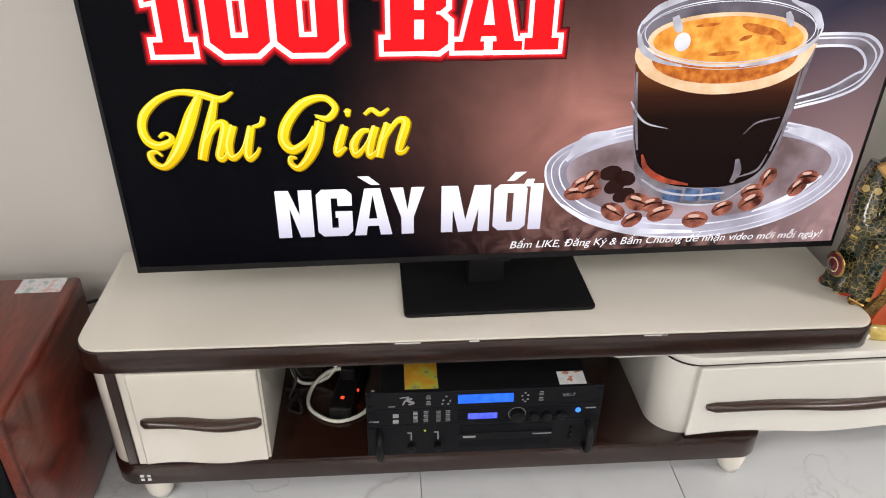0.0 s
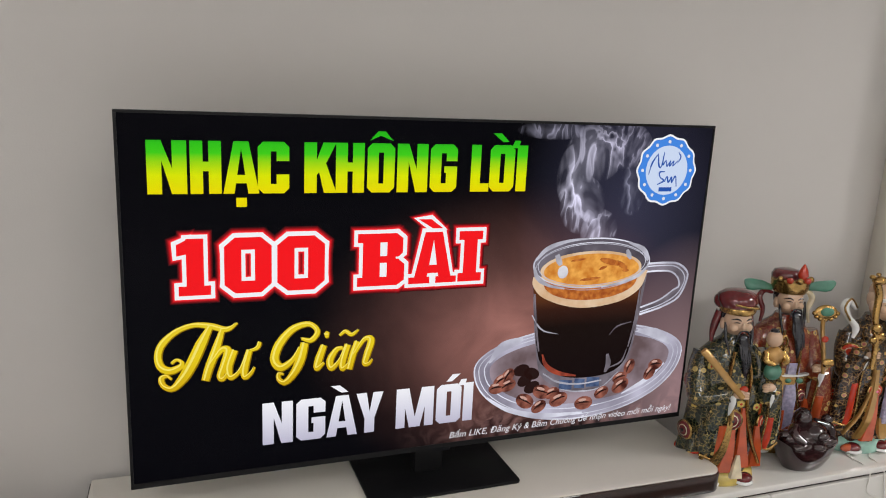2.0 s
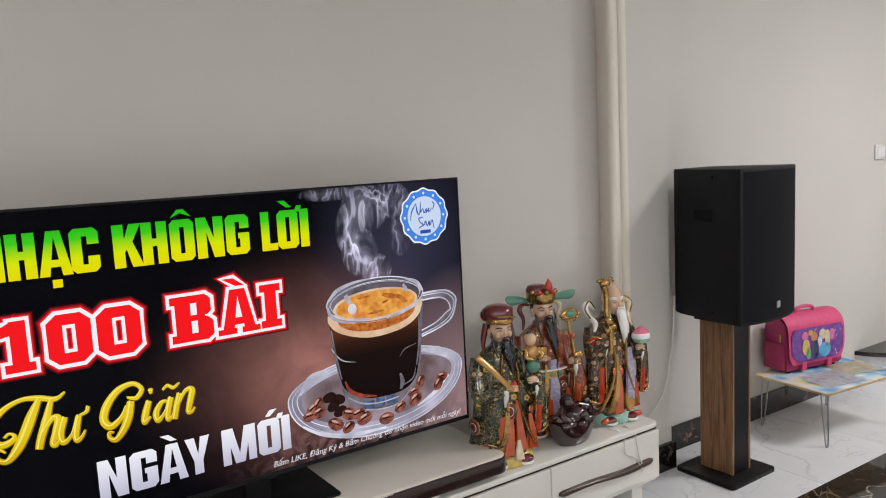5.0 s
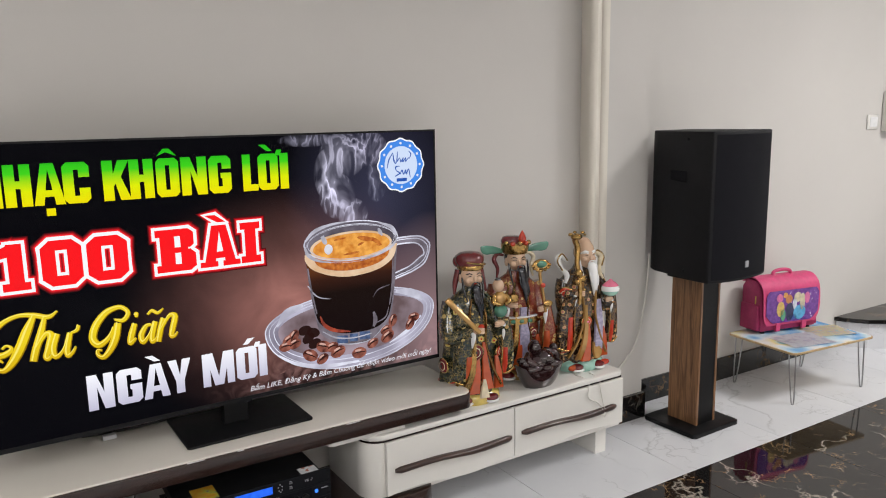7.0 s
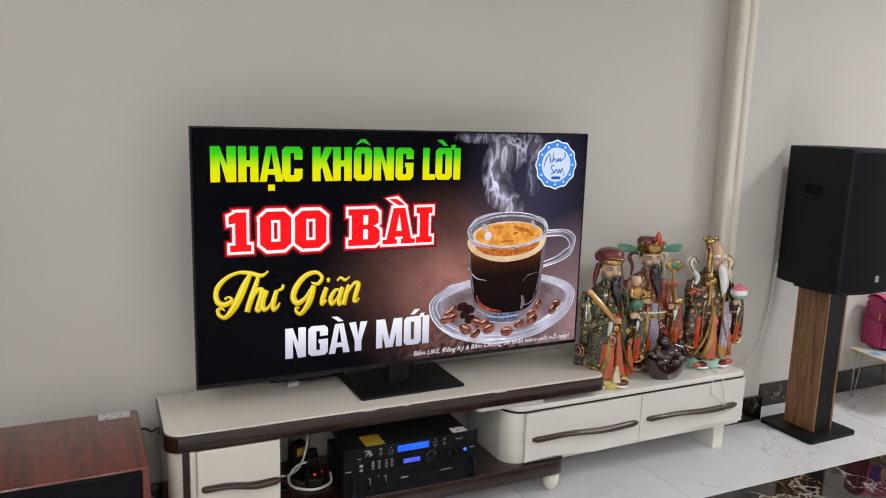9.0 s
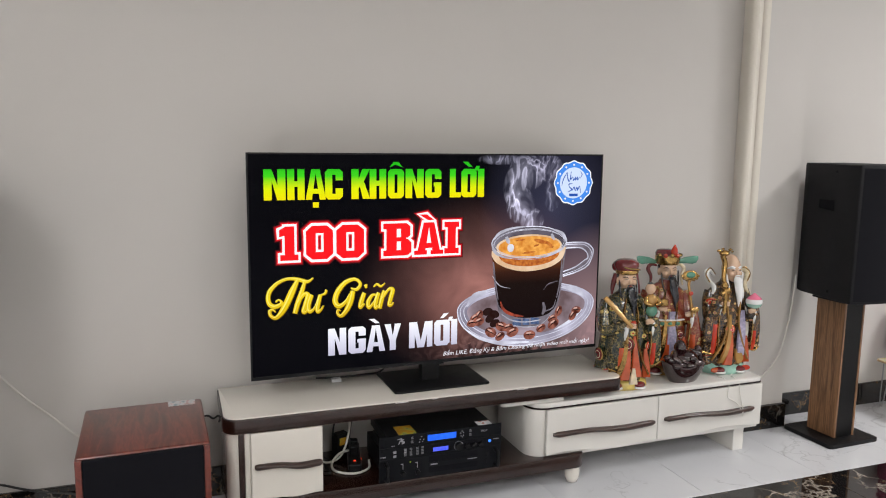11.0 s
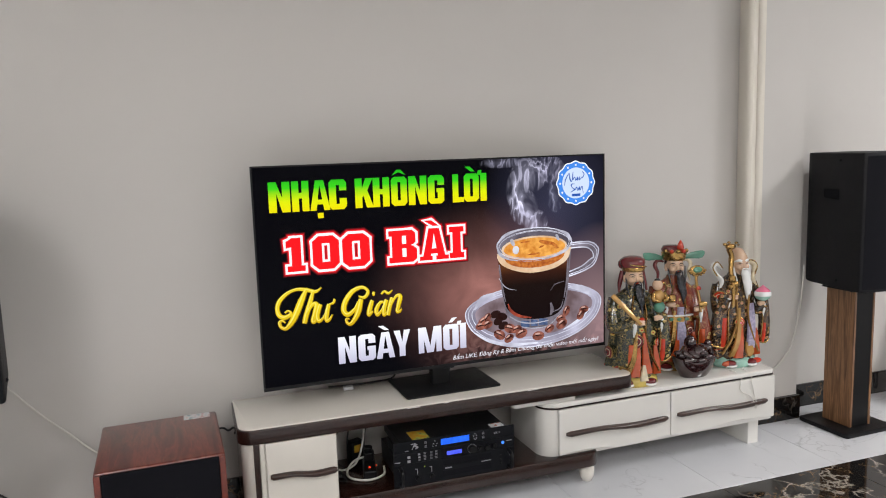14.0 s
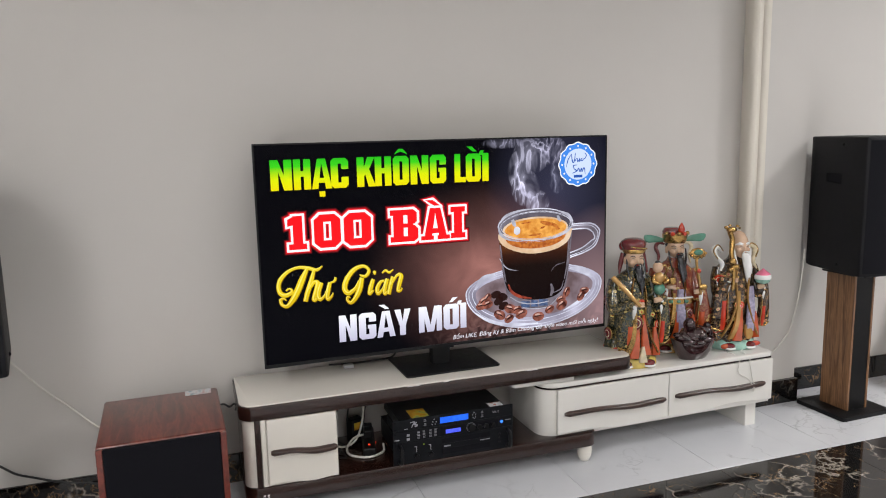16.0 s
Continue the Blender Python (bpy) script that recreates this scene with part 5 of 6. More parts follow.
# ---- loudspeakers on stands ----
def loudspeaker(at, mirror=1):
    t = thing("loudspeaker", "black two-way loudspeaker cabinet on a wooden stand", "speaker", at, "loudspeakers")
    front = [(0.192 * math.sin(a) / math.sin(0.5), -0.188 - 0.035 * (math.cos(a) - math.cos(0.5)) / (1 - math.cos(0.5))) for a in (0.5 - k / 8 for k in range(9))]
    plan = front[::-1] + [(0.194, -0.173), (0.150, 0.130), (0.122, 0.180), (-0.122, 0.180), (-0.150, 0.130), (-0.194, -0.173)]
    part("cabinet", prism(plan, 0.0, 0.622, "z", 0.006), M_CABINET, t, "textured black painted cabinet", 30)
    g = [(0.180 * math.sin(a) / math.sin(0.5), -0.193 - 0.035 * (math.cos(a) - math.cos(0.5)) / (1 - math.cos(0.5))) for a in (0.5 - k / 8 for k in range(9))]
    part("grille", prism(g + [(x, y + 0.004) for x, y in g[::-1]], 0.014, 0.608, "z"), M_CLOTH, t, "black perforated front grille", 30)
    part("badge", box(-0.011, 0.011, -0.2325, -0.2285, 0.055, 0.083, 0.001), M_WHITE_PRINT, t, "small silver maker badge")
    part("bottom_plate", prism([(-0.13, -0.17), (0.13, -0.17), (0.10, 0.12), (-0.10, 0.12)], -0.012, -0.0005, "z", 0.003), M_CABINET, t)
    for side in (-1, 1):
        n = Vector((side * 0.9896, 0.1437, 0))
        for zz in (0.40,):
            c = Vector((side * 0.1693, -0.003, zz + 0.035)) + n * 0.0005
            u = Vector((-0.1437 * side, 0.9896, 0))
            bm = bmesh.new()
            out = [(-0.045, -0.022), (0.045, -0.016), (0.047, 0.018), (-0.045, 0.018)]
            vs = [bm.verts.new(c + u * a + Vector((0, 0, b))) for a, b in out]
            ws = [bm.verts.new(c + n * 0.002 + u * a * 1.08 + Vector((0, 0, b * 1.2))) for a, b in out]
            bm.faces.new(vs)
            for k in range(4):
                bm.faces.new((vs[k], vs[(k + 1) % 4], ws[(k + 1) % 4], ws[k]))
            part("handle_recess", bm, M_CLOTH, t, "recessed carrying handle")
        for yy, zz in ((-0.05, 0.588), (-0.05, 0.035)):
            p = Vector((side * 0.1761, yy, zz)) + n * 0.001
            part("bolt", add_blob(bmesh.new(), p, 0.006, 0, (0, 0, 0), 10), M_CLOTH, t)
    return t


def speaker_stand(at):
    t = thing("speaker_stand", "walnut and black wooden speaker stand on a square base", "speaker stand", at, "speaker stands")
    part("base_plate", prism(rounded(-0.155, 0.155, -0.145, 0.145, (0.02,) * 4), 0.0, 0.020, "z", 0.003), M_BLACK_METAL, t, "flat black base plate", 35)
    part("core", box(-0.0515, 0.0515, -0.0775, 0.0775, 0.0202, 0.682, 0.001), M_BLACK, t, "black centre panel")
    for sx in (-1, 1):
        part("side_board", box(min(sx * 0.0517, sx * 0.064), max(sx * 0.0517, sx * 0.064), -0.080, 0.080, 0.0202, 0.682, 0.0015), M_WALNUT, t, "walnut veneered side board")
    part("top_plate", box(-0.09, 0.09, -0.09, 0.09, 0.682, 0.690, 0.002), M_BLACK_METAL, t)
    return t


speaker_stand(pose(2.806, 1.400, 0, 0, 0, 0))
loudspeaker(pose(2.826, 1.398, 0.7035))
speaker_stand(pose(-0.905, 1.402, 0))
loudspeaker(pose(-0.912, 1.40, 0.7035))

# leads on the walls
lead("white_cable", [(2.667, 1.552, 0.78), (2.664, 1.5535, 0.70), (2.650, 1.5545, 0.56), (2.610, 1.555, 0.40), (2.562, 1.556, 0.33), (2.49, 1.557, 0.27), (2.43, 1.60, 0.16), (2.40, 1.64, 0.06)], 0.0038, M_CABLE_W, "white speaker cable hanging in front of the pilaster")
lead("white_cable", [(-0.90, 1.60, 0.74), (-0.87, 1.74, 0.67), (-0.825, 1.772, 0.611), (-0.765, 1.775, 0.535), (-0.702, 1.774, 0.463), (-0.63, 1.768, 0.395), (-0.552, 1.73, 0.330), (-0.45, 1.69, 0.27), (-0.40, 1.655, 0.24)], 0.0040, M_CABLE_W, "white speaker cable sagging along the wall")
lead("black_cable", [(-1.05, 1.76, 0.30), (-0.95, 1.775, 0.25), (-0.893, 1.777, 0.214), (-0.84, 1.776, 0.172), (-0.788, 1.774, 0.150), (-0.70, 1.770, 0.118), (-0.591, 1.765, 0.093), (-0.48, 1.70, 0.09), (-0.42, 1.645, 0.09)], 0.0045, M_CABLE_B, "black cable running along the wall above the skirting")
lead("black_cable", [(-0.16, 1.644, 0.36), (-0.10, 1.655, 0.372), (-0.075, 1.65, 0.360), (-0.058, 1.64, 0.372), (-0.045, 1.70, 0.34), (-0.045, 1.77, 0.30)], 0.004, M_CABLE_B, "short black cable from the subwoofer")
CABF = 1.342
lead("thin_white_wire", [(2.21, 1.47, 0.3690), (2.12, 1.45, 0.3688), (2.095, 1.41, 0.3688), (2.10, 1.375, 0.3688), (2.105, CABF + 0.003, 0.350), (2.10, CABF, 0.295), (2.15, CABF - 0.001, 0.262), (2.172, CABF - 0.014, 0.225), (2.177, CABF - 0.016, 0.200)], 0.0018, M_CABLE_W, "thin white wire hanging over the cabinet front", "wire", 6)
lead("thin_white_wire", [(2.21, 1.43, 0.3690), (2.16, 1.40, 0.3688), (2.155, 1.37, 0.3688), (2.162, CABF + 0.003, 0.350), (2.166, CABF, 0.315), (2.178, CABF - 0.002, 0.262), (2.181, CABF - 0.014, 0.224), (2.180, CABF - 0.016, 0.202)], 0.0018, M_CABLE_W, "thin white wire hanging over the cabinet front", "wire", 6)

# ---- porcelain figures ----
FIG = [M_BROC_GREEN, M_GOLD, M_SKIN, M_HAIR, M_RED, M_ORANGE, M_MAROON, M_GREEN, M_IVORY, M_LILAC, M_WHITE_GLAZE, M_YELLOW, M_TEAL, M_PINK, M_OCHRE]
ROBE, GOLD, SKIN, HAIR, RED, ORANGE, MAROON, GREEN, IVORY, LILAC, WHITE, YELLOW, TEAL, PINK, OCHRE = range(15)


def add_folded(bm, rows, mi, seg=48, folds=9, deep=0.05, phase=0.0):
    """Upright loft whose sections ripple like cloth; rows of (z, rx, ry, dx, dy, ripple)."""
    loops = []
    for z, rx, ry, dx, dy, rip in rows:
        ring = []
        for k in range(seg):
            a = 2 * math.pi * k / seg
            f = 1 + deep * rip * math.sin(folds * a + phase + 9 * z) + 0.5 * deep * rip * math.sin(4 * a + 1.3 + 14 * z)
            ring.append(bm.verts.new((dx + rx * f * math.cos(a), dy + ry * f * math.sin(a), z)))
        loops.append(ring)
    for a, b in zip(loops, loops[1:]):
        for k in range(seg):
            bm.faces.new((a[k], a[(k + 1) % seg], b[(k + 1) % seg], b[k])).material_index = mi
    bm.faces.new(loops[0]).material_index = mi
    bm.faces.new(loops[-1]).material_index = mi


def add_panel(bm, line, mi, thick=0.004):
    """A strip of cloth laid over the front: rows of (x, y, z, half width)."""
    rows = smooth_path(line, 5)
    a, b, c, d = [], [], [], []
    for x, y, z, w in rows:
        a.append(bm.verts.new((x - w, y + w * 0.25, z)))
        b.append(bm.verts.new((x - w * 0.8, y - thick, z)))
        c.append(bm.verts.new((x + w * 0.8, y - thick, z)))
        d.append(bm.verts.new((x + w, y + w * 0.25, z)))
    for i in range(len(rows) - 1):
        for p, q in ((a, b), (b, c), (c, d)):
            bm.faces.new((p[i], p[i + 1], q[i + 1], q[i])).material_index = mi


def add_sleeve(bm, side, hand, robe, lining, low=0.10, flare=0.028, out=0.086):
    """Upper arm, forearm, wide hanging cuff with gilt hem and coloured lining, and a hand."""
    hx, hy, hz = hand
    add_tube(bm, [(side * 0.075, 0.0, 0.385), (side * out, -0.01, 0.33), (side * (out + 0.006), -0.04, 0.265), (hx + side * 0.022, hy + 0.012, hz - 0.004)], [0.030, 0.033, 0.031, 0.022], robe, 16, 6)
    rings = []
    for k, (z, w, dp) in enumerate(((hz + 0.012, 0.020, 0.022), (hz - 0.04, 0.026, 0.020), (hz - 0.10, flare, 0.018), (low + 0.03, flare * 1.15, 0.017), (low, flare * 0.7, 0.012))):
        x = hx + side * (0.024 + 0.014 * min(1, k / 2))
        rings.append(((x, hy + 0.022 + 0.004 * k, z), (w, 0, 0), (0, dp, 0)))
    add_loft(bm, rings, robe, 18)
    add_loft(bm, [((c[0] - side * 0.010, c[1] - 0.011, c[2] + 0.002), (u[0] * 0.36, 0, 0), (0, v[1] * 0.7, 0)) for c, u, v in rings[2:]], lining, 14)
    edge = [(c[0] - side * u[0] * 0.75, c[1] - v[1] * 0.9, c[2]) for c, u, v in rings]
    add_tube(bm, edge, 0.0035, GOLD, 8, 5)
    c, u, v = rings[-1]
    add_tube(bm, [(c[0] - side * u[0] * 1.3, c[1] - v[1] * 0.6, c[2] + 0.004), (c[0], c[1] - v[1] * 1.3, c[2]), (c[0] + side * u[0] * 1.5, c[1] - v[1] * 0.5, c[2] + 0.014)], 0.0045, GOLD, 8, 5)
    add_tube(bm, [(hx + side * 0.016, hy + 0.006, hz - 0.004), (hx + side * 0.016, hy + 0.006, hz - 0.03), (hx + side * 0.018, hy + 0.014, hz - 0.065)], [0.009, 0.009, 0.004], WHITE, 10, 5)
    add_blob(bm, (hx, hy, hz), (0.019, 0.014, 0.012), SKIN)
    for k in range(3):
        add_blob(bm, (hx - side * 0.012, hy - 0.008, hz + 0.007 - 0.007 * k), (0.010, 0.006, 0.0042), SKIN, (0, 0, 0), 8)


def add_head(bm, x, y, z, bald=False, ear=True):
    tall = 0.062 if bald else 0.047
    add_blob(bm, (x, y, z), (0.038, 0.040, tall), SKIN, (0, 0, 0), 24)
    add_blob(bm, (x, y + 0.010, z + 0.006), (0.040, 0.040, 0.044), SKIN if bald else HAIR, (0, 0, 0), 20)
    add_blob(bm, (x, y - 0.039, z - 0.009), (0.0055, 0.006, 0.011), SKIN, (0, 0, 0), 12)
    for s in (-1, 1):
        add_blob(bm, (x + s * 0.036, y + 0.002, z - 0.012), (0.007, 0.010, 0.018), SKIN, (0, 0, 0), 10)
        add_blob(bm, (x + s * 0.019, y - 0.027, z - 0.016), (0.013, 0.011, 0.013), SKIN, (0, 0, 0), 12)
        add_tube(bm, [(x + s * 0.007, y - 0.0385, z + 0.006), (x + s * 0.018, y - 0.036, z + 0.011), (x + s * 0.029, y - 0.027, z + 0.006)], [0.0012, 0.0022, 0.0010], WHITE if bald else HAIR, 6, 4)
        add_tube(bm, [(x + s * 0.009, y - 0.0385, z - 0.001), (x + s * 0.016, y - 0.0375, z + 0.001), (x + s * 0.024, y - 0.0325, z - 0.001)], [0.0006, 0.0016, 0.0006], HAIR, 6, 4)
    add_blob(bm, (x, y - 0.036, z - 0.0275), (0.008, 0.004, 0.0028), RED, (0, 0, 0), 10)


def add_beard(bm, x, y, z, length, width, mi, sway=0.012):
    add_tube(bm, [(x, y - 0.026, z - 0.034), (x + sway * 0.3, y - 0.040, z - 0.048), (x + sway, y - 0.046, z - 0.045 - length * 0.45), (x + sway * 2, y - 0.040, z - 0.045 - length)], [width * 0.5, width, width * 0.8, 0.003], mi, 14, 7, 0.7)
    for k in range(5):
        dx = (k - 2) * width * 0.38
        add_tube(bm, [(x + dx * 0.5, y - 0.040, z - 0.044), (x + sway * 0.5 + dx, y - 0.052, z - 0.050 - length * 0.25), (x + sway * 1.4 + dx * 0.7, y - 0.052, z - 0.045 - length * (0.62 - 0.04 * abs(k - 2)))], [0.0025, 0.0042, 0.0015], mi, 7, 5)
    for s in (-1, 1):
        add_tube(bm, [(x, y - 0.043, z - 0.0215), (x + s * 0.012, y - 0.042, z - 0.026), (x + s * 0.019, y - 0.040, z - 0.052)], [0.002, 0.0028, 0.001], mi, 8, 5)
        add_tube(bm, [(x + s * 0.037, y - 0.008, z - 0.006), (x + s * 0.036, y - 0.020, z - 0.050), (x + s * 0.028, y - 0.036, z - 0.045 - length * 0.35)], [0.003, 0.0045, 0.002], mi, 8, 6)


def add_robe(bm, robe, skirt, hem, base):
    """Plinth, shoes, under-skirt, long coat and shoulders."""
    add_folded(bm, [(0.0, 0.098, 0.066, 0.0, -0.006, 0.3), (0.012, 0.104, 0.072, 0, -0.006, 0.6), (0.034, 0.100, 0.068, 0, -0.004, 0.8), (0.048, 0.086, 0.056, 0, 0, 0.5)], base, 40, 7, 0.05)
    add_folded(bm, [(0.030, 0.092, 0.062, 0, 0, 1), (0.06, 0.104, 0.066, 0, 0, 1.3), (0.12, 0.100, 0.064, 0, 0.002, 1.1), (0.20, 0.088, 0.060, 0, 0.002, 0.6)], skirt, 48, 11, 0.06)
    add_folded(bm, [(0.058, 0.112, 0.058, 0, 0.016, 1.2), (0.10, 0.112, 0.062, 0, 0.012, 1.2), (0.17, 0.104, 0.066, 0, 0.006, 0.9), (0.25, 0.098, 0.068, 0, 0.002, 0.5), (0.32, 0.100, 0.064, 0, 0.002, 0.3),
                    (0.375, 0.094, 0.055, 0, 0.004, 0.15), (0.405, 0.062, 0.044, 0, 0.004, 0), (0.425, 0.032, 0.032, 0, 0.002, 0), (0.44, 0.026, 0.028, 0, 0, 0)], robe, 56, 8, 0.045)
    for s in (-1, 1):
        add_blob(bm, (s * 0.050, -0.062, 0.022), (0.026, 0.024, 0.015), MAROON, (0, 0, s * 15), 14)
        add_blob(bm, (s * 0.050, -0.066, 0.012), (0.028, 0.024, 0.008), WHITE, (0, 0, s * 15), 14)
        add_tube(bm, [(s * 0.018, -0.052, 0.400), (s * 0.030, -0.062, 0.33), (s * 0.026, -0.070, 0.24), (s * 0.052, -0.070, 0.14), (s * 0.088, -0.056, 0.066)], [0.006, 0.008, 0.007, 0.008, 0.008], hem, 8, 6, 0.6)


def add_borders(bm, gilt, under):
    """Broad gilt border down the front edge of the coat and the red under-robe that shows below it."""
    add_panel(bm, [(-0.020, -0.070, 0.285, 0.006), (-0.022, -0.078, 0.20, 0.010), (-0.034, -0.082, 0.12, 0.013), (-0.058, -0.078, 0.060, 0.014)], gilt, 0.005)
    add_panel(bm, [(-0.004, -0.070, 0.20, 0.004), (-0.008, -0.076, 0.13, 0.012), (-0.022, -0.080, 0.050, 0.024)], under, 0.003)
    add_panel(bm, [(0.070, -0.058, 0.18, 0.006), (0.078, -0.056, 0.12, 0.014), (0.084, -0.050, 0.050, 0.020)], under, 0.004)
    loop = [(0.112 * math.cos(a) * 1.02, 0.014 + 0.062 * math.sin(a), 0.064 + 0.006 * math.sin(5 * a)) for a in (radians(150 + 20 * k) for k in range(13))]
    add_tube(bm, loop, 0.005, gilt, 8, 4)
    add_tube(bm, [(x * 1.01, y - 0.002, z + 0.018) for x, y, z in loop], 0.0035, RED, 8, 4)


def add_medallion(bm, deg, z, r, outer, ring, heart, rx=0.112, ry=0.076, dy=0.004):
    """A round painted medallion, slightly proud of the robe, at an angle round it."""
    a = radians(deg)
    x, y = rx * math.cos(a), dy + ry * math.sin(a)
    turn = math.degrees(math.atan2(math.cos(a) / rx, -math.sin(a) / ry))
    for k, (f, mi) in enumerate(((1.12, GOLD), (1.02, outer), (0.80, ring), (0.66, outer), (0.34, heart))):
        off = 0.0012 * k
        add_blob(bm, (x + off * math.sin(radians(turn)), y - off * math.cos(radians(turn)), z), (r * f, 0.007, r * f), mi, (0, 0, turn), 18)


def add_blossom(bm, deg, z, mi, rx=0.107, ry=0.071, dy=0.004):
    a = radians(deg)
    x, y = rx * math.cos(a), dy + ry * math.sin(a)
    for k in range(5):
        b = 2 * math.pi * k / 5
        add_blob(bm, (x + 0.006 * math.cos(b), y, z + 0.006 * math.sin(b)), (0.0055, 0.004, 0.0055), mi, (0, 0, 0), 8)
    add_blob(bm, (x, y - 0.002, z), (0.004, 0.004, 0.004), RED, (0, 0, 0), 8)


def statue(name, label, at, robe_mat, build):
    bm = bmesh.new()
    build(bm)
    slots = [robe_mat] + FIG[1:]
    ob = part(name, bm, slots, None, "", 50)
    ob.matrix_world = at @ Matrix.Diagonal((1.05, 1.0, 0.985, 1))
    return tagged(ob, label, "statue", "porcelain figures")


def official(bm):
    """Capped figure with a tablet, carrying a small child figure."""
    add_robe(bm, ROBE, ROBE, GOLD, YELLOW)
    add_borders(bm, GOLD, ORANGE)
    add_panel(bm, [(0.020, -0.066, 0.24, 0.006), (0.024, -0.070, 0.16, 0.012), (0.034, -0.072, 0.06, 0.024)], ORANGE)
    add_panel(bm, [(0.018, -0.074, 0.10, 0.005), (0.018, -0.078, 0.05, 0.016), (0.018, -0.080, 0.03, 0.020)], IVORY)
    add_sleeve(bm, -1, (-0.012, -0.094, 0.292), ROBE, ORANGE, 0.085, 0.036)
    add_sleeve(bm, 1, (0.075, -0.078, 0.305), ROBE, RED, 0.105, 0.028)
    add_blob(bm, (0.006, -0.078, 0.300), (0.012, 0.008, 0.010), RED)
    add_medallion(bm, 262, 0.205, 0.030, MAROON, IVORY, HAIR)
    add_medallion(bm, 196, 0.300, 0.026, MAROON, IVORY, HAIR, 0.112)
    add_medallion(bm, 192, 0.150, 0.026, MAROON, IVORY, HAIR, 0.112)
    add_medallion(bm, 318, 0.190, 0.020, RED, IVORY, GREEN)
    add_blossom(bm, 255, 0.150, YELLOW)
    add_blossom(bm, 275, 0.252, YELLOW)
    add_blossom(bm, 205, 0.235, YELLOW)
    add_blossom(bm, 225, 0.355, YELLOW, 0.104, 0.064)
    add_blossom(bm, 306, 0.235, YELLOW)
    add_head(bm, -0.004, -0.010, 0.482)
    add_beard(bm, -0.002, -0.012, 0.482, 0.140, 0.0155, HAIR, 0.012)
    # cap with a gilt brim
    add_stack(bm, [(0.503, 0.043, 0.046), (0.512, 0.047, 0.050), (0.520, 0.044, 0.047)], GOLD, 28, -0.004, -0.008)
    add_stack(bm, [(0.516, 0.043, 0.047), (0.535, 0.052, 0.052), (0.552, 0.050, 0.046), (0.564, 0.034, 0.030), (0.568, 0.012, 0.012)], MAROON, 28, -0.006, -0.004)
    add_tube(bm, [(-0.052, -0.012, 0.540), (-0.02, -0.055, 0.532), (0.03, -0.050, 0.524), (0.044, -0.01, 0.520)], 0.0035, GOLD, 8, 6)
    add_blob(bm, (-0.046, 0.012, 0.530), (0.014, 0.020, 0.020), MAROON)
    for s in (-1, 1):
        add_tube(bm, [(s * 0.040, 0.012, 0.500), (s * 0.052, 0.014, 0.45), (s * 0.060, 0.004, 0.41)], [0.012, 0.010, 0.004], MAROON, 10, 5)
    # tablet
    a, b = Vector((-0.112, -0.062, 0.410)), Vector((-0.012, -0.108, 0.288))
    d, side = (b - a).normalized(), Vector((0, 1, 0))
    add_loft(bm, [(a, side * 0.005, d.cross(side) * 0.011), ((a + b) / 2 + Vector((0, -0.006, 0)), side * 0.005, d.cross(side) * 0.010), (b, side * 0.004, d.cross(side) * 0.008)], OCHRE, 12)
    # child figure
    add_blob(bm, (0.082, -0.072, 0.350), (0.024, 0.020, 0.026), GREEN)
    add_blob(bm, (0.078, -0.072, 0.395), (0.026, 0.021, 0.030), OCHRE)
    add_blob(bm, (0.072, -0.074, 0.446), (0.021, 0.021, 0.024), SKIN)
    add_blob(bm, (0.072, -0.072, 0.466), (0.012, 0.012, 0.009), HAIR)
    for s in (-1, 1):
        add_tube(bm, [(0.078 + s * 0.022, -0.072, 0.408), (0.078 + s * 0.028, -0.088, 0.388), (0.078 + s * 0.008, -0.098, 0.380)], [0.009, 0.010, 0.006], GOLD, 8, 5)
    add_tube(bm, [(0.102, -0.06, 0.40), (0.112, -0.07, 0.43), (0.100, -0.075, 0.455), (0.092, -0.072, 0.44)], 0.004, GOLD, 8, 5)


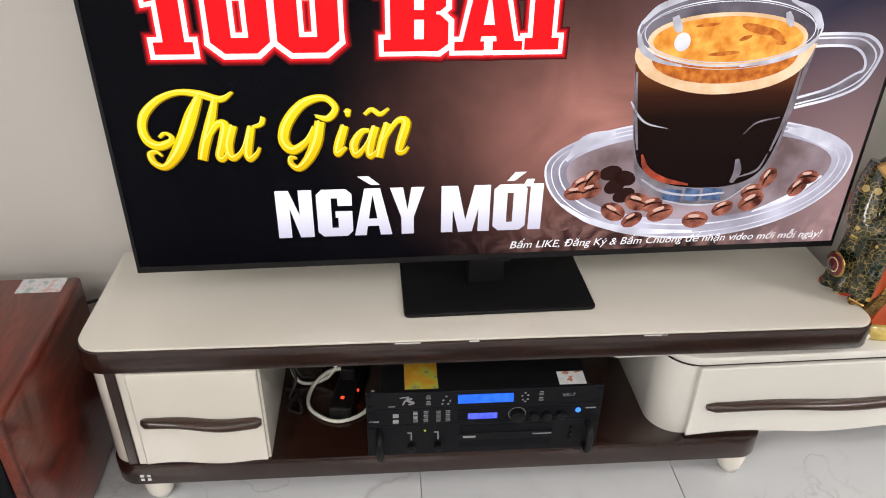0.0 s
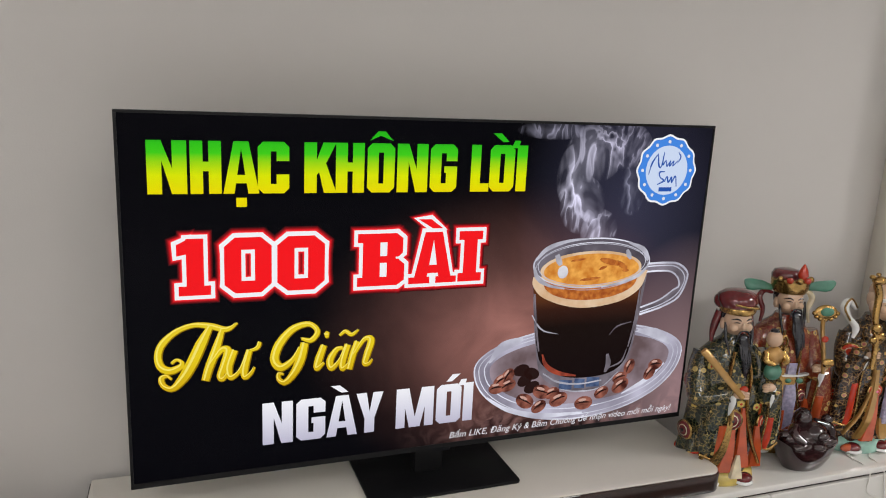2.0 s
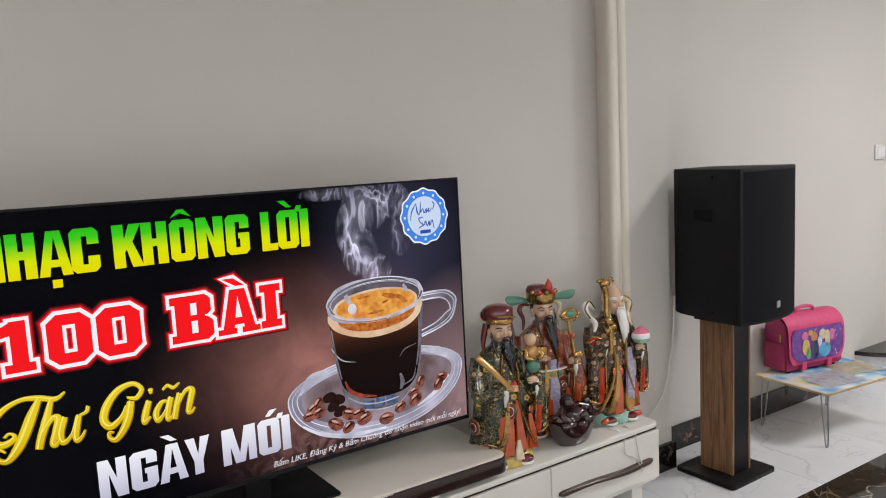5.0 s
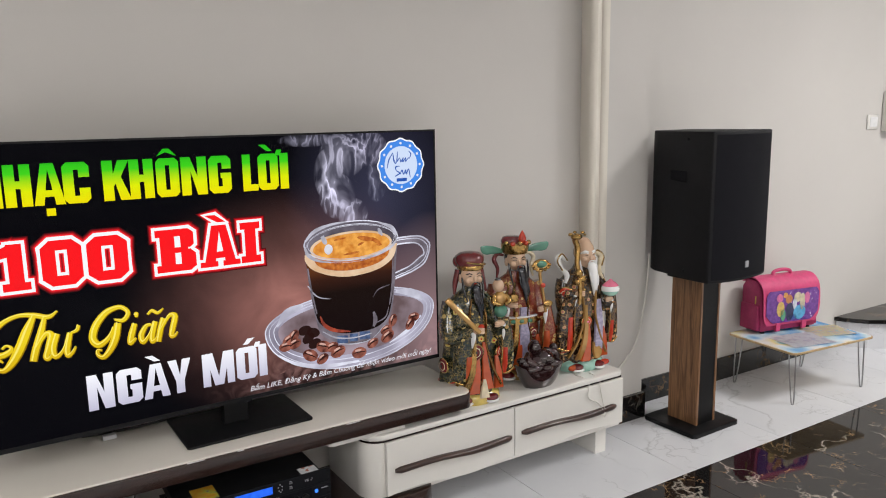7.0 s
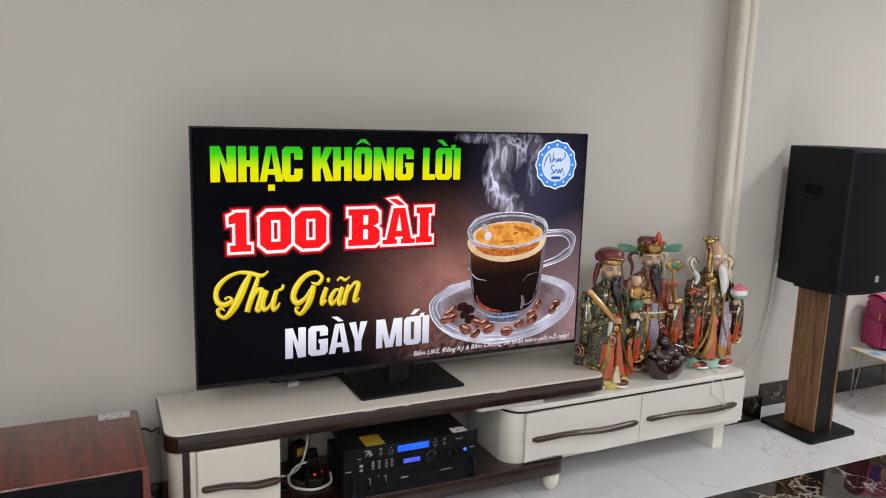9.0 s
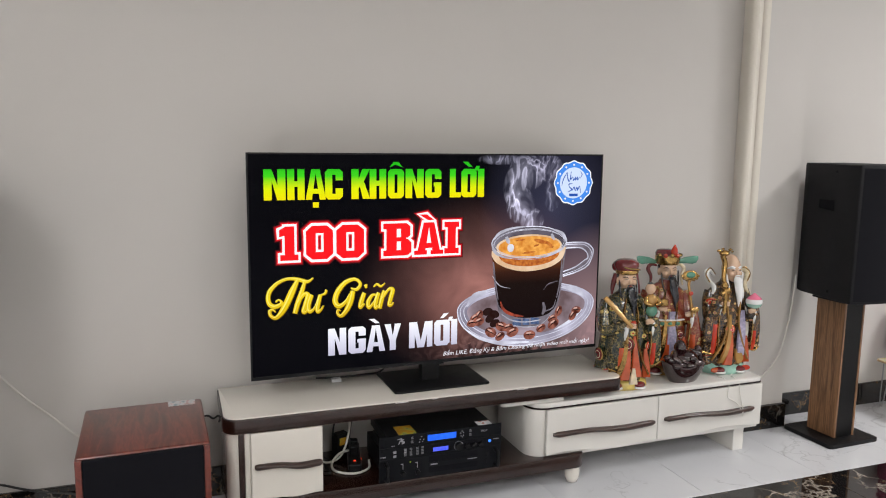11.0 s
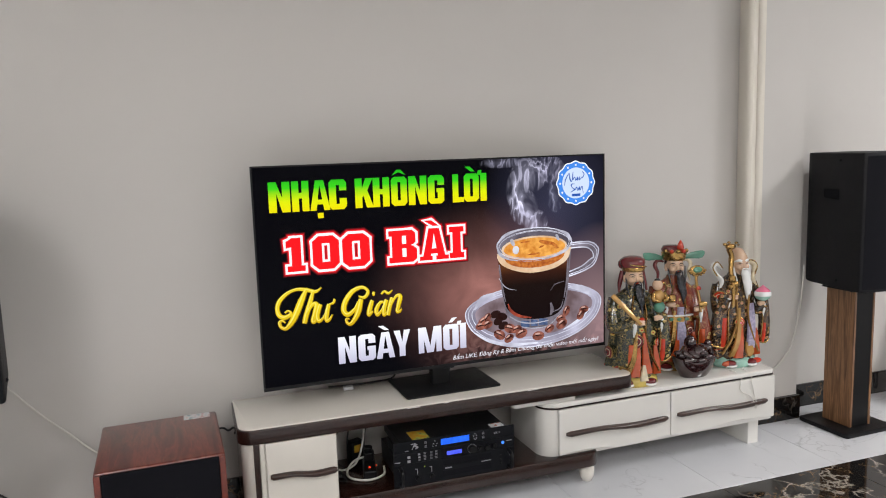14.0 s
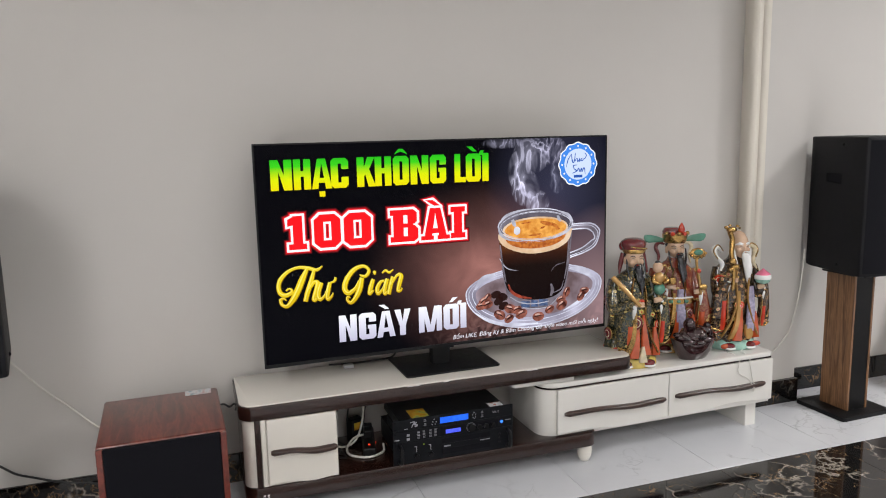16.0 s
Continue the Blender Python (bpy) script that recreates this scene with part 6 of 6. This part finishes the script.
def wealth(bm):
    """Crowned figure with winged hat, belt and scroll-headed sceptre."""
    add_robe(bm, ROBE, ROBE, GOLD, OCHRE)
    add_borders(bm, GOLD, ORANGE)
    add_panel(bm, [(0.016, -0.066, 0.30, 0.020), (0.014, -0.072, 0.22, 0.023), (0.010, -0.074, 0.12, 0.024), (0.006, -0.074, 0.05, 0.020)], LILAC)
    add_loft(bm, [((0, 0.0, z), (0.107, 0, 0), (0, 0.077, 0)) for z in (0.232, 0.240, 0.252, 0.258)], GOLD, 40)
    add_loft(bm, [((0, 0.0, z), (0.109, 0, 0), (0, 0.079, 0)) for z in (0.258, 0.264)], WHITE, 40)
    for s in (-1, 0, 1):
        add_blob(bm, (s * 0.034, -0.076, 0.245), (0.010, 0.006, 0.008), GREEN)
    add_sleeve(bm, -1, (-0.045, -0.090, 0.318), ROBE, ORANGE, 0.080, 0.036)
    add_sleeve(bm, 1, (0.078, -0.086, 0.292), ROBE, ORANGE, 0.080, 0.036)
    add_blob(bm, (-0.042, -0.094, 0.338), (0.022, 0.016, 0.008), GOLD)
    add_loft(bm, [((-0.042, -0.094, z), (r, 0, 0), (0, r * 0.8, 0)) for z, r in ((0.336, 0.018), (0.352, 0.022), (0.364, 0.019))], GOLD, 16)
    add_medallion(bm, 246, 0.190, 0.024, MAROON, IVORY, HAIR)
    add_medallion(bm, 296, 0.190, 0.022, MAROON, IVORY, HAIR)
    add_medallion(bm, 250, 0.120, 0.020, ORANGE, IVORY, MAROON)
    add_blossom(bm, 292, 0.130, YELLOW)
    add_blossom(bm, 236, 0.350, YELLOW, 0.104, 0.064)
    add_head(bm, 0.0, -0.012, 0.488)
    add_beard(bm, 0.006, -0.014, 0.488, 0.175, 0.0175, HAIR, 0.016)
    # crown
    add_stack(bm, [(0.510, 0.045, 0.046), (0.526, 0.052, 0.052), (0.548, 0.054, 0.052), (0.552, 0.048, 0.046)], GOLD, 30, 0, -0.006)
    add_stack(bm, [(0.536, 0.040, 0.036), (0.560, 0.043, 0.036), (0.574, 0.036, 0.030), (0.578, 0.020, 0.018)], MAROON, 26, -0.006, 0.010)
    for k in range(5):
        a = radians(-150 + 30 * k)
        add_blob(bm, (0.052 * math.cos(a), -0.006 + 0.052 * math.sin(a), 0.554), (0.010, 0.008, 0.010), RED if k % 2 else GOLD, (0, 0, 0), 10)
    add_stack(bm, [(0.555, 0.006, 0.006), (0.568, 0.016, 0.013), (0.585, 0.012, 0.010), (0.604, 0.002, 0.002)], RED, 14, 0.016, -0.040)
    for s in (-1, 1):
        add_loft(bm, [((s * 0.046, 0.004, 0.518), (0, 0.003, 0), (0, 0, 0.008)), ((s * 0.080, 0.0, 0.526), (0, 0.004, 0), (0, 0, 0.015)), ((s * 0.112, -0.004, 0.528), (0, 0.004, 0), (0, 0, 0.019)), ((s * 0.128, -0.006, 0.531), (0, 0.003, 0), (0, 0, 0.017)), ((s * 0.137, -0.006, 0.537), (0, 0.002, 0), (0, 0, 0.007))], GREEN, 14)
        add_tube(bm, [(s * 0.040, 0.01, 0.50), (s * 0.065, 0.012, 0.505), (s * 0.080, 0.006, 0.485), (s * 0.068, 0.0, 0.45), (s * 0.074, -0.006, 0.41)], [0.005, 0.008, 0.009, 0.007, 0.004], MAROON if s < 0 else IVORY, 10, 6)
    # sceptre
    add_tube(bm, [(0.086, -0.098, 0.280), (0.078, -0.100, 0.34), (0.066, -0.094, 0.42), (0.068, -0.088, 0.455)], [0.006, 0.006, 0.006, 0.007], OCHRE, 10, 6)
    add_blob(bm, (0.070, -0.090, 0.470), (0.034, 0.010, 0.024), GOLD)
    add_blob(bm, (0.070, -0.098, 0.474), (0.020, 0.008, 0.014), GREEN)
    for k in range(7):
        a = radians(190 + 27 * k)
        add_blob(bm, (0.070 + 0.034 * math.cos(a), -0.092, 0.472 + 0.024 * math.sin(a)), 0.007, GOLD, (0, 0, 0), 8)
    add_blob(bm, (0.074, -0.102, 0.390), (0.010, 0.006, 0.010), RED)
    add_blob(bm, (0.092, -0.106, 0.316), (0.020, 0.008, 0.014), GOLD)


def longevity(bm):
    """Bald, white-bearded figure with a dragon-headed staff and a peach."""
    add_robe(bm, ROBE, ROBE, OCHRE, TEAL)
    add_borders(bm, OCHRE, ORANGE)
    add_panel(bm, [(0.044, -0.060, 0.30, 0.014), (0.046, -0.068, 0.20, 0.019), (0.042, -0.072, 0.09, 0.020)], LILAC)
    add_panel(bm, [(0.030, -0.066, 0.12, 0.014), (0.034, -0.078, 0.08, 0.022), (0.030, -0.082, 0.055, 0.010)], OCHRE)
    for k, (mx, mz) in enumerate(((-0.07, 0.022), (0.0, 0.016), (0.075, 0.026))):
        add_blob(bm, (mx, -0.066, mz), (0.024, 0.012, 0.013), (ORANGE, WHITE, RED)[k], (0, 0, 0), 12)
    add_sleeve(bm, -1, (-0.060, -0.084, 0.340), ROBE, RED, 0.100, 0.036)
    add_sleeve(bm, 1, (0.082, -0.078, 0.300), ROBE, RED, 0.105, 0.026)
    add_medallion(bm, 215, 0.330, 0.030, RED, IVORY, MAROON, 0.112)
    add_medallion(bm, 262, 0.215, 0.022, RED, IVORY, PINK)
    add_medallion(bm, 200, 0.180, 0.022, RED, IVORY, MAROON, 0.112)
    add_blossom(bm, 212, 0.250, YELLOW)
    add_blossom(bm, 255, 0.150, YELLOW)
    add_head(bm, 0.012, -0.012, 0.484, True)
    add_blob(bm, (0.012, 0.000, 0.515), (0.034, 0.037, 0.038), SKIN, (0, 0, 0), 24)
    for s in (-1, 1):
        add_tube(bm, [(0.012 + s * 0.006, -0.048, 0.497), (0.012 + s * 0.022, -0.044, 0.500), (0.012 + s * 0.036, -0.030, 0.490)], [0.003, 0.005, 0.002], WHITE, 8, 5)
    add_beard(bm, 0.016, -0.014, 0.484, 0.150, 0.0215, WHITE, 0.010)
    # ribbons at the shoulders
    for s in (-1, 1):
        add_tube(bm, [(s * 0.050, 0.02, 0.455), (s * 0.082, 0.016, 0.478), (s * 0.102, 0.006, 0.462), (s * 0.088, -0.004, 0.430), (s * 0.075, -0.020, 0.405), (s * 0.088, -0.030, 0.375)], [0.008, 0.012, 0.013, 0.009, 0.011, 0.005], WHITE if s < 0 else IVORY, 10, 6)
        add_tube(bm, [(s * 0.052, 0.012, 0.458), (s * 0.082, 0.006, 0.490), (s * 0.108, -0.004, 0.464), (s * 0.092, -0.014, 0.426)], 0.003, GOLD, 8, 6)
    # staff with a dragon head
    add_tube(bm, [(-0.066, -0.096, 0.300), (-0.064, -0.094, 0.38), (-0.070, -0.082, 0.46), (-0.062, -0.072, 0.52), (-0.074, -0.070, 0.56)], [0.008, 0.009, 0.010, 0.011, 0.012], GOLD, 12, 7)
    add_blob(bm, (-0.068, -0.072, 0.570), (0.024, 0.016, 0.014), GOLD)
    for dx, dz, r in ((-0.028, 0.582, 0.010), (0.026, 0.586, 0.009), (0.012, 0.574, 0.011), (-0.010, 0.590, 0.008), (0.036, 0.576, 0.006)):
        add_blob(bm, (-0.068 + dx, -0.074, dz), (r, r * 0.8, r * 0.7), GOLD, (0, 0, 0), 10)
    for dx, dz, r in ((-0.006, 0.425, 0.018), (0.012, 0.400, 0.016), (-0.012, 0.390, 0.013)):
        add_blob(bm, (-0.064 + dx, -0.094, dz), (r, r * 0.7, r), GOLD, (0, 0, 0), 10)
    # peach
    add_stack(bm, [(0.312, 0.012, 0.012), (0.322, 0.029, 0.027), (0.336, 0.036, 0.033)], TEAL, 24, 0.086, -0.082)
    add_stack(bm, [(0.336, 0.036, 0.033), (0.346, 0.037, 0.034), (0.356, 0.033, 0.030)], WHITE, 24, 0.086, -0.082)
    add_stack(bm, [(0.356, 0.033, 0.030), (0.366, 0.024, 0.022), (0.376, 0.010, 0.010), (0.384, 0.002, 0.002)], PINK, 24, 0.086, -0.082)


statue("porcelain_figure", "porcelain figure in dark green robe with maroon cap", pose(1.612, 1.452, 0.3672, 0, 0, -12), M_BROC_GREEN, official)
statue("porcelain_figure", "porcelain figure in red robe with gilt crown", pose(1.908, 1.570, 0.3672, 0, 0, -16), M_BROC_RED, wealth)
statue("porcelain_figure", "porcelain figure with white beard and gilt staff", pose(2.187, 1.490, 0.3672, 0, 0, -8), M_BROC_BROWN, longevity)


def resin_figure():
    """A seated figure in a boat-shaped ingot, glossy dark resin."""
    bm = bmesh.new()
    rows = []
    for z, rx, ry in ((0.0, 0.070, 0.045), (0.010, 0.078, 0.052), (0.035, 0.096, 0.062), (0.060, 0.110, 0.066), (0.074, 0.116, 0.066)):
        rows.append((z, rx, ry))
    loops = []
    for z, rx, ry in rows:
        loops.append([bm.verts.new((rx * math.cos(a), ry * math.sin(a), z + 0.34 * z * abs(math.cos(a)) ** 4)) for a in (2 * math.pi * k / 32 for k in range(32))])
    for a, b in zip(loops, loops[1:]):
        for k in range(32):
            bm.faces.new((a[k], a[(k + 1) % 32], b[(k + 1) % 32], b[k]))
    bm.faces.new(loops[0])
    bm.faces.new(loops[-1])
    for c, r in (((0, 0.004, 0.088), (0.075, 0.052, 0.042)), ((0.012, -0.010, 0.104), (0.046, 0.044, 0.036)), ((-0.020, 0.004, 0.150), (0.027, 0.027, 0.029)), ((0.066, -0.004, 0.112), (0.030, 0.028, 0.026)),
                 ((0.074, -0.006, 0.136), (0.017, 0.017, 0.017)), ((-0.070, -0.006, 0.100), (0.034, 0.028, 0.024)), ((-0.050, -0.030, 0.080), (0.044, 0.026, 0.020)), ((0.050, -0.032, 0.082), (0.044, 0.026, 0.020)),
                 ((-0.090, 0.0, 0.112), (0.022, 0.018, 0.012)), ((0.0, -0.050, 0.078), (0.026, 0.018, 0.014)), ((-0.020, 0.002, 0.172), (0.016, 0.018, 0.010)), ((0.012, -0.050, 0.108), (0.022, 0.012, 0.014))):
        add_blob(bm, c, r, 0, (0, 0, 0), 18)
    for s in (-1, 1):
        add_tube(bm, [(s * 0.040 - 0.01, 0.0, 0.128), (s * 0.072, -0.018, 0.112), (s * 0.055, -0.046, 0.096)], [0.016, 0.018, 0.011], 0, 10, 6)
    ob = part("resin_figurine", bm, M_RESIN, None, "", 50)
    ob.matrix_world = pose(1.915, 1.428, 0.3672, 0, 0, 4)
    return tagged(ob, "dark red resin figurine seated in a boat-shaped ingot", "figurine")


resin_figure()

# ---- low folding table, papers and school bag ----
TABLE = pose(3.628, 1.388, 0, 0, 0, -7)
M_TABLE = print_patch("printed_table_top", [(0.32, (0.05, 0.25, 0.55)), (0.42, (0.45, 0.62, 0.72)), (0.5, (0.70, 0.70, 0.68)), (0.6, (0.72, 0.62, 0.25)), (0.7, (0.10, 0.42, 0.55))], 5)
M_PALE_WOOD = wood("pale_board_edge", (0.42, 0.28, 0.13), (0.60, 0.44, 0.24), 0.45, 0.1, (2, 2, 9), 6)
table = thing("folding_table", "low folding table with printed top and wire legs", "table", TABLE)
part("table_top", prism(rounded(-0.295, 0.295, -0.205, 0.205, (0.03,) * 4), 0.260, 0.2705, "z", 0.002), M_PALE_WOOD, table, "pale board with rounded corners", 35)
part("printed_sheet", prism(rounded(-0.289, 0.289, -0.199, 0.199, (0.027,) * 4), 0.2706, 0.2712, "z"), M_TABLE, table, "colourful printed table surface", 35)
for sx in (-1, 1):
    for sy in (-1, 1):
        x, y = sx * 0.252, sy * 0.160
        part("leg", tube([(x - 0.024, y, 0.2595), (x - 0.020, y + sy * 0.006, 0.16), (x - 0.010, y + sy * 0.016, 0.025), (x, y + sy * 0.018, 0.0035), (x + 0.010, y + sy * 0.016, 0.025), (x + 0.020, y + sy * 0.006, 0.16), (x + 0.024, y, 0.2595)], 0.0034, 8, 6), M_STEEL, table, "bent steel wire leg", 60)
M_PRINTS = print_patch("printed_paper", [(0.3, (0.80, 0.80, 0.82)), (0.52, (0.76, 0.75, 0.78)), (0.60, (0.66, 0.60, 0.68)), (0.70, (0.55, 0.62, 0.74))], 26)
M_PRINTS2 = print_patch("yellow_print_paper", [(0.3, (0.78, 0.76, 0.66)), (0.48, (0.76, 0.68, 0.42)), (0.58, (0.74, 0.60, 0.60)), (0.68, (0.5, 0.68, 0.66))], 30)


def paper(x, y, w, h, turn, m, z, label):
    bm = bmesh.new()
    n = 6
    g = [[bm.verts.new((w * (i / n - 0.5), h * (j / n - 0.5), 0.0012 + 0.002 * (math.sin(3 * i / n + j) + 1))) for i in range(n + 1)] for j in range(n + 1)]
    for j in range(n):
        for i in range(n):
            bm.faces.new((g[j][i], g[j][i + 1], g[j + 1][i + 1], g[j + 1][i]))
    bmesh.ops.solidify(bm, geom=bm.faces[:], thickness=0.0012)
    ob = part("paper_sheet", bm, m, None, "", 60)
    ob.matrix_world = TABLE @ pose(x, y, z, 0, 0, turn)
    return tagged(ob, label, "paper", "sheets on the table")


paper(-0.075, -0.075, 0.26, 0.19, -8, M_PRINTS, 0.2716, "pale printed sheet lying on the low table")
paper(0.165, -0.030, 0.22, 0.17, -14, M_PRINTS2, 0.2716, "yellowish printed sheet lying on the low table")

M_BAG = mat("pink_nylon", (0.58, 0.055, 0.17), 0.5, vary=0.1, scale=40, bump=0.3, bump_scale=500)
M_BAG_DARK = mat("deep_pink_nylon", (0.34, 0.02, 0.10), 0.55, vary=0.12, scale=40, bump=0.3, bump_scale=500)
M_BAG_PURPLE = print_patch("purple_print", [(0.3, (0.10, 0.03, 0.20)), (0.6, (0.17, 0.05, 0.30)), (0.70, (0.22, 0.08, 0.34)), (0.74, (0.6, 0.5, 0.7))], 60)
BAG = pose(3.650, 1.530, 0.2716, 0, 0, -13)
bag = thing("school_bag", "pink school satchel with purple printed flap", "bag", BAG)
BW, BD, BH = 0.182, 0.072, 0.275
side = [(-BD, 0.012), (-BD - 0.004, 0.10), (-BD + 0.012, BH - 0.03), (-BD + 0.05, BH), (BD - 0.03, BH), (BD, BH - 0.04), (BD, 0.012)]
part("body", prism(side, -BW, BW, "x", 0.010), M_BAG_DARK, bag, "deep pink fabric body", 40)
for s in (-1, 1):
    part("side_pocket", prism([(-BD + 0.008, 0.016), (BD - 0.012, 0.016), (BD - 0.014, 0.15), (-BD + 0.012, 0.15)], s * (BW + 0.0005), s * (BW + 0.018), "x", 0.006), M_BAG_DARK, bag, "gusseted side pocket", 40)


def over(x0, x1, z_end, off, wide=0.0):
    """A flap that lies over the top and hangs down the front."""
    path = [(BD - 0.005, BH - 0.02 + off), (BD - 0.035, BH + 0.006 + off), (-BD + 0.04, BH + 0.006 + off), (-BD - 0.002 - off, BH - 0.035), (-BD - 0.014 - off, 0.15), (-BD - 0.012 - off, z_end)]
    line = smooth_path([(*p,) for p in path], 6)
    bm = bmesh.new()
    rows = []
    m = len(line)
    for i, (y, z) in enumerate(line):
        t = max(0, (i - m * 0.78) / (m * 0.22))
        cut = 0.045 * t ** 3
        rows.append([bm.verts.new((x, y, z)) for x in [x0 + cut + (x1 - x0 - 2 * cut) * k / 8 for k in range(9)]])
    for a, b in zip(rows, rows[1:]):
        for k in range(8):
            bm.faces.new((a[k], a[k + 1], b[k + 1], b[k]))
    bmesh.ops.recalc_face_normals(bm, faces=bm.faces[:])
    bmesh.ops.solidify(bm, geom=bm.faces[:], thickness=0.004)
    return bm


flap = part("flap", over(-BW - 0.004, BW + 0.004, 0.045, 0.004), M_BAG, bag, "pink front flap", 50)
FY = -BD - 0.0215
panel = [(-0.140, 0.068), (-0.122, 0.058), (0.122, 0.058), (0.140, 0.068), (0.170, 0.10), (0.172, 0.20), (0.155, 0.226), (-0.155, 0.226), (-0.172, 0.20), (-0.170, 0.10)]
part("flap_print", prism(panel, FY, FY + 0.002, "y"), M_BAG_PURPLE, flap, "purple printed panel with pale dots")
for cx, cz, rx, rz, col in ((-0.080, 0.130, 0.024, 0.040, (0.60, 0.42, 0.12)), (-0.062, 0.096, 0.016, 0.030, (0.10, 0.30, 0.18)), (-0.020, 0.112, 0.026, 0.048, (0.04, 0.04, 0.10)), (0.045, 0.104, 0.040, 0.038, (0.10, 0.36, 0.60)), (0.012, 0.150, 0.014, 0.030, (0.60, 0.62, 0.70)),
                            (0.030, 0.184, 0.024, 0.026, (0.62, 0.54, 0.38)), (-0.028, 0.178, 0.022, 0.024, (0.50, 0.20, 0.08)), (0.062, 0.158, 0.016, 0.044, (0.58, 0.52, 0.36)), (0.092, 0.176, 0.018, 0.030, (0.58, 0.14, 0.30)), (-0.088, 0.188, 0.020, 0.022, (0.58, 0.14, 0.32)), (-0.052, 0.200, 0.014, 0.014, (0.62, 0.30, 0.08)), (0.004, 0.080, 0.024, 0.014, (0.06, 0.10, 0.34))):
    part("print_patch", prism(ellipse(cx, cz, rx, rz, 20), FY - 0.0016, FY - 0.0002, "y"), mat("bag_print", col, 0.45, vary=0.2, scale=60), flap)
for sx in (-0.085, 0.085):
    part("strap", box(sx - 0.014, sx + 0.014, -BD - 0.020, -BD - 0.006, 0.012, 0.060, 0.003), M_BAG, bag, "pink buckle strap")
part("carry_handle", tube([(-0.06, -0.005, BH + 0.010), (-0.05, -0.006, BH + 0.032), (0.0, -0.006, BH + 0.040), (0.05, -0.006, BH + 0.032), (0.06, -0.005, BH + 0.010)], 0.009, 10, 6), M_BAG, bag, "pink carry handle", 50)
part("yellow_tag", box(-BW - 0.0195, -BW - 0.0185, -0.052, -0.044, 0.16, 0.20), M_YELLOW, bag)
for sx in (-0.15, 0.15):
    for sy in (-0.05, 0.05):
        part("foot_stud", disc_rod(sx, sy, 0.0, 0.012, 0.013, "z"), M_BLACK, bag)

# ---- electric boxes on the wall ----
fuse = thing("breaker_box", "white wall breaker box with dark window", "breaker box", ROOM @ pose(5.60, 0, 1.385))
part("housing", box(-0.105, 0.125, -0.055, -0.0005, -0.118, 0.118, 0.010), M_CREAM_WHITE, fuse, "", 40)
part("window", box(-0.055, 0.095, -0.062, -0.0552, -0.060, 0.060, 0.006), M_BLACK, fuse, "dark tinted window", 40)
part("breaker", box(-0.03, 0.02, -0.066, -0.0622, -0.022, 0.022, 0.003), M_GREY_BTN, fuse)
sock = thing("wall_socket", "small white wall socket plate", "socket", ROOM @ pose(5.40, 0, 1.325))
part("plate", box(-0.06, 0.06, -0.010, -0.0005, -0.042, 0.042, 0.004), M_CREAM_WHITE, sock, "", 40)
part("insert", box(-0.038, 0.038, -0.013, -0.0102, -0.028, 0.028, 0.002), M_PAPER, sock)

# ---- floor tiles ----
TILE, EDGE = 0.597, -0.626


def tile_mesh(name, w, d, m):
    bm = box(0.001, w - 0.001, -d + 0.001, -0.001, -0.0038, 0.0005, 0.0006, 1)
    me = bpy.data.meshes.new(name)
    bm.to_mesh(me)
    bm.free()
    me.materials.append(m)
    return me


WHITE_TILE = tile_mesh("white_tile", TILE, -EDGE, M_WHITE_TILE)
BLACK_TILE = tile_mesh("black_tile", TILE, 0.604, M_BLACK_TILE)
for k in range(-7, 9):
    for me, y0 in ((WHITE_TILE, 0.0), (BLACK_TILE, EDGE)):
        x0 = 1.963 + TILE * k
        if x0 < LEFT or x0 + TILE > RIGHT:
            continue
        ob = new("tile", me)
        ob.parent = floor
        ob.location = (x0, y0, 0)
